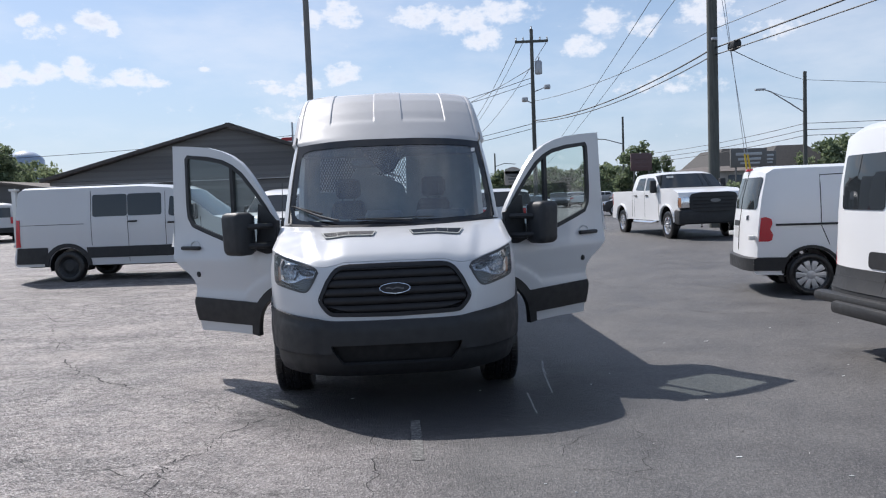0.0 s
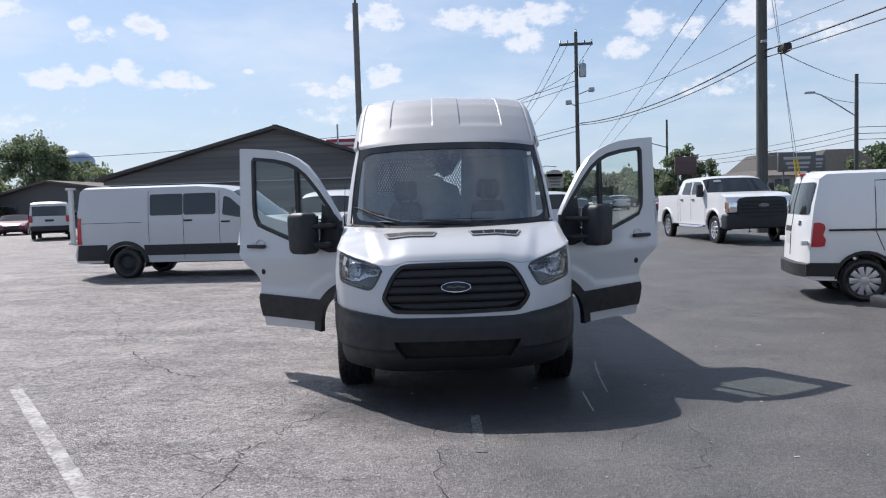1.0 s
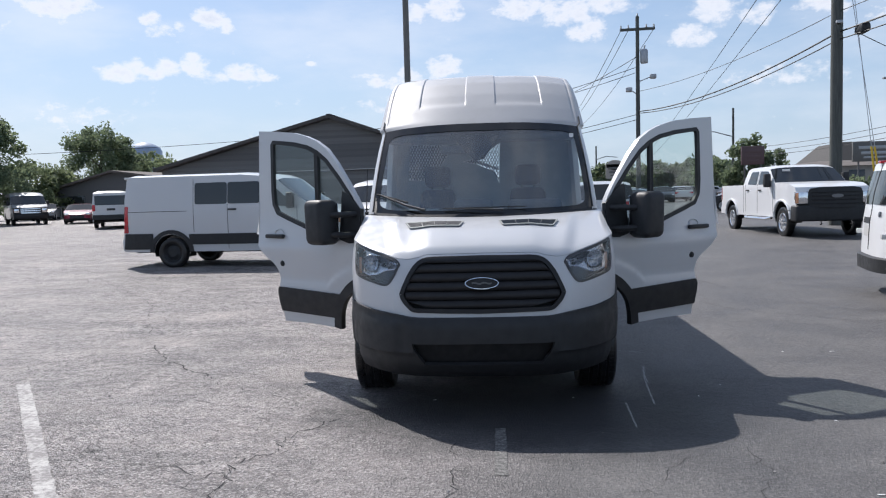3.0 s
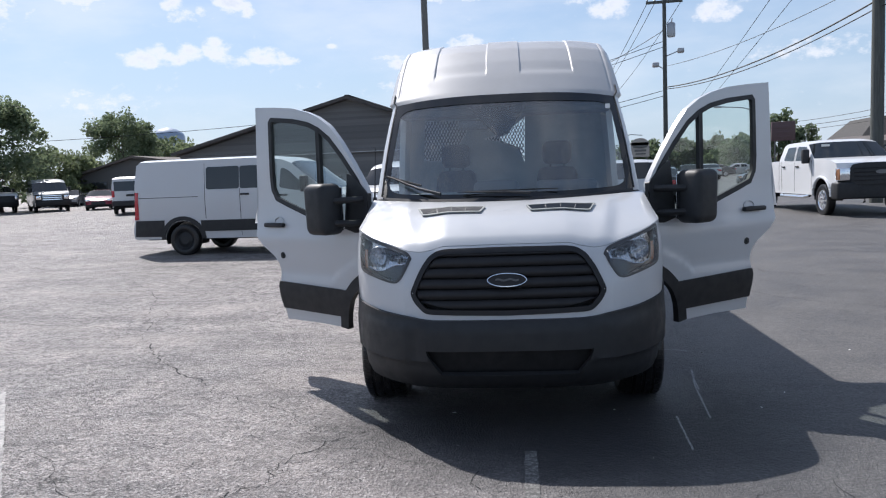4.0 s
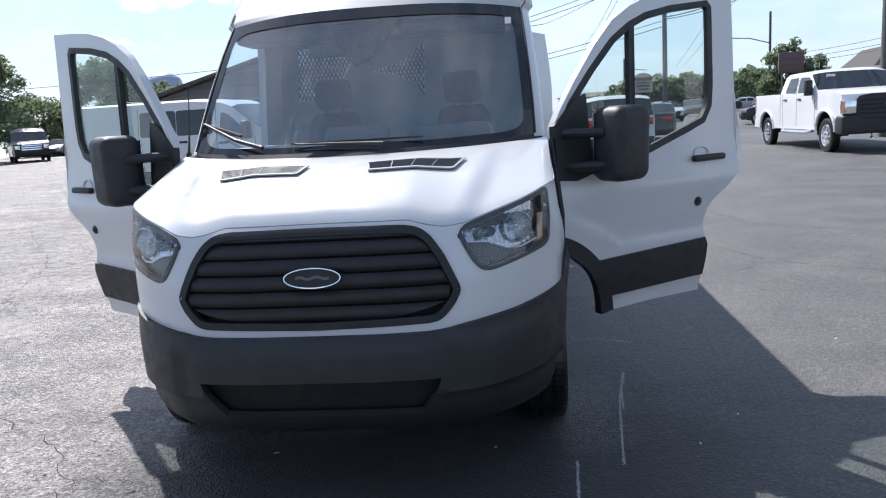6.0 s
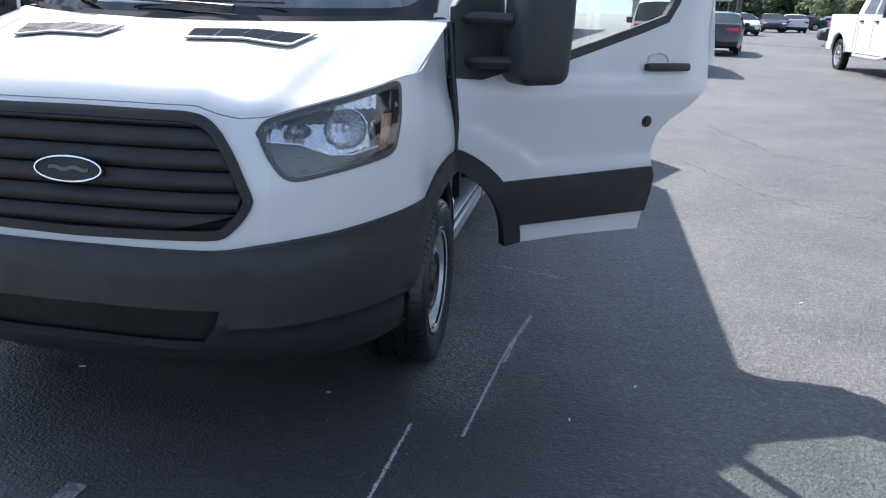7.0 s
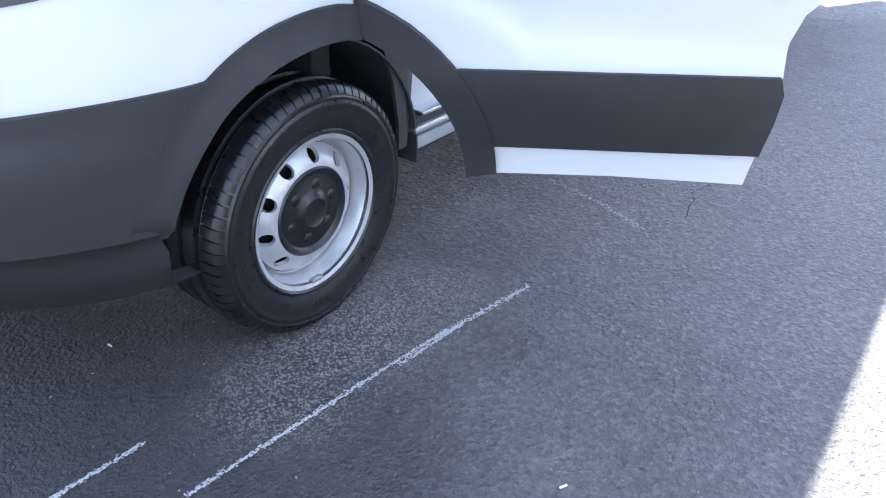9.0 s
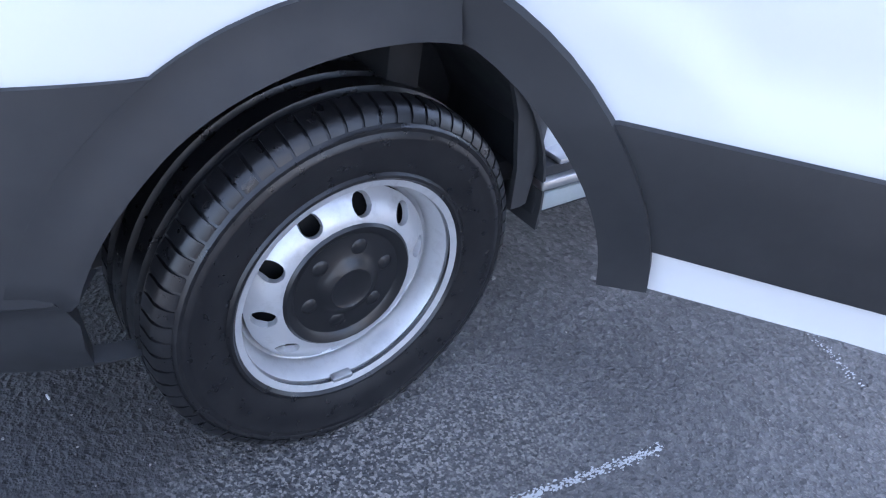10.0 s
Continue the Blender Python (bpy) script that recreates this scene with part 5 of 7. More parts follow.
def vehicle(name, m, spec, label, category, body, group="parked vehicles"):
    """A parked vehicle. Its outline runs from the front foot over the bonnet and roof to the rear foot; y is back from the nose."""
    v = thing(name, m, label, category, group)
    out, W, axles, R = spec["outline"], spec["W"], spec["axles"], spec["R"]
    front, tail = spec.get("round", (0.25, 0.12))
    y_end = max(p[0] for p in out)
    tum, belt = spec.get("tumble", 0.18), spec["belt"]
    def half(y, z):
        w = W * (1 - 0.02 * smooth((0.6 - z) / 0.3))
        w -= tum * max(0.0, z - belt) ** 1.25
        return w - spec.get("nose_in", 0.10) * smooth((0.7 - y) / 0.7) - 0.05 * smooth((y - y_end + 0.5) / 0.5)
    def surf(y, z, k):
        """k from -1 to 1 across."""
        w = half(y, z)
        a = abs(k)
        yy = y + front * a ** 3.2 * smooth((1.2 - y) / 1.2) - tail * a ** 4 * smooth((y - y_end + 0.6) / 0.6)
        return Vector((w * k, yy, z - spec.get("crown", 0.05) * a ** 4 * smooth((z - belt) / 0.6)))
    # skins across the vehicle, run by run
    runs = []
    for a, b in zip(out, out[1:]):
        if runs and runs[-1][0] == a[2]:
            runs[-1][1].append((b[0], b[1]))
        else:
            runs.append((a[2], [(a[0], a[1]), (b[0], b[1])]))
    names = {"p": "body_panel", "g": "windscreen", "b": "bumper", "h": "rear_screen", "r": "roof", "k": "grille"}
    mats = {"p": body, "g": GLASSDARK, "b": BLACK, "h": GLASSDARK, "r": body, "k": BLACK}
    for kind, pts in runs:
        fine = []
        for a, b in zip(pts, pts[1:]):
            k = max(1, int(math.hypot(b[0] - a[0], b[1] - a[1]) / 0.25))
            fine += [(a[0] + (b[0] - a[0]) * i / k, a[1] + (b[1] - a[1]) * i / k) for i in range(k)]
        fine.append(pts[-1])
        bm = bmesh.new()
        rows = [[bm.verts.new(surf(y, z, -1 + 2 * j / 20)) for j in range(21)] for y, z in fine]
        for p, q in zip(rows, rows[1:]):
            for j in range(20):
                bm.faces.new((p[j], p[j + 1], q[j + 1], q[j]))
        part(names[kind], orient(bm, Vector((0, y_end / 2, 0.8))), mats[kind], v)
    lp = [(y, z) for y, z, _ in out]
    foot = spec.get("foot", 0.32)
    base = [(y_end - 0.05, foot)]
    for ax in reversed(axles):
        base += [(ax - spec["arch"] * math.cos(t), foot + (spec.get("arch_top", 2 * R + 0.07) - foot) * math.sin(t)) for t in np.linspace(math.pi, 0, 13)]
    base.append((lp[0][0] + 0.02, foot))
    loop = lp + base
    for s in (1, -1):
        def side(y, z, s=s, off=0.0):
            p = surf(y, z, s)
            return Vector((p.x + off * s, p.y, p.z))
        bm = orient(panel([loop], side, 0.12, 0.12), Vector((0, y_end / 2, 0.8)))
        part("body_side", thicken(bm, 0.03), body, v)
        for w in spec.get("windows", []):
            part("side_window", orient(panel([rounded(w, 0.06)], lambda y, z: side(y, z, off=0.006), 0.15, 0.15), Vector((0, y_end / 2, 0.8))), GLASSDARK, v)
        for w in spec.get("clad", []):
            part("cladding", thicken(orient(panel([w], lambda y, z: side(y, z, off=0.020), 0.15, 0.12), Vector((0, y_end / 2, 0.8))), 0.02), BLACK, v, "black plastic lower cladding")
        for line in spec.get("seams", []):
            pts = []
            for a, b in zip(line, line[1:]):
                pts += [(a[0] + (b[0] - a[0]) * i / 6, a[1] + (b[1] - a[1]) * i / 6) for i in range(6)]
            pts.append(line[-1])
            part("door_seam", tube([side(y, z, off=-0.002) for y, z in pts], 0.007, 5), DARK, v)
        for y, z in spec.get("handles", []):
            p = side(y, z)
            part("door_handle", box((p.x - 0.03, y - 0.10, z - 0.02), (p.x + 0.03, y + 0.10, z + 0.02), 0.01), BLACK, v)
        for w in spec.get("tails", []):
            part("tail_lamp", thicken(orient(panel([w], lambda y, z: side(y, z, off=0.012), 0.1, 0.1), Vector((0, y_end / 2, 0.8))), 0.03), RED, v, "red tail lamp")
        if "rear_lamp" in spec:
            x0, x1, z0, z1, yy = spec["rear_lamp"]
            a, b = sorted((s * x0, s * x1))
            part("tail_lamp", box((a, yy - 0.12, z0), (b, yy, z1), 0.025), RED, v, "red tail lamp")
        if "head" in spec:
            x0, x1, z0, z1, yy = spec["head"]
            a, b = sorted((s * x0, s * x1))
            hl = part("head_lamp", box((a, yy, z0), (b, yy + 0.25, z1), 0.03), CHROME, v, "clear head lamp")
            part("marker", box((b - 0.025 if s > 0 else a, yy - 0.004, z0 + 0.02), (b if s > 0 else a + 0.025, yy + 0.2, z1 - 0.02), 0.01), AMBER, hl)
        if "mirror" in spec:
            y, z, hh = spec["mirror"]
            x = half(y, z)
            mr = part("wing_mirror", box((s * (x + 0.10) - 0.09, y - 0.10, z), (s * (x + 0.10) + 0.09, y + 0.05, z + hh), 0.03), BLACK, v)
            part("mirror_arm", tube([(s * (x - 0.04), y + 0.05, z + 0.04), (s * (x + 0.08), y - 0.02, z + 0.06)], 0.025, 6), BLACK, mr)
        for ax in axles:
            cover_wheel(v, s * (W - 0.11), ax, R - 0.012, s, R, spec.get("wheel", "steel"))
            lin = grid(lambda a, b, s=s, ax=ax: Vector((s * (W - 0.03 - 0.3 * b), ax + (spec["arch"]) * math.cos(-0.3 + a * 3.74), foot + (spec.get("arch_top", 2 * R + 0.07) - 0.01 - foot) * math.sin(-0.3 + a * 3.74))), 16, 1)
            part("wheel_housing", thicken(lin, 0.01), DARK, v)
    part("underbody", box((-W + 0.30, 0.4, foot - 0.04), (W - 0.30, y_end - 0.3, foot + 0.06), 0.02), DARK, v)
    for x0, x1, z0, z1, y0, mat, nm in spec.get("rear", []) + spec.get("front", []):
        def patch(x, z, y0=y0):
            k = x / half(y_end if y0 > 1 else 0, z)
            yb = interp_end(lp, z, y0 > 1)
            p = surf(yb, z, k)
            return Vector((x, p.y + (0.008 if y0 > 1 else -0.012), z))
        part(nm, thicken(orient(panel([rounded([(x0, z0), (x1, z0), (x1, z1), (x0, z1)], min(0.05, (z1 - z0) / 3))], patch, 0.12, 0.1), Vector((0, y_end / 2, 1.0))), 0.01), mat, v)
    return v


def interp_end(lp, z, rear):
    ys = []
    for (a, za), (b, zb) in zip(lp, lp[1:]):
        if (za <= z) != (zb <= z):
            ys.append(a + (b - a) * (z - za) / (zb - za))
    if not ys:
        return lp[-1][0] if rear else lp[0][0]
    return max(ys) if rear else min(ys)


def facing(x, y, deg):
    """Pose of a vehicle whose nose stands at (x, y) and points along deg, counted from +x."""
    return pose(x, y, gz(y), 0, 0, deg + 90)


LOWVAN = dict(W=1.0, axles=(1.05, 4.30), R=0.345, arch=0.44, belt=1.25, tumble=0.10, foot=0.36, crown=0.06,
              outline=[(0.10, 0.30, "b"), (0.0, 0.45, "b"), (0.0, 0.66, "b"), (0.06, 0.73, "p"), (0.15, 1.10, "p"), (0.30, 1.19, "p"), (0.98, 1.36, "g"), (1.72, 1.98, "r"), (1.95, 2.07, "r"), (2.6, 2.13, "r"), (5.36, 2.13, "r"),
                       (5.50, 2.06, "p"), (5.57, 1.60, "p"), (5.60, 0.80, "b"), (5.62, 0.70, "b"), (5.66, 0.60, "b"), (5.66, 0.40, "b")],
              windows=[[(2.15, 1.44), (2.15, 1.97), (2.91, 1.97), (2.91, 1.44)], [(2.925, 1.44), (2.925, 1.97), (3.70, 1.97), (3.70, 1.44)], [(1.34, 1.38), (1.80, 1.84), (1.96, 1.90), (2.0, 1.42), (1.6, 1.34)]],
              clad=[[(4.30 + 0.54 * math.cos(t), 0.36 + 0.50 * math.sin(t)) for t in np.linspace(0, math.pi, 14)] + [(4.30 + 0.44 * math.cos(t), 0.36 + 0.41 * math.sin(t)) for t in np.linspace(math.pi, 0, 14)], [(1.52, 0.52), (1.52, 0.76), (3.86, 0.76), (3.84, 0.52)], [(4.76, 0.42), (4.74, 0.78), (5.56, 0.78), (5.62, 0.42)]],
              seams=[[(2.07, 0.5), (2.07, 2.0)], [(2.918, 0.42), (2.918, 1.44)], [(3.74, 0.8), (3.74, 2.05)], [(1.28, 0.78), (1.28, 1.36)], [(3.9, 1.28), (5.5, 1.28)]],
              handles=[(2.8, 1.30), (1.92, 1.25)], tails=[[(5.46, 0.80), (5.45, 1.42), (5.56, 1.42), (5.60, 0.80)]], head=(0.62, 0.94, 0.93, 1.16, 0.32), mirror=(1.42, 1.30, 0.34),
              rear=[(-0.76, -0.06, 1.34, 1.84, 5, GLASSDARK, "rear_window"), (0.06, 0.76, 1.34, 1.84, 5, GLASSDARK, "rear_window"), (-0.22, -0.02, 1.02, 1.10, 5, BLACK, "door_handle"), (-0.26, 0.26, 0.82, 0.97, 5, BLACK, "plate_panel"), (-0.006, 0.006, 0.62, 2.0, 5, DARK, "door_seam"), (-0.90, 0.90, 0.60, 0.72, 5, BLACK, "cladding")],
              front=[(-0.55, 0.55, 0.78, 1.06, 0, BLACK, "grille")])
vehicle("cargo_van", facing(-4.35, 17.58, 0), LOWVAN, "white low-roof cargo van with dark side windows, side on", "van", WHITE, "parked vans")
van_c = vehicle("cargo_van", facing(9.38, 7.08, 5), LOWVAN, "white cargo van with tinted rear windows and step bumper", "van", BRIGHTWHITE, "parked vans")
part("step_bumper", box((-0.98, 5.58, 0.46), (0.98, 5.72, 0.56), 0.04), BLACK, van_c, "black rear step bumper")
part("step_bumper", box((-0.60, 5.58, 0.38), (0.60, 5.77, 0.50), 0.04), BLACK, van_c, "black rear step bumper")
for x in (-0.80,):
    part("reflector", box((x - 0.06, 5.72, 0.48), (x + 0.06, 5.726, 0.53), 0.001), RED, van_c)
COMPACT = dict(W=0.845, axles=(0.86, 3.79), R=0.305, arch=0.37, belt=1.15, tumble=0.13, foot=0.30, crown=0.05, wheel="spoke",
               outline=[(0.10, 0.28, "b"), (0.0, 0.42, "b"), (0.02, 0.62, "p"), (0.10, 0.90, "p"), (0.28, 1.02, "p"), (0.75, 1.14, "g"), (1.50, 1.66, "r"), (1.85, 1.80, "r"), (2.6, 1.86, "r"), (4.30, 1.86, "r"), (4.44, 1.80, "p"),
                        (4.54, 1.40, "p"), (4.60, 0.98, "p"), (4.62, 0.55, "b"), (4.67, 0.53, "b"), (4.67, 0.35, "b")],
               windows=[[(1.05, 1.14), (1.62, 1.60), (2.05, 1.66), (2.08, 1.16)]],
               clad=[[(3.0, 1.00), (3.0, 1.03), (4.3, 1.03), (4.3, 1.00)], [(3.79 + 0.41 * math.cos(t), 0.32 + 0.40 * math.sin(t)) for t in np.linspace(0, math.pi, 14)] + [(3.79 + 0.37 * math.cos(t), 0.32 + 0.36 * math.sin(t)) for t in np.linspace(math.pi, 0, 14)], [(4.17, 0.36), (4.145, 0.50), (4.12, 0.55), (4.62, 0.55), (4.67, 0.53), (4.67, 0.36)]],
               seams=[[(2.15, 0.36), (2.25, 1.0), (2.25, 1.76)], [(3.55, 0.72), (3.66, 1.0), (3.66, 1.75), (2.3, 1.78)], [(0.98, 0.7), (1.02, 1.14)]], handles=[(1.98, 1.05)],
               tails=[[(4.44, 0.78), (4.37, 0.80), (4.35, 0.88), (4.40, 0.95), (4.36, 1.04), (4.38, 1.10), (4.48, 1.13), (4.56, 1.12), (4.60, 0.78)]], head=(0.48, 0.78, 0.74, 0.98, 0.14), mirror=(1.15, 1.12, 0.22),
               rear=[(-0.72, -0.08, 1.24, 1.70, 5, GLASSDARK, "rear_window"), (-0.02, 0.72, 1.24, 1.70, 5, GLASSDARK, "rear_window"), (-0.05, 0.34, 0.98, 1.06, 5, BLACK, "door_handle"), (-0.04, 0.26, 0.80, 0.96, 5, OFFWHITE, "plate_panel"), (-0.056, -0.048, 0.62, 1.78, 5, DARK, "door_seam"), (-0.55, -0.44, 1.08, 1.15, 5, CHROME, "badge")],
               front=[(-0.42, 0.42, 0.50, 0.80, 0, BLACK, "grille")])
a16 = radians(-9)
compact = vehicle("compact_van", facing(4.25 + 4.62 * math.cos(a16) - 0.80 * math.sin(a16), 11.02 + 4.62 * math.sin(a16) + 0.80 * math.cos(a16), -9), COMPACT, "white compact cargo van with silver wheel covers", "van", BRIGHTWHITE, "parked vans")
part("brake_lamp", box((-0.10, 4.40, 1.795), (0.10, 4.485, 1.835), 0.012), RED, compact, "red high brake lamp")
for s in (1, -1):
    part("reversing_lamp", box((s * 0.768 - 0.035, 4.52, 0.80), (s * 0.768 + 0.035, 4.612, 0.87), 0.012), OFFWHITE, compact, "clear reversing lamp")

PICKUP = dict(W=0.99, axles=(0.98, 5.00), R=0.41, arch=0.53, arch_top=0.98, belt=1.38, tumble=0.22, foot=0.52, crown=0.05, wheel="chrome", nose_in=0.04, round=(0.12, 0.05),
              outline=[(0.06, 0.45, "b"), (0.0, 0.55, "b"), (0.0, 0.80, "k"), (0.02, 0.84, "k"), (0.05, 1.22, "p"), (0.12, 1.34, "p"), (0.45, 1.43, "p"), (1.48, 1.49, "g"), (2.05, 1.92, "r"), (2.30, 1.99, "r"), (3.55, 1.98, "r"), (3.75, 1.92, "h"), (3.92, 1.48, "p"), (3.94, 1.44, "p"), (6.10, 1.44, "p"), (6.16, 1.36, "p"), (6.16, 0.75, "b"), (6.26, 0.72, "b"), (6.26, 0.52, "b")],
              windows=[[(1.72, 1.46), (2.12, 1.86), (2.72, 1.88), (2.72, 1.44)], [(2.84, 1.44), (2.84, 1.88), (3.42, 1.87), (3.58, 1.46)]],
              seams=[[(1.62, 0.62), (1.62, 1.44)], [(2.78, 0.60), (2.78, 1.90)], [(3.72, 0.60), (3.78, 1.44)], [(3.94, 0.60), (3.94, 1.44)]], handles=[(2.58, 1.28), (3.56, 1.28)],
              tails=[[(6.06, 0.98), (6.06, 1.36), (6.15, 1.36), (6.15, 0.98)]], head=(0.70, 0.975, 0.90, 1.22, 0.00), mirror=(1.80, 1.36, 0.38),
              front=[(-0.22, 0.22, 1.08, 1.16, 0, CARGREY, "badge")])
truck = vehicle("pickup_truck", facing(7.56, 22.8, -83) @ Matrix.Scale(1.05, 4), PICKUP, "white crew-cab pickup with a black grille guard", "pickup truck", BRIGHTWHITE)
guard = [(-0.70, 0.80), (-0.70, 1.20), (-0.66, 1.30), (-0.40, 1.335), (0.40, 1.335), (0.66, 1.30), (0.70, 1.20), (0.70, 0.80)]
gp = part("grille_guard", thicken(orient(panel([rounded(guard, 0.05)], lambda x, z: Vector((x, -0.09 + 0.10 * abs(x / 0.7) ** 3 + 0.05 * max(0.0, z - 1.15), z)), 0.08, 0.08), Vector((0, 3, 1))), 0.06), BLACK, truck, "black mesh grille guard")
for z in (0.90, 1.00, 1.10, 1.20):
    part("guard_bar", tube([(-0.64, -0.03, z), (-0.4, -0.092, z), (0.4, -0.092, z), (0.64, -0.03, z)], 0.011, 6), GRILLEBLACK, gp)
part("guard_badge", thicken(orient(panel([oval(0.0, 1.10, 0.15, 0.05)], lambda x, z: Vector((x, -0.118, z)), 0.05, 0.05), Vector((0, 3, 1))), 0.01), CARGREY, gp, "plain grey oval badge")
bumper = box((-1.02, -0.17, 0.44), (1.02, 0.22, 0.86), 0.05, seg=3)
for v in bumper.verts:
    v.co.y += 0.16 * abs(v.co.x / 1.02) ** 3
part("front_bumper", bumper, BLACK, truck, "black steel front bumper")
for s in (1, -1):
    part("side_step", tube([(s * 1.0, 1.7, 0.50), (s * 1.08, 1.9, 0.46), (s * 1.08, 3.5, 0.46), (s * 1.0, 3.7, 0.50)], 0.045, 8), CHROME, truck, "chrome side step")
    part("mirror_stalk", tube([(s * 0.92, 1.80, 1.50), (s * 1.12, 1.78, 1.52)], 0.03, 6), BLACK, truck)
    for ax in (0.98, 5.00):
        arc = [(ax - 0.545 * math.cos(t), 0.52 + 0.475 * math.sin(t)) for t in np.linspace(-0.05, math.pi + 0.05, 20)]
        part("fender_flare", tube([(s * (0.985 + 0.02 * math.sin(k / 19 * math.pi)), y, z) for k, (y, z) in enumerate(arc)], 0.035, 8), BRIGHTWHITE, truck)
    part("tow_hook", tube([(s * 0.42, -0.12, 0.44), (s * 0.42, -0.16, 0.38), (s * 0.42, -0.08, 0.36)], 0.02, 6), BLACK, truck)
part("cab_interior", box((-0.7, 1.9, 1.0), (0.7, 3.6, 1.5), 0.1), DARK, truck)
part("window_sticker", box((-0.62, 1.885, 1.80), (-0.40, 1.89, 1.86), 0.002), OFFWHITE, truck)

SUV = dict(W=0.93, axles=(0.92, 3.70), R=0.36, arch=0.43, belt=1.10, tumble=0.28, foot=0.34, crown=0.06, wheel="alloy",
           outline=[(0.10, 0.32, "b"), (0.0, 0.48, "p"), (0.04, 0.80, "p"), (0.30, 0.98, "p"), (1.15, 1.10, "g"), (1.85, 1.62, "r"), (2.3, 1.74, "r"), (4.10, 1.70, "r"), (4.35, 1.62, "h"), (4.62, 1.16, "p"), (4.68, 0.85, "p"), (4.72, 0.62, "b"), (4.74, 0.36, "b")],
           windows=[[(1.55, 1.12), (2.0, 1.56), (2.65, 1.60), (2.65, 1.12)], [(2.73, 1.12), (2.73, 1.60), (3.55, 1.58), (3.65, 1.14)], [(3.73, 1.16), (3.68, 1.56), (4.12, 1.52), (4.34, 1.20)]],
           seams=[[(1.45, 0.5), (1.5, 1.1)], [(2.69, 0.45), (2.69, 1.6)], [(3.6, 0.6), (3.7, 1.1)]], handles=[(2.5, 1.0), (3.45, 1.0)], rear_lamp=(0.55, 0.86, 0.92, 1.10, 4.66), head=(0.55, 0.86, 0.72, 0.88, 0.10), mirror=(1.55, 1.08, 0.16),
           rear=[(-0.26, 0.26, 0.66, 0.80, 5, OFFWHITE, "plate_panel"), (-0.70, 0.70, 0.40, 0.52, 5, BLACK, "diffuser")], front=[(-0.5, 0.5, 0.55, 0.78, 0, BLACK, "grille")])
vehicle("suv", facing(1.2, 27.9, 92), SUV, "white sport utility car parked nose away", "car", WHITE)
BIGVAN = dict(W=0.99, axles=(0.95, 4.45), R=0.36, arch=0.44, belt=1.25, tumble=0.12, foot=0.38, crown=0.07, nose_in=0.04, round=(0.15, 0.08),
              outline=[(0.05, 0.40, "b"), (0.0, 0.50, "b"), (0.0, 0.66, "k"), (0.05, 0.70, "k"), (0.08, 1.08, "p"), (0.22, 1.18, "p"), (0.95, 1.28, "g"), (1.60, 1.84, "r"), (1.9, 1.98, "r"), (2.6, 2.06, "r"), (5.25, 2.05, "r"), (5.42, 1.94, "p"), (5.50, 1.2, "p"), (5.52, 0.75, "b"), (5.62, 0.70, "b"), (5.62, 0.48, "b")],
              windows=[[(1.20, 1.28), (1.68, 1.76), (2.10, 1.80), (2.12, 1.28)], [(2.3, 1.28), (2.3, 1.80), (3.5, 1.80), (3.5, 1.28)], [(3.6, 1.28), (3.6, 1.80), (5.2, 1.78), (5.25, 1.28)]], head=(0.62, 0.92, 0.78, 1.02, 0.03), mirror=(1.30, 1.24, 0.28),
              tails=[[(5.40, 0.95), (5.40, 1.30), (5.49, 1.30), (5.5, 0.95)]], rear=[(-0.82, 0.82, 1.28, 1.80, 5, GLASSDARK, "rear_window"), (-0.22, 0.22, 0.98, 1.10, 5, BLACK, "plate_panel")], rear_lamp=(0.80, 0.95, 0.95, 1.30, 5.50),
              front=[(-0.55, 0.55, 0.74, 0.80, 0, CHROME, "grille_bar"), (-0.55, 0.55, 0.86, 0.92, 0, CHROME, "grille_bar"), (-0.55, 0.55, 0.98, 1.03, 0, CHROME, "grille_bar")])
vehicle("passenger_van", facing(-35.9, 47.4, -46) @ Matrix.Scale(1.12, 4), BIGVAN, "silver passenger van with a chrome grille", "van", SILVER)
vehicle("passenger_van", facing(-26.97, 43.65, 118), BIGVAN, "white passenger van seen from its tail", "van", WHITE)
vehicle("passenger_van", facing(-6.2, 24.0, -96), BIGVAN, "white van parked nose out behind other vans", "van", WHITE)
COUPE = dict(W=0.92, axles=(0.90, 3.62), R=0.34, arch=0.40, belt=0.92, tumble=0.42, foot=0.26, crown=0.06, wheel="alloy",
             outline=[(0.10, 0.24, "b"), (0.0, 0.40, "p"), (0.04, 0.66, "p"), (0.30, 0.80, "p"), (1.45, 0.96, "g"), (2.15, 1.36, "r"), (2.9, 1.38, "r"), (3.25, 1.33, "h"), (3.95, 1.02, "p"), (4.62, 0.98, "p"), (4.72, 0.80, "p"), (4.74, 0.45, "b"), (4.72, 0.28, "b")],
             windows=[[(1.75, 0.97), (2.25, 1.29), (2.95, 1.31), (3.05, 0.98)]], seams=[[(1.6, 0.4), (1.62, 0.94)], [(3.0, 0.4), (3.1, 0.95)]], head=(0.52, 0.84, 0.62, 0.76, 0.12), mirror=(1.85, 0.94, 0.13), rear_lamp=(0.45, 0.84, 0.74, 0.90, 4.72), front=[(-0.45, 0.45, 0.40, 0.60, 0, BLACK, "grille")])
vehicle("coupe", facing(-32.6, 47.6, -62), COUPE, "red two-door coupe with a silver roof glare", "car", CARRED)
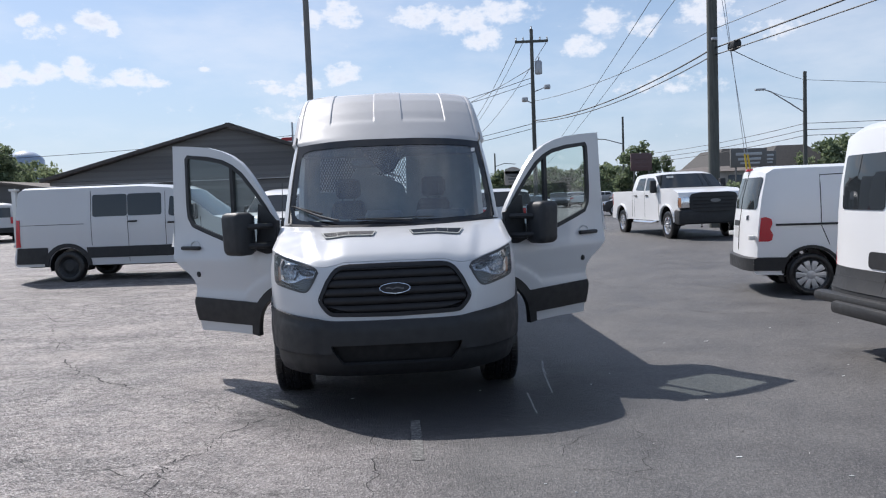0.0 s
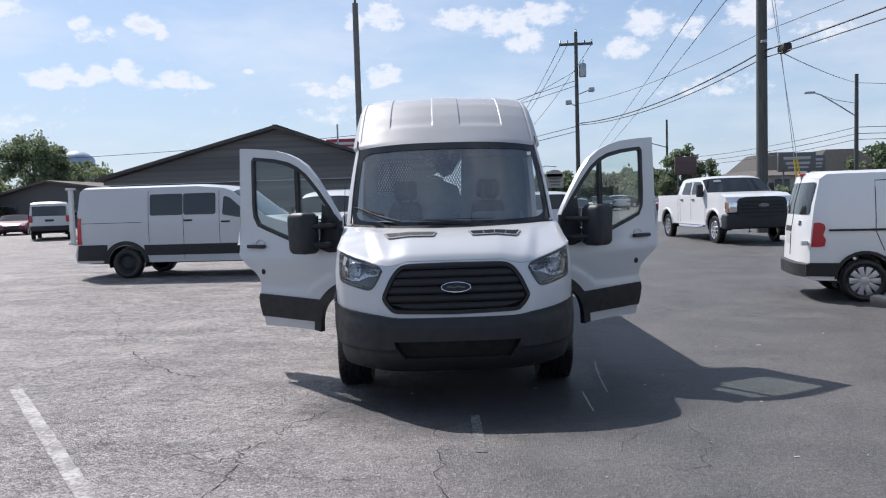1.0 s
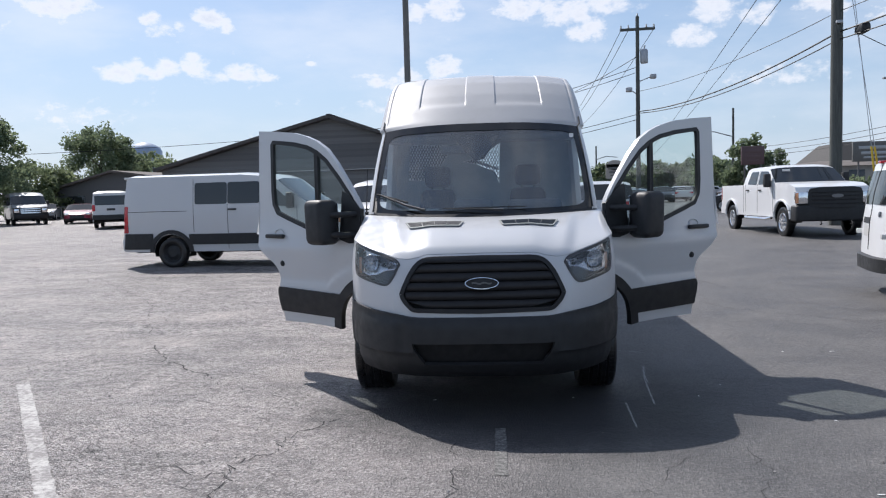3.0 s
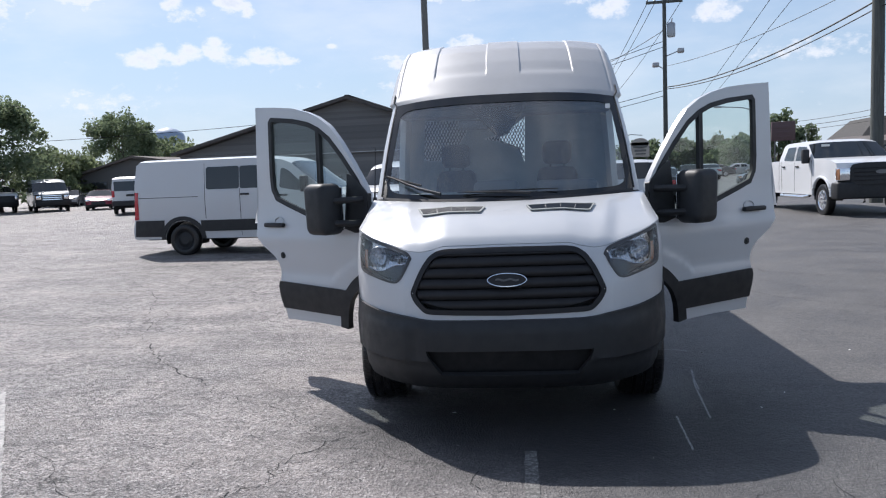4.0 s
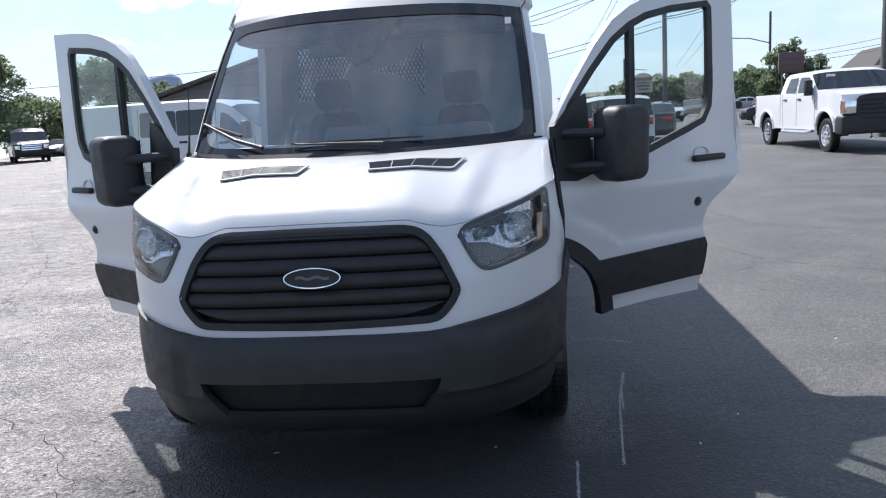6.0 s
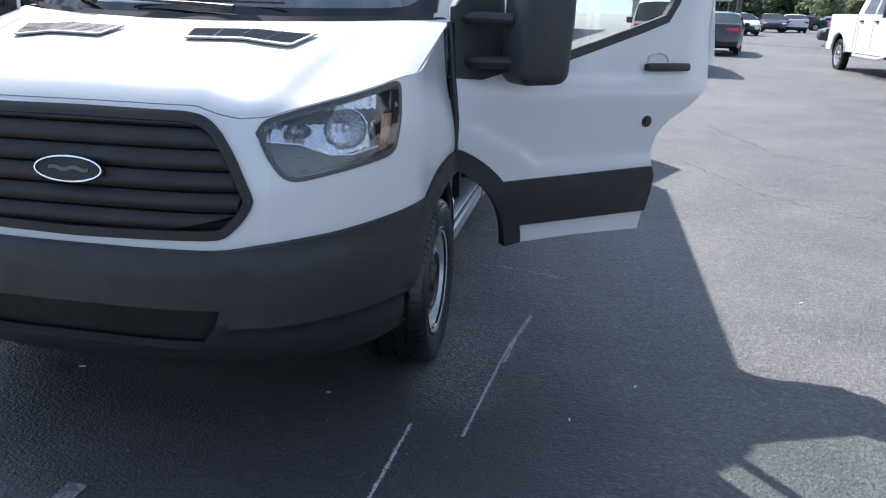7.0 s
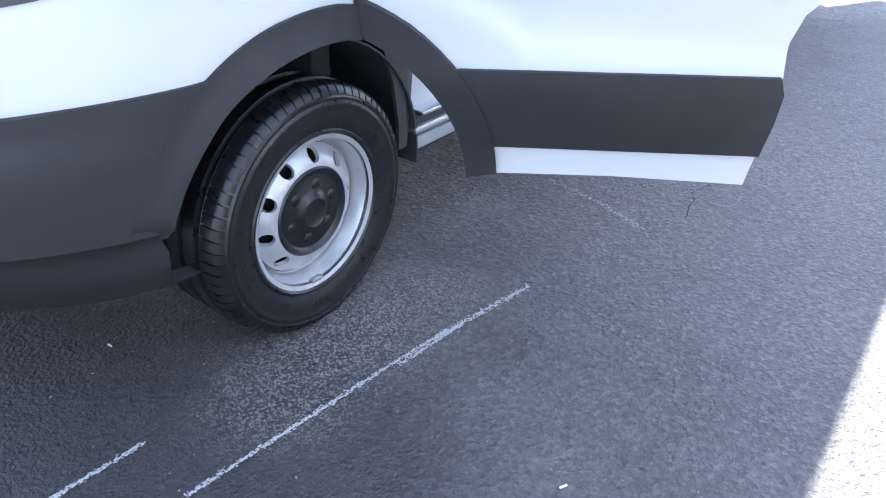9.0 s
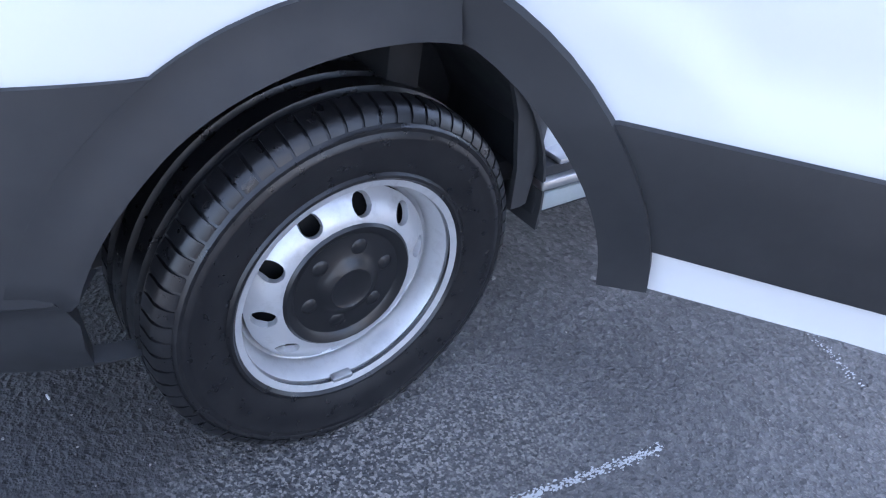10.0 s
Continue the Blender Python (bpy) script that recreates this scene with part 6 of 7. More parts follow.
SEDAN = dict(COUPE, outline=[(0.10, 0.26, "b"), (0.0, 0.42, "p"), (0.04, 0.70, "p"), (0.30, 0.84, "p"), (1.25, 0.98, "g"), (1.95, 1.40, "r"), (2.9, 1.44, "r"), (3.3, 1.38, "h"), (3.95, 1.06, "p"), (4.62, 1.02, "p"), (4.74, 0.82, "p"), (4.76, 0.45, "b"), (4.74, 0.30, "b")],
             windows=[[(1.58, 0.99), (2.05, 1.33), (2.55, 1.36), (2.55, 0.99)], [(2.63, 0.99), (2.63, 1.36), (3.2, 1.32), (3.4, 1.02)]], tumble=0.36)
vehicle("pickup_truck", facing(-39.9, 47.6, -35), dict(PICKUP, R=0.38, front=[]), "white work pickup truck by the trees", "pickup truck", WHITE)
vehicle("sedan", facing(3.2, 36.9, 84), SEDAN, "dark sedan parked nose away", "car", CARDARK)
far = vehicle("sedan", facing(8.2, 46.0, 170), SEDAN, "dark sedan far across the lot", "car", CARDARK, "cars in the far row")
far_w = vehicle("sedan", facing(6.0, 58.0, -80), SEDAN, "white sedan far across the lot", "car", WHITE, "cars in the far row")
far_g = vehicle("sedan", facing(11.5, 60.0, 178), SEDAN, "grey sedan far across the lot", "car", CARGREY, "cars in the far row")
vehicle("sedan", facing(-42.6, 57.5, -60), SEDAN, "pale sedan behind the passenger van", "car", SILVER, "cars in the far row")
rng = random.Random(5)
row = [far, far_w, far_g]
for k in range(16):
    x, y = 3.0 + k * 1.9 + rng.uniform(-0.3, 0.3), 70 + (k % 3) * 7
    if 12.0 < x < 14.5:
        continue
    copy_thing(row[k % 3], facing(x, y, rng.choice((-90, 90)) + rng.uniform(-6, 6)))
for k in range(9):
    copy_thing(row[(k + 1) % 3], facing(-3.0 + k * 2.9, 92 + rng.uniform(-2, 2), 180 + rng.uniform(-5, 5)))


# ---- buildings, poles, trees ----
# grey lifted to stand in for the haze before the building
SIDING = Mat("grey_siding")
SIDING.set(Base_Color=SIDING.mix(SIDING.random(), (0.125, 0.127, 0.128), (0.185, 0.187, 0.186)), Roughness=0.75)
SIDING.bump(SIDING.noise(40, 4), 0.2, 0.004)
SIDING = SIDING.m
SHINGLE = Mat("roof_shingle")
SHINGLE.set(Base_Color=SHINGLE.mix(SHINGLE.ramp(SHINGLE.noise(6, 6, 0.7), 0.3, 0.7), (0.045, 0.043, 0.042), (0.10, 0.094, 0.088)), Roughness=0.9)
SHINGLE.bump(SHINGLE.noise(60, 3), 0.4, 0.01)
SHINGLE = SHINGLE.m
BROWNROOF = Mat("brown_roof")
BROWNROOF.set(Base_Color=BROWNROOF.mix(BROWNROOF.ramp(BROWNROOF.noise(1.2, 6, 0.7), 0.3, 0.7), (0.10, 0.085, 0.075), (0.17, 0.15, 0.135)), Roughness=0.9)
BROWNROOF = BROWNROOF.m
STUCCO = Mat("tan_stucco")
STUCCO.set(Base_Color=STUCCO.mix(STUCCO.ramp(STUCCO.noise(0.8, 6, 0.7), 0.3, 0.7), (0.34, 0.31, 0.27), (0.46, 0.43, 0.39)), Roughness=0.9)
STUCCO = STUCCO.m
WOODPOLE = Mat("weathered_pole")
WOODPOLE.set(Base_Color=WOODPOLE.mix(WOODPOLE.ramp(WOODPOLE.noise(4, 6, 0.7, (6, 6, 0.4)), 0.3, 0.7), (0.055, 0.060, 0.055), (0.125, 0.132, 0.122)), Roughness=0.9)
WOODPOLE.bump(WOODPOLE.noise(10, 5, 0.7, (8, 8, 0.4)), 0.5, 0.01)
WOODPOLE = WOODPOLE.m
# pole tone raised, with veiling haze put into the colour
BRONZE = plastic("bronze_pole_paint", (0.13, 0.128, 0.12), 0.5)
WIRE = plastic("black_cable", (0.015, 0.015, 0.016), 0.6)
GALV = metal("galvanised", (0.45, 0.46, 0.47), 0.45, 0.4)
YELLOW = plastic("yellow_guard", (0.62, 0.42, 0.03), 0.5)
MAROON = plastic("dull_red_sign", (0.11, 0.065, 0.065), 0.5)
REDSIGN = plastic("red_sign_face", (0.40, 0.03, 0.035), 0.4)
TANKBLUE = paint("tank_paint", (0.22, 0.30, 0.42), (0.4, 0.42, 0.45), 0.2, 0.5)


def polar(az, el, d, base=(0.2, 0.0, 1.57)):
    a = radians(az)
    return Vector((base[0] + d * math.sin(a), base[1] + d * math.cos(a), base[2] + d * math.tan(radians(el))))


def gable_building():
    x0, xp, x1, y, ze, zp = -20.5, -11.18, -4.9, 37.0, 3.12, 5.46
    zr = zp - 0.33 * (x1 - xp)  # the shorter slope is steeper and ends higher
    g = gz(y)
    b = thing("building", pose(0, 0, 0), "dark grey gabled building with lap siding", "building")
    part("wall", box((x0 + 0.5, y + 0.12, g), (x1 - 0.5, y + 24, ze + 0.05)), SIDING, b, "dark grey wall")
    part("side_wall", box((x1 - 0.75, y + 0.12, ze + 0.05), (x1 - 0.5, y + 24, zr + 0.02)), SIDING, b)
    def roof(s):
        bm = bmesh.new()
        xa, za = (x0, ze) if s < 0 else (x1, zr)
        p = [(xa, y - 0.45, za), (xp, y - 0.45, zp), (xp, y + 24.5, zp), (xa, y + 24.5, za)]
        lo = [bm.verts.new(q) for q in p]
        hi = [bm.verts.new((q[0], q[1], q[2] + 0.16)) for q in p]
        bm.faces.new(lo[::-1]); bm.faces.new(hi)
        for i in range(4):
            bm.faces.new((lo[i], lo[(i + 1) % 4], hi[(i + 1) % 4], hi[i]))
        bmesh.ops.recalc_face_normals(bm, faces=bm.faces)
        return bm
    part("roof_slope", roof(-1), SHINGLE, b); part("roof_slope", roof(1), SHINGLE, b)
    part("ridge_vent", box((xp - 0.12, y - 0.3, zp + 0.13), (xp + 0.12, y + 24, zp + 0.21), 0.02), SHINGLE, b)
    part("fascia", box((x0 + 0.3, y - 0.10, ze - 0.16), (x1 - 0.3, y + 0.10, ze - 0.02), 0.01), SIDING, b, "dark fascia board")
    part("gutter_light", box((x0 + 0.4, y - 0.115, ze - 0.20), (x1 - 0.4, y - 0.05, ze - 0.165)), GALV, b)
    n = 17
    h = (zp - ze) / n
    for i in range(n):
        z = ze + i * h
        t0, t1 = (z - ze) / (zp - ze), (z + h - ze) / (zp - ze)
        a0, a1 = x0 + 0.2 + (xp - x0 - 0.2) * t0, x0 + 0.2 + (xp - x0 - 0.2) * t1
        c0, c1 = min(x1 - 0.45, xp + (zp - z) / 0.33 - 0.2 * (1 - t0)), min(x1 - 0.45, xp + (zp - z - h) / 0.33 - 0.2 * (1 - t1))
        bm = bmesh.new()
        f = [bm.verts.new(q) for q in ((a0, y - 0.02, z), (c0, y - 0.02, z), (c1, y + 0.03, z + h), (a1, y + 0.03, z + h))]
        k = [bm.verts.new((q.co.x, y + 0.10, q.co.z)) for q in f]
        bm.faces.new(f); bm.faces.new(k[::-1])
        for j in range(4):
            bm.faces.new((f[j], k[j], k[(j + 1) % 4], f[(j + 1) % 4]))
        bmesh.ops.recalc_face_normals(bm, faces=bm.faces)
        part("siding_board", bm, SIDING, b)
    n = 14
    for i in range(n):
        z = g + 0.1 + i * (ze - 0.35 - g) / n
        part("siding_board", box((x0 + 0.45, y + 0.06, z), (x1 - 0.45, y + 0.13, z + (ze - 0.35 - g) / n - 0.012)), SIDING, b)
    for x in (-17, -13.5, -6.0):
        w = part("window", box((x - 0.6, y + 0.01, g + 1.0), (x + 0.6, y + 0.07, g + 2.3), 0.02), DARK, b)
        part("pane", box((x - 0.52, y - 0.004, g + 1.08), (x + 0.52, y + 0.006, g + 2.22)), GLASSDARK, w)
    part("vent_pipe", tube([(xp + 2.2, y + 4, zp - 0.8), (xp + 2.2, y + 4, zp + 0.55)], 0.05, 8), GALV, b)


gable_building()
post = thing("porch_post", pose(-19.9, 33.4, gz(33.4)), "white square porch post by the dark building", "post")
part("shaft", box((-0.09, -0.09, 0.0), (0.09, 0.09, 2.50), 0.01), OFFWHITE, post)
part("capital", box((-0.16, -0.16, 2.50), (0.16, 0.16, 2.60), 0.01), OFFWHITE, post)
part("plinth", box((-0.13, -0.13, 0.0), (0.13, 0.13, 0.12), 0.01), OFFWHITE, post)


def side_building():
    g = gz(64)
    b = thing("building", pose(0, 0, 0), "low dark building with a brown shingle roof", "building")
    xp, zp, eave = -40.1, 4.40, ((-52.0, 1.45), (-31.5, 3.15))
    part("wall", box((-51.5, 64.3, g), (-32, 84, 1.45)), SIDING, b)
    for xe, ze in eave:
        bm = bmesh.new()
        vs = []
        for y in (63.4, 85):
            for x, z in ((xp, zp), (xe, ze)):
                vs.append((bm.verts.new((x, y, z)), bm.verts.new((x, y, z + 0.18))))
        a, c, d, e = vs
        for f in ((a[1], c[1], e[1], d[1]), (a[0], d[0], e[0], c[0]), (a[0], c[0], c[1], a[1]), (c[0], e[0], e[1], c[1]), (d[0], d[1], e[1], e[0]), (a[0], a[1], d[1], d[0])):
            bm.faces.new(f)
        bmesh.ops.recalc_face_normals(bm, faces=bm.faces)
        part("roof_slope", bm, BROWNROOF, b)
    bm = bmesh.new()
    lo = [bm.verts.new(q) for q in ((-51.5, 64, g), (-32, 64, g), (-32, 64, 3.1), (xp, 64, zp), (-51.5, 64, 1.5))]
    hi = [bm.verts.new((q.co.x, 64.28, q.co.z)) for q in lo]
    bm.faces.new(lo); bm.faces.new(hi[::-1])
    for i in range(5):
        bm.faces.new((lo[i], hi[i], hi[(i + 1) % 5], lo[(i + 1) % 5]))
    bmesh.ops.recalc_face_normals(bm, faces=bm.faces)
    part("gable", bm, SIDING, b)
    rail = part("porch_rail", tube([(-50, 63.2, g + 1.05), (-36, 63.2, g + 1.05)], 0.045, 6), OFFWHITE, b, "white porch rail")
    for k in range(15):
        part("baluster", tube([(-50 + k, 63.2, g), (-50 + k, 63.2, g + 1.05)], 0.035, 6), OFFWHITE, rail)
    for x in (-44, -40.5, -37):
        part("window", box((x - 0.9, 63.95, g + 0.9), (x + 0.9, 64.02, g + 2.0), 0.01), GLASSDARK, b)


side_building()


def mansard(name, x0, x1, y, ze, zp, label, wall, roofm, depth=14):
    g = gz(y)
    b = thing(name, pose(0, 0, 0), label, "building")
    part("wall", box((x0, y, g), (x1, y + depth, ze)), wall, b)
    bm = bmesh.new()
    i = min(3.2, (x1 - x0) * 0.3)
    lo = [bm.verts.new(q) for q in ((x0 - 0.5, y - 0.5, ze), (x1 + 0.5, y - 0.5, ze), (x1 + 0.5, y + depth, ze), (x0 - 0.5, y + depth, ze))]
    hi = [bm.verts.new(q) for q in ((x0 + i, y + i, zp), (x1 - i, y + i, zp), (x1 - i, y + depth - i, zp), (x0 + i, y + depth - i, zp))]
    bm.faces.new(lo[::-1]); bm.faces.new(hi)
    for k in range(4):
        bm.faces.new((lo[k], lo[(k + 1) % 4], hi[(k + 1) % 4], hi[k]))
    part("roof", bm, roofm, b)
    n = max(2, int((x1 - x0) / 3))
    for k in range(n):
        x = x0 + (k + 0.5) * (x1 - x0) / n
        part("window", box((x - 0.7, y - 0.04, g + 1.0), (x + 0.7, y + 0.05, min(ze - 0.4, g + 2.6)), 0.02), GLASSDARK, b)
    return b


mansard("building", 31.5, 39.0, 98.0, 4.0, 6.7, "restaurant with a dark mansard roof", STUCCO, SHINGLE)
mansard("building", 40.5, 50.0, 104.0, 4.2, 7.2, "restaurant wing with a dark hip roof", STUCCO, SHINGLE)
mansard("building", 22.0, 33.0, 78.0, 3.3, 3.9, "pale stucco flat-roofed shop building", STUCCO, BROWNROOF)
mansard("building", 37.0, 52.0, 90.0, 3.4, 4.0, "brown flat-roofed shop building by the road", SIDING, BROWNROOF)
mansard("building", -6.0, 26.0, 150.0, 3.8, 4.6, "long low pale shop across the road", STUCCO, BROWNROOF)


def sign(x, y, z0, z1, w, face, label, bars=OFFWHITE, arch=False):
    s = thing("sign", pose(x, y, gz(y)), label, "sign")
    for k in (-0.35, 0.35):
        part("post", tube([(k * w, 0.1, 0), (k * w, 0.1, z0 + 0.1)], 0.07, 8), BRONZE, s)
    part("sign_face", box((-w / 2, 0, z0), (w / 2, 0.25, z1), 0.04), face, s)
    if arch:
        bm = lathe([(0, 0.0), (0, w * 0.46), (0.25, w * 0.46), (0.25, 0.0)], 32, axis="z")
        bmesh.ops.transform(bm, matrix=Matrix.Translation((0, 0.25, z1 - 0.15)) @ Matrix.Rotation(math.pi / 2, 4, "X") @ Matrix.Diagonal((1, 0.62, 1, 1)), verts=bm.verts)
        part("sign_crown", bm, face, s)
    hgt = z1 - z0
    for i, (a, b) in enumerate(((0.62, 0.78), (0.36, 0.5), (0.16, 0.26))):
        part("text_bar", box((-w * (0.36 - 0.06 * i), -0.012, z0 + hgt * a), (w * (0.36 - 0.03 * i), 0.002, z0 + hgt * b), 0.004), bars, s)
    return s


sign(-10.2, 48.5, 4.6, 5.65, 2.4, REDSIGN, "red roadside sign on posts")
sign(23.2, 62.5, 2.9, 4.4, 2.9, BRONZE, "dark roadside sign board on posts", GALV)
sign(25.2, 64.0, 3.0, 4.2, 1.6, BRONZE, "dark roadside sign board on posts", GALV)
sign(16.3, 70.0, 3.1, 4.7, 1.9, MAROON, "dull red sign by the trees", MAROON)
sign(6.0, 92.0, 2.6, 4.3, 2.1, STUCCO, "round-topped pale sign on posts", BRONZE, True)


def water_tower():
    p = polar(-30.3, 0, 250)
    w = thing("water_tower", pose(p.x, p.y, 0), "pale blue water tank with a domed top", "water tower")
    part("tank", lathe([(9, 0), (10, 4.5), (11, 5.1), (17.2, 5.1), (18.2, 4.6), (19.4, 2.8), (20.0, 0.6), (20.1, 0)], 40, axis="z"), TANKBLUE, w)
    part("column", lathe([(-0.2, 3.2), (3, 2.2), (9.4, 2.0), (10, 3.0)], 24, axis="z"), TANKBLUE, w)


water_tower()


def light_pole():
    x, y = -4.15, 22.0
    p = thing("light_pole", pose(x, y, gz(y)), "bronze steel lot light pole", "lamp post")
    part("pole", tube([(0, 0, 0), (0, 0, 7.35)], [0.10, 0.085], 12), BRONZE, p)
    part("base_plate", box((-0.18, -0.18, 0), (0.18, 0.18, 0.05), 0.01), BRONZE, p)
    part("concrete_base", lathe([(-0.1, 0.3), (0.0, 0.3), (0.55, 0.28), (0.55, 0)], 20, axis="z"), STUCCO, p)
    part("tenon", tube([(0, 0, 7.3), (0, 0, 7.75)], 0.035, 8), BRONZE, p)
    hd = part("lamp_head", box((-0.26, -0.20, 7.66), (0.26, 0.34, 7.80), 0.03), BRONZE, p)
    part("lens", box((-0.20, -0.14, 7.645), (0.20, 0.28, 7.662), 0.004), OFFWHITE, hd)


light_pole()


def utility_pole(x, y, h, r0, r1, label):
    p = thing("utility_pole", pose(x, y, gz(y)), label, "utility pole", "utility poles")
    part("pole", tube([(0, 0, -0.2), (0, 0, h * 0.5), (0, 0, h)], [r0, (r0 + r1) / 2, r1], 14), WOODPOLE, p)
    return p


PA = (4.45, 46.0)
pole_a = utility_pole(*PA, 11.2, 0.14, 0.10, "wooden utility pole with crossarm, transformer and lamps")
part("crossarm", box((-0.98, -0.07, 10.42), (0.98, 0.07, 10.56), 0.01), WOODPOLE, pole_a)
for x in (-0.92, -0.5, 0.5, 0.92):
    part("insulator", lathe([(0, 0.03), (0.06, 0.06), (0.10, 0.03), (0.16, 0.05), (0.2, 0)], 10, axis="z"), GALV, pole_a, at=pose(x, 0, 10.56))
part("insulator", lathe([(0, 0.03), (0.06, 0.06), (0.10, 0.03), (0.16, 0.05), (0.2, 0)], 10, axis="z"), GALV, pole_a, at=pose(0, 0, 11.2))
tr = part("transformer", lathe([(0, 0.0), (0, 0.20), (0.08, 0.22), (0.70, 0.22), (0.78, 0.16), (0.8, 0)], 18, axis="z"), GALV, pole_a, "grey can transformer", at=pose(0.36, -0.05, 8.55))
part("bushing", tube([(0, 0, 0.78), (0.05, 0, 1.0)], 0.04, 8), GALV, tr)
for sx, z, l in ((1, 7.75, 0.85), (-1, 7.05, 0.5)):
    lm = part("flood_lamp", box((sx * l - 0.18, -0.22, z - 0.10), (sx * l + 0.18, 0.12, z + 0.16), 0.06), GALV, pole_a, "grey flood lamp", at=None)
    part("bracket", tube([(0, 0, z - 0.25), (sx * l * 0.8, 0, z)], 0.03, 6), GALV, lm)
PB = (9.55, 28.9)
pole_b = utility_pole(*PB, 13.5, 0.21, 0.17, "tall dark wooden utility pole with guy wires")
part("cable_clamp", box((-0.10, -0.30, 6.9), (0.10, 0.30, 7.0), 0.01), GALV, pole_b)
PC = (18.4, 88.0)
pole_c = utility_pole(*PC, 9.8, 0.15, 0.11, "far wooden utility pole with a street lamp")
part("lamp_arm", tube([(0, 0, 6.7), (-2, 0, 7.3), (-4.2, 0, 7.5)], 0.06, 6), GALV, pole_c)
part("lamp_head", box((-4.9, -0.2, 7.4), (-4.1, 0.2, 7.6), 0.06), GALV, pole_c)
PD = (24.4, 55.0)
pole_d = utility_pole(*PD, 9.3, 0.16, 0.12, "wooden utility pole with a long street lamp arm")
part("lamp_arm", tube([(0, 0, 6.4), (-1.2, -0.3, 7.1), (-2.6, -0.6, 7.9), (-3.1, -0.7, 8.05)], 0.045, 8), GALV, pole_d)
part("lamp_head", box((-3.75, -0.85, 8.0), (-3.05, -0.58, 8.14), 0.05), GALV, pole_d)
part("brace", tube([(0, 0, 7.3), (-1.6, -0.4, 7.55), (-2.6, -0.6, 7.9)], 0.02, 6), GALV, pole_d)
pole_e = utility_pole(5.3, 128.0, 8.5, 0.15, 0.12, "far wooden pole with a street lamp")
part("lamp_arm", tube([(0, 0, 6.3), (1.6, 0, 6.8), (3.4, 0, 6.6)], 0.07, 6), GALV, pole_e)


def cable(a, b, sag, r, label="thin black overhead utility cable", n=18):
    a, b = Vector(a), Vector(b)
    pts = []
    for i in range(n + 1):
        t = i / n
        p = a.lerp(b, t)
        p.z -= 4 * sag * t * (1 - t)
        pts.append(p)
    return solo("overhead_cable", tube(pts, r, 5), WIRE, label, "cable", group="overhead cables")


end = (PB[0] + (PB[0] - PA[0]) * 1.7, PB[1] + (PB[1] - PA[1]) * 1.7)
for za, zb, ze, sag, r in ((6.05, 6.75, 8.2, 0.5, 0.030), (5.95, 6.50, 7.6, 0.5, 0.022), (7.2, 7.45, 8.8, 0.35, 0.014)):
    cable((PA[0], PA[1], za), (PB[0], PB[1], zb), sag, r)
    cable((PB[0], PB[1], zb), (end[0], end[1], ze), 0.25, r)
solo("splice_case", box((PB[0] + 0.30, PB[1] - 1.35, 6.50), (PB[0] + 0.62, PB[1] - 0.65, 6.82), 0.10), BLACK, "black cable splice case hung on the cable", "splice case")
cable((PB[0] + 0.3, PB[1] - 1.0, 6.55), (PD[0], PD[1], 9.0), 0.12, 0.016)
cable((PD[0], PD[1], 9.0), (60, 50, 7.2), 0.5, 0.016)
for z in (4.9, 5.3, 5.75):
    cable((PD[0], PD[1], z + 0.2), (75, 52, z + 1.2), 0.4, 0.022)
    cable((PC[0], PC[1], z), (PD[0], PD[1], z + 0.2), 0.4, 0.022)
left = (PA[0] - 4.5, PA[1] + 62)
for dx, z, zl in ((-0.92, 10.7, 9.0), (-0.5, 10.7, 9.0), (0.92, 10.7, 9.0)):
    cable((PA[0] + dx, PA[1], z), (left[0] + dx, left[1], zl + 0.6), 1.0, 0.018)
for z in (8.6, 8.3, 5.9, 5.6):
    cable((PA[0], PA[1], z), (PA[0] - 16, PA[1] + 12, z - 2.1 if z > 7 else z - 1.6), 0.3, 0.018)
for dx in (0.0, 0.75):
    cable((6.1 + dx, 24.0, 7.4), (9.0 + dx, 88.0, 5.2), 0.25, 0.012)
    cable((6.1 + dx, 24.0, 7.4), (4.9 + dx, -6.0, 8.6), 0.2, 0.012)
cable((-55, 62, 6.2), (-3, 66, 8.4), 0.6, 0.022)
cable((-3, 66, 8.4), (PA[0], PA[1], 9.2), 0.3, 0.018)
for k, gx in enumerate((10.75, 10.95)):
    top, foot = Vector((PB[0], PB[1], 12.6 - k * 1.6)), Vector((gx, 28.2, gz(28)))
    solo("guy_wire", tube([top, foot], 0.012, 5), GALV, "steel guy wire of the dark pole", "cable", group="guy wires")
    d = (top - foot).normalized()
    solo("guy_guard", tube([foot + d * 0.0, foot + d * 2.7], 0.035, 8), YELLOW, "yellow plastic guard on a guy wire", "guard", group="guy wires")


# ---- trees ----
def leaf_mat(name, a, b):
    m = Mat(name)
    col = m.mix(m.island(), a, b)
    m.set(Base_Color=col, Roughness=0.6, Specular_IOR_Level=0.3)
    tl = m.nt.nodes.new("ShaderNodeBsdfTranslucent")
    m.nt.links.new(m.mix(0.5, col, (0.26, 0.31, 0.17)), tl.inputs[0])
    mx = m.nt.nodes.new("ShaderNodeMixShader"); mx.inputs[0].default_value = 0.5
    m.nt.links.new(m.b.outputs[0], mx.inputs[1]); m.nt.links.new(tl.outputs[0], mx.inputs[2])
    m.nt.links.new(mx.outputs[0], m.nt.nodes["Material Output"].inputs[0])
    return m.m


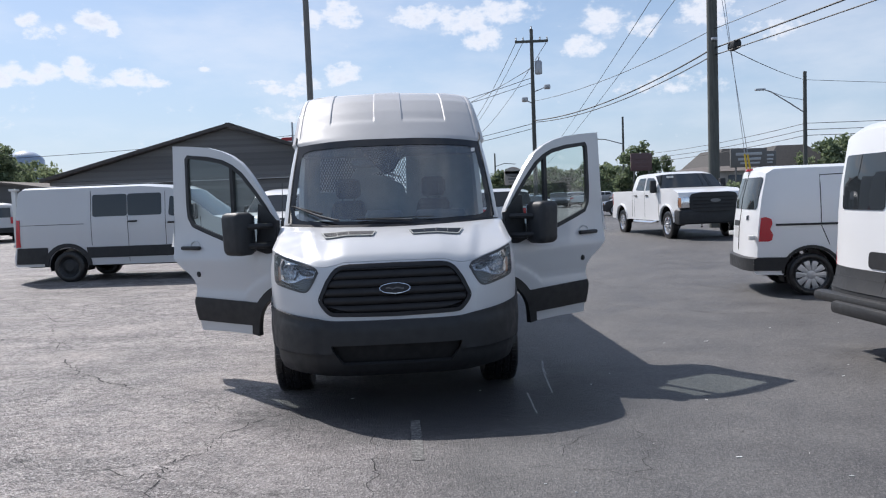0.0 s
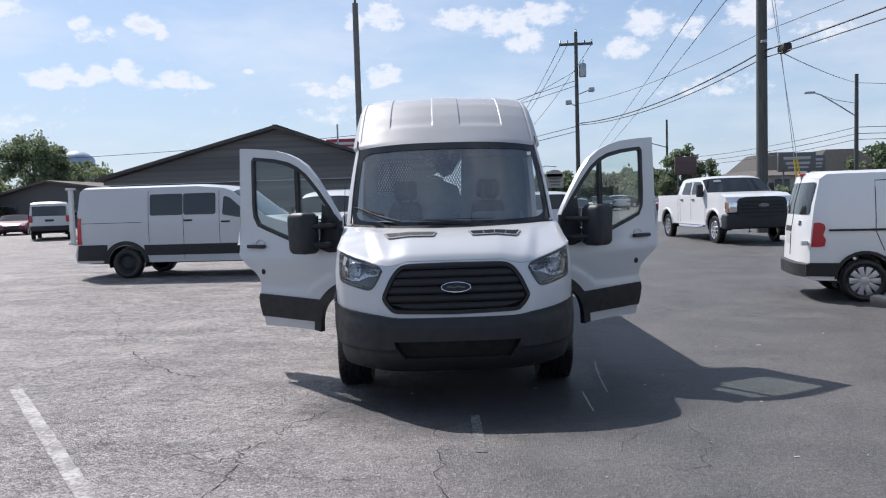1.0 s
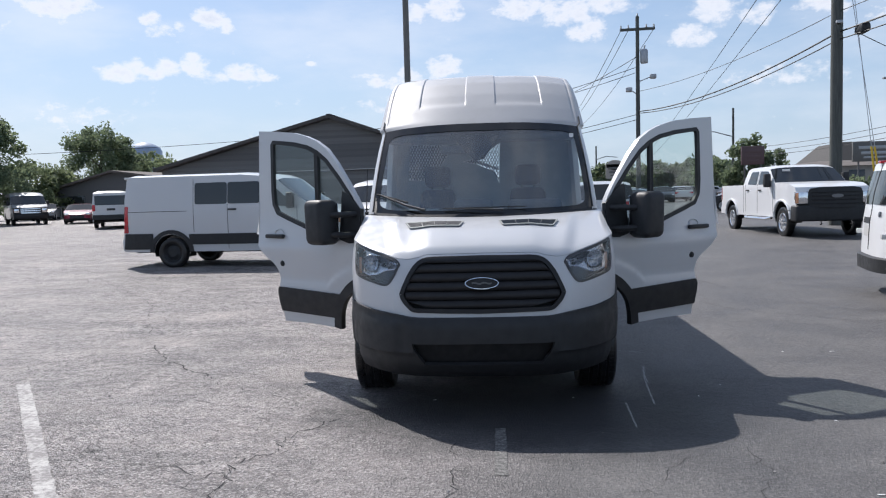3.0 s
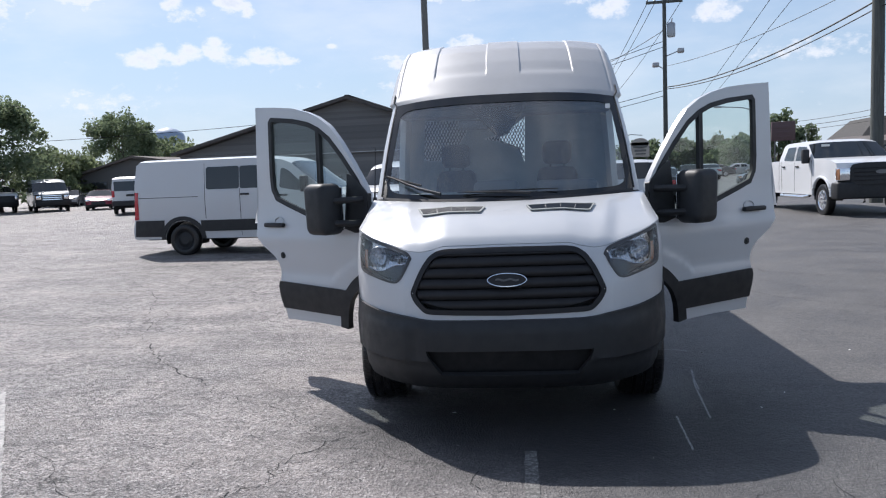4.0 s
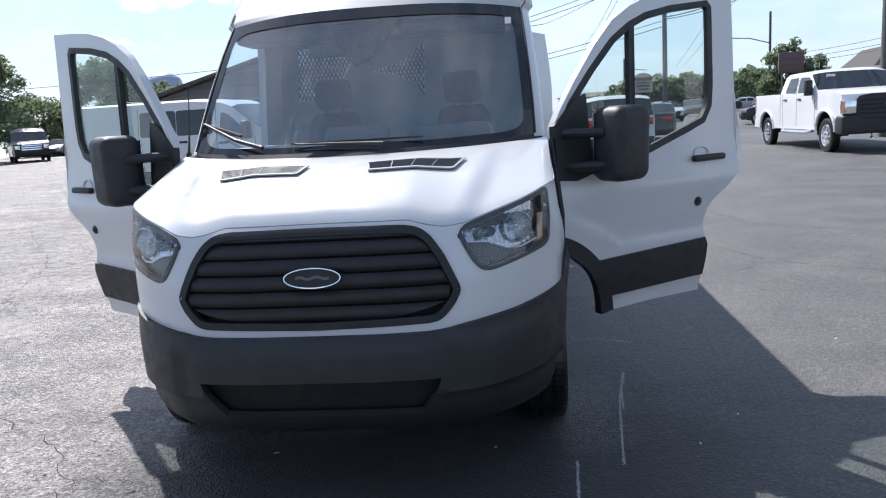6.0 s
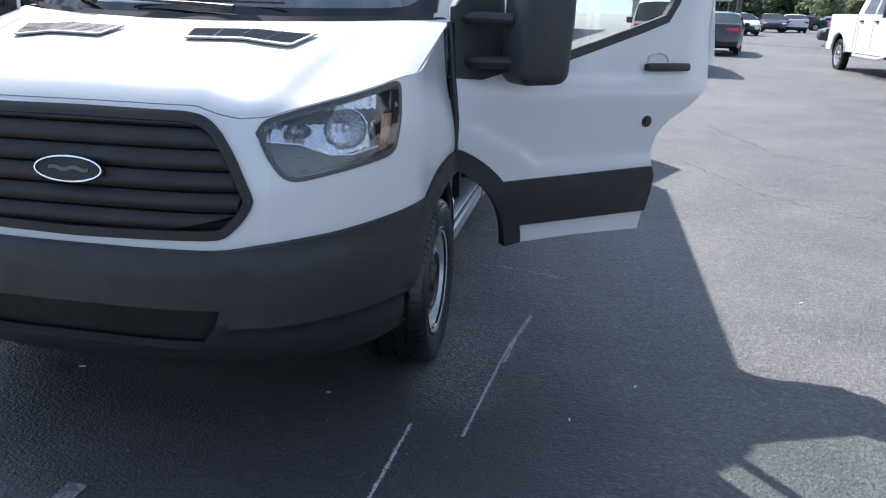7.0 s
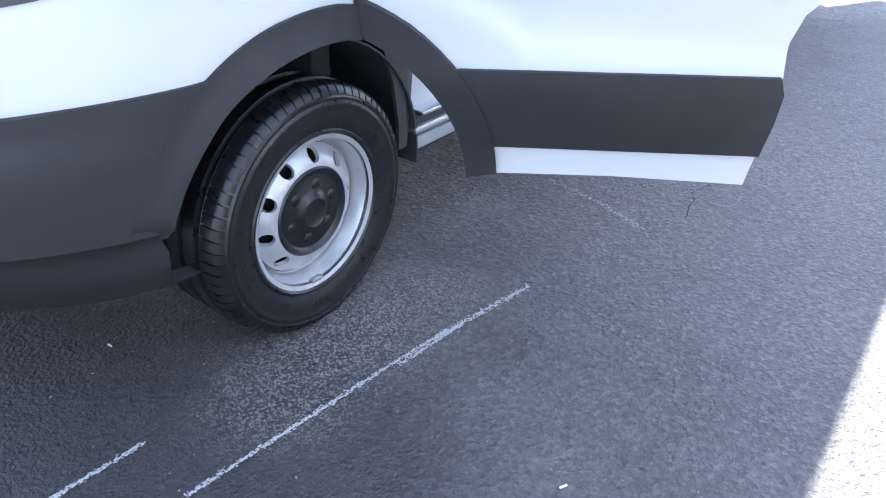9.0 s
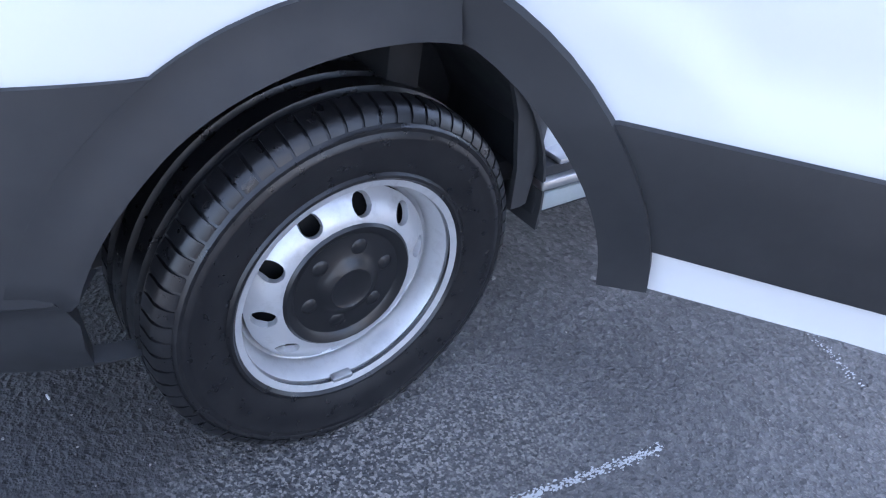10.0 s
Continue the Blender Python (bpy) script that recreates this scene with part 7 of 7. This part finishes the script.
BARK = Mat("bark")
BARK.set(Base_Color=BARK.mix(BARK.noise(5, 6, 0.7, (3, 3, 0.5)), (0.06, 0.05, 0.04), (0.14, 0.12, 0.10)), Roughness=0.95)
BARK = BARK.m
# leaf greens lightened in place of haze between camera and trees
LEAF = leaf_mat("leaf_green", (0.085, 0.120, 0.072), (0.185, 0.240, 0.145))
LEAFPALE = leaf_mat("leaf_pale", (0.13, 0.165, 0.085), (0.23, 0.275, 0.15))


def crown_mesh(rng, h0, h1, w, clumps, leaves, size, shape=1.0):
    """Leaf clumps spread through an uneven crown with gaps."""
    verts, faces = [], []
    for c in range(clumps):
        t = rng.random()
        z = h0 + (h1 - h0) * t
        ring = w * (0.35 + 0.75 * math.sin(math.pi * min(1, 0.12 + 0.86 * t)) ** shape)
        a = rng.uniform(0, 2 * math.pi)
        rr = ring * (0.25 + 0.75 * math.sqrt(rng.random()))
        cx, cy = rr * math.cos(a), rr * math.sin(a)
        cr = w * rng.uniform(0.16, 0.34)
        for _ in range(leaves):
            u = Vector((rng.gauss(0, 1), rng.gauss(0, 1), rng.gauss(0, 0.75)))
            u = u.normalized() * cr * rng.random() ** 0.4
            p = Vector((cx, cy, z)) + u
            s = size * rng.uniform(0.6, 1.4)
            n = Vector((rng.gauss(0, 1), rng.gauss(0, 1), rng.gauss(0.4, 1))).normalized()
            x = n.orthogonal().normalized(); y = n.cross(x)
            ang = rng.uniform(0, 6.28)
            ax = x * math.cos(ang) + y * math.sin(ang); ay = n.cross(ax)
            k = len(verts)
            verts += [p - ax * s, p + ay * s * 0.55, p + ax * s, p - ay * s * 0.55]
            faces.append((k, k + 1, k + 2, k + 3))
    me = bpy.data.meshes.new("crown")
    me.from_pydata([tuple(v) for v in verts], [], faces)
    return me


def tree(x, y, h, w, seed, leaf, label, trunk=0.28, clumps=90, leaves=55, size=0.17, group="trees"):
    rng = random.Random(seed)
    t = thing("tree", pose(x, y, gz(y), 0, 0, rng.uniform(0, 360)), label, "tree", group)
    bm = bmesh.new()
    r = 0.02 * h + 0.03
    lean = rng.uniform(-0.2, 0.2)
    tube([(0, 0, -0.1), (lean * 0.3, 0, h * trunk * 0.6), (lean, 0.05, h * trunk), (lean * 1.2, 0, h * 0.6), (lean * 1.3, 0, h * 0.85)], [r * 1.4, r, r * 0.85, r * 0.45, r * 0.12], 9, bm)
    for k in range(9):
        a = k * 2.4 + rng.uniform(-0.4, 0.4)
        z0 = h * rng.uniform(trunk, 0.62)
        e = w * rng.uniform(0.5, 0.85)
        tube([(lean, 0, z0), (lean + e * 0.5 * math.cos(a), e * 0.5 * math.sin(a), z0 + h * 0.10), (lean + e * math.cos(a), e * math.sin(a), z0 + h * rng.uniform(0.16, 0.26))], [r * 0.42, r * 0.26, r * 0.08], 6, bm)
    part("trunk", bm, BARK, t)
    me = crown_mesh(rng, h * trunk, h * 0.95, w, clumps, leaves, size)
    me.materials.append(leaf)
    part("crown", me, None, t)
    return t


def at_az(az, d):
    p = polar(az, 0, d)
    return p.x, p.y


big = tree(*at_az(-33.1, 86), 9.2, 3.4, 1, LEAF, "broad green shade tree behind the lot", 0.22, 120, 130, 0.15)
tree(*at_az(-31.4, 92), 7.2, 2.8, 2, LEAF, "smaller green tree behind the lot", 0.2, 55, 50, 0.24)
tree(*at_az(-29.7, 98), 7.4, 3.0, 3, LEAFPALE, "pale green tree behind the lot", 0.15, 55, 50, 0.24)
tree(*at_az(-27.8, 104), 6.2, 2.6, 13, LEAFPALE, "pale green tree behind the lot", 0.15, 45, 45, 0.24)
tree(*at_az(-40.4, 66), 8.3, 3.5, 4, LEAF, "large green tree at the lot's edge", 0.12, 120, 120, 0.14)
tree(*at_az(-43.8, 62), 8.2, 3.7, 5, LEAF, "large green tree at the lot's edge", 0.12, 120, 120, 0.14)
tree(*at_az(-37.4, 78), 4.9, 2.8, 6, LEAFPALE, "bushy pale green tree at the lot's edge", 0.08, 60, 75, 0.18)
tree(*at_az(-35.6, 80), 4.5, 2.4, 16, LEAFPALE, "bushy pale green tree at the lot's edge", 0.08, 60, 75, 0.18)
tree(*at_az(-47.0, 60), 8.4, 4.0, 15, LEAF, "large green tree at the lot's edge", 0.12, 120, 120, 0.14)
tree(*at_az(12.6, 76), 5.9, 2.0, 7, LEAF, "round green tree across the road", 0.10, 70, 55, 0.20)
tree(*at_az(14.2, 84), 4.8, 1.9, 8, LEAF, "round green tree across the road", 0.10, 50, 50, 0.20)
tree(*at_az(10.4, 110), 5.0, 2.4, 9, LEAF, "green tree across the road", 0.10, 50, 50, 0.24)
for k, (az, d, h) in enumerate(((24.8, 112, 6.9), (26.4, 116, 7.6), (28.0, 118, 7.2), (29.8, 122, 8.0), (31.5, 122, 8.2), (22.9, 130, 7.0))):
    tree(*at_az(az, d), h, 3.0, 20 + k, LEAF, "green tree behind the shops", 0.12, 55, 45, 0.30)
hedge_rng = random.Random(9)
for k in range(16):
    az = 1.8 + k * 0.62 + hedge_rng.uniform(-0.2, 0.2)
    tree(*at_az(az, 128 + hedge_rng.uniform(-6, 8)), hedge_rng.uniform(4.2, 6.2), 2.6, 40 + k, LEAF, "green tree in the far row", 0.08, 34, 34, 0.34, "far row of trees")
def bush(x, y, h, w, seed, label):
    me = crown_mesh(random.Random(seed), 0.25, h, w, 40, 60, 0.09)
    me.materials.append(LEAF)
    ob = new("shrub", me)
    ob.matrix_basis = pose(x, y, gz(y))
    return tagged(ob, label, "shrub", "shrubs")


bush(11.2, 31.5, 1.5, 0.9, 71, "dark green shrub beside the pole")
bush(12.6, 32.0, 1.3, 0.8, 72, "dark green shrub beside the pole")


# ---- marks on the asphalt ----
LINEPAINT = Mat("worn_line_paint").world()
_w = LINEPAINT.ramp(LINEPAINT.math("ADD", LINEPAINT.math("MULTIPLY", LINEPAINT.noise(28, 6, 0.75), 0.55), LINEPAINT.math("MULTIPLY", LINEPAINT.noise(3.5, 4, 0.6), 0.45)), 0.43, 0.58)
LINEPAINT.set(Base_Color=LINEPAINT.mix(_w, (0.22, 0.205, 0.20), (0.50, 0.485, 0.46)), Roughness=0.8)
LINEPAINT.bump(LINEPAINT.voronoi(150), 0.4, 0.005)
LINEPAINT = LINEPAINT.m
FAINTPAINT = Mat("faded_line_paint").world()
_w = FAINTPAINT.ramp(FAINTPAINT.noise(40, 6, 0.75), 0.46, 0.66)
FAINTPAINT.set(Base_Color=FAINTPAINT.mix(_w, (0.085, 0.083, 0.08), (0.30, 0.295, 0.28)), Roughness=0.8)
FAINTPAINT.bump(FAINTPAINT.voronoi(150), 0.4, 0.005)
FAINTPAINT = FAINTPAINT.m
SCRAPE = Mat("chalky_scrape").set(Base_Color=(0.43, 0.435, 0.435), Roughness=0.85).m
CRACK = Mat("crack_filler").set(Base_Color=(0.016, 0.016, 0.017), Roughness=0.9).m
GRIT = Mat("grit")
GRIT.set(Base_Color=GRIT.mix(GRIT.island(), (0.09, 0.085, 0.08), (0.38, 0.365, 0.345)), Roughness=0.85)
GRIT = GRIT.m


def ribbon(pts, widths, lift, bm=None):
    bm = bm or bmesh.new()
    vs = []
    for i, p in enumerate(pts):
        a, b = Vector(pts[max(i - 1, 0)]), Vector(pts[min(i + 1, len(pts) - 1)])
        d = (b - a).normalized()
        nrm = Vector((-d.y, d.x))
        w = widths[i] / 2
        q = Vector(p)
        l, r = q + nrm * w, q - nrm * w
        vs.append((bm.verts.new((l.x, l.y, gz(l.y) + lift)), bm.verts.new((r.x, r.y, gz(r.y) + lift))))
    for a, b in zip(vs, vs[1:]):
        bm.faces.new((a[0], a[1], b[1], b[0]))
    bmesh.ops.recalc_face_normals(bm, faces=bm.faces)
    for f in bm.faces:
        if f.normal.z < 0:
            f.normal_flip()
    return bm


def wander(a, b, rng, step=0.06, rough=0.28):
    a, b = Vector(a), Vector(b)
    n = max(3, int((b - a).length / step))
    d = (b - a).normalized()
    nrm = Vector((-d.y, d.x))
    pts, off = [], 0.0
    for i in range(n + 1):
        t = i / n
        off = off * 0.93 + rng.gauss(0, rough * step)
        pts.append(tuple(a.lerp(b, t) + nrm * off * min(1, 6 * t, 6 * (1 - t)) + nrm * 0.02 * math.sin(t * 9 + a.x)))
    return pts


rng_c = random.Random(21)


def crack(points, w):
    bm = bmesh.new()
    for a, b in zip(points, points[1:]):
        pts = wander(a, b, rng_c)
        ribbon(pts, [w * 0.6 * rng_c.uniform(0.2, 1.4) for _ in pts], 0.0035, bm)
        for _ in range(max(1, int(len(pts) / 9))):
            p = Vector(rng_c.choice(pts))
            e = p + Vector((rng_c.uniform(-0.22, 0.22), rng_c.uniform(-0.2, 0.2)))
            q = wander(p, e, rng_c, 0.03, 0.4)
            ribbon(q, [w * 0.3 * rng_c.uniform(0.1, 1) * (1 - k / len(q)) for k in range(len(q))], 0.0032, bm)
    return solo("crack", bm, CRACK, "dark wandering crack in the asphalt", "crack", group="asphalt cracks", kind="structure")


def line_mark(points, w, mat, label):
    pts = []
    for a, b in zip(points, points[1:]):
        n = max(2, int((Vector(b) - Vector(a)).length / 0.025))
        pts += [tuple(Vector(a).lerp(Vector(b), i / n)) for i in range(n)]
    pts.append(points[-1])
    if w < 0.04:
        # scraped on by a passing edge: ragged flecks along the line
        bm = bmesh.new()
        for p, q in zip(pts, pts[1:]):
            for _ in range(30 if mat is LINEPAINT else 12):
                c = Vector(p).lerp(Vector(q), rng_c.random()) + Vector((rng_c.gauss(0, w * 0.28), rng_c.gauss(0, w * 0.28)))
                r = rng_c.uniform(0.0006, 0.0026)
                k = rng_c.randint(4, 6)
                a0 = rng_c.uniform(0, 6)
                bm.faces.new([bm.verts.new((c.x + r * rng_c.uniform(0.6, 1.4) * math.cos(a0 + 6.283 * i / k), c.y + 1.8 * r * rng_c.uniform(0.6, 1.4) * math.sin(a0 + 6.283 * i / k), gz(c.y) + 0.003 + rng_c.random() * 0.001)) for i in range(k)])
        return solo("painted_line", bm, SCRAPE, label, "road marking", group="painted lines", kind="structure")
    return solo("painted_line", ribbon(pts, [w * rng_c.uniform(0.82, 1.08) for _ in pts], 0.004), mat, label, "road marking", group="painted lines", kind="structure")


line_mark([(-4.44, 6.31), (-2.32, 3.79), (-1.1, 2.3)], 0.11, LINEPAINT, "worn white parking line on the asphalt")
line_mark([(-0.20, 5.36), (-0.125, 4.52)], 0.075, FAINTPAINT, "faded stub of a parking line")
line_mark([(0.656, 6.03), (0.68, 5.45)], 0.012, LINEPAINT, "thin scraped white line on the asphalt")
line_mark([(0.892, 7.20), (0.862, 6.80)], 0.020, LINEPAINT, "thin scraped white line on the asphalt")
line_mark([(0.862, 6.84), (0.857, 6.62), (0.855, 6.01)], 0.012, LINEPAINT, "thin scraped white line on the asphalt")
line_mark([(0.871, 6.90), (0.874, 6.64)], 0.011, LINEPAINT, "thin scraped white line on the asphalt")
line_mark([(0.50, 7.88), (0.74, 7.86), (0.965, 7.80)], 0.030, FAINTPAINT, "faded white scrape on the asphalt")
line_mark([(0.30, 8.60), (0.61, 8.65)], 0.035, FAINTPAINT, "faded white scrape on the asphalt")
line_mark([(-14.0, 30.0), (-20.0, 45.0)], 0.11, FAINTPAINT, "faded white parking line far off")
line_mark([(-9.0, 27.5), (-13.0, 45.0)], 0.11, FAINTPAINT, "faded white parking line far off")
crack([(-5.13, 9.98), (-4.85, 9.51), (-4.85, 9.23), (-4.6, 8.64), (-4.2, 8.02), (-3.81, 7.55)], 0.008)
crack([(-4.2, 8.02), (-3.81, 7.55), (-3.53, 7.21), (-3.19, 6.88), (-2.84, 6.63)], 0.020)
crack([(-2.84, 6.63), (-2.57, 6.36), (-2.3, 6.2), (-1.94, 6.03)], 0.009)
crack([(-1.94, 6.03), (-1.57, 5.67), (-1.38, 5.72), (-1.06, 5.54)], 0.006)
crack([(-1.57, 5.67), (-1.60, 5.60), (-1.45, 5.40)], 0.006)
crack([(-1.22, 5.60), (-1.41, 5.42), (-1.55, 5.07), (-1.53, 4.88), (-1.65, 4.66), (-1.67, 4.49), (-1.61, 4.31), (-1.59, 4.04), (-1.75, 3.2), (-1.5, 2.2)], 0.015)
crack([(-1.38, 5.20), (-1.50, 4.98), (-1.53, 4.86)], 0.006)
crack([(-1.67, 4.49), (-1.75, 4.41), (-1.83, 4.21), (-1.76, 4.03)], 0.008)
crack([(-1.59, 4.04), (-1.38, 4.06), (-1.07, 4.01), (-0.7, 4.08)], 0.006)
crack([(-0.44, 5.05), (-0.42, 4.82), (-0.38, 4.36), (-0.35, 3.97), (-0.28, 2.9)], 0.009)
crack([(1.27, 5.11), (1.28, 4.82), (1.25, 4.56), (1.13, 4.23)], 0.006)
crack([(1.22, 4.07), (1.06, 4.20), (0.83, 4.29), (0.63, 4.39), (0.36, 4.20), (0.25, 4.15), (-0.1, 4.05)], 0.005)
crack([(1.01, 4.97), (0.77, 4.71), (0.75, 4.53)], 0.005)
crack([(0.93, 8.6), (0.96, 8.40), (1.05, 7.98)], 0.005)
crack([(-10.3, 15.9), (-8.3, 13.6), (-6.2, 11.3), (-4.6, 8.6)], 0.013)
crack([(-14.0, 13.5), (-9.0, 12.6), (-6.2, 11.3), (-2.5, 10.8)], 0.012)
crack([(-7.5, 9.2), (-5.6, 8.9), (-4.6, 8.6)], 0.012)
crack([(1.6, 11.8), (2.4, 10.4), (3.4, 9.6), (5.0, 9.2)], 0.010)
crack([(2.0, 14.5), (2.6, 12.6), (3.6, 11.9)], 0.012)
crack([(-3.2, 5.2), (-2.6, 4.6), (-1.66, 4.45)], 0.008)
crack([(-3.9, 6.9), (-3.3, 5.9), (-3.2, 5.2), (-3.6, 4.2)], 0.007)

for _ in range(34):
    x, y = rng_c.uniform(-6.5, -0.6), rng_c.uniform(2.6, 12.0)
    a, l = rng_c.uniform(-0.5, 1.1), rng_c.uniform(0.3, 1.1)
    crack([(x, y), (x + l * math.cos(a), y + l * math.sin(a))], 0.005)
for _ in range(7):
    x, y = rng_c.uniform(1.6, 5.0), rng_c.uniform(3.4, 11.0)
    a, l = rng_c.uniform(1.0, 2.4), rng_c.uniform(0.3, 0.9)
    crack([(x, y), (x + l * math.cos(a), y + l * math.sin(a))], 0.0025)


def grit_patch():
    """Loose stones and flecks near the van."""
    rng = random.Random(77)
    bm = bmesh.new()
    for _ in range(420):
        if rng.random() < 0.5:
            x, y, s = rng.gauss(0.75, 0.45), rng.gauss(6.3, 0.8), rng.uniform(0.001, 0.0032)
        else:
            x, y, s = rng.uniform(-5, 4), rng.uniform(2.5, 13), rng.uniform(0.002, 0.009)
        b = bmesh.new()
        bmesh.ops.create_icosphere(b, subdivisions=1, radius=s)
        for v in b.verts:
            v.co *= rng.uniform(0.7, 1.3)
            v.co.z *= 0.6
            v.co += Vector((x, y, gz(y) + s * 0.35))
        join(bm, b)
    solo("loose_grit", bm, GRIT, "pale loose grit scattered on the asphalt", "grit", kind="stuff")


grit_patch()
LITTER = Mat("paper_scrap").set(Base_Color=(0.7, 0.7, 0.68), Roughness=0.8).m
for x, y, r, l in ((-0.75, 6.02, 20, 0.05), (1.42, 6.6, 70, 0.04), (0.28, 6.15, 10, 0.03), (1.97, 5.68, 130, 0.05), (2.22, 7.87, 40, 0.05), (4.4, 8.7, 40, 0.05), (1.2, 6.25, 100, 0.04),
                   (2.66, 7.90, 15, 0.09), (1.77, 4.43, 5, 0.07), (2.19, 4.46, 60, 0.03), (3.27, 6.27, 20, 0.05), (3.50, 6.66, 110, 0.04), (2.25, 4.09, 160, 0.05), (0.75, 3.96, 140, 0.03), (0.60, 4.09, 0, 0.03), (3.56, 8.52, 30, 0.07), (-3.06, 5.73, 170, 0.05)):
    l *= 0.5
    bm = box((-l / 2, -l * 0.12, 0), (l / 2, l * 0.12, 0.003))
    for v in bm.verts:
        v.co.z += 0.02 * abs(v.co.x) if v.co.x > 0 else 0
    solo("paper_scrap", bm, LITTER, "tiny white paper scrap on the asphalt", "litter", pose(x, y, gz(y) + 0.002, 0, 0, r), "litter")
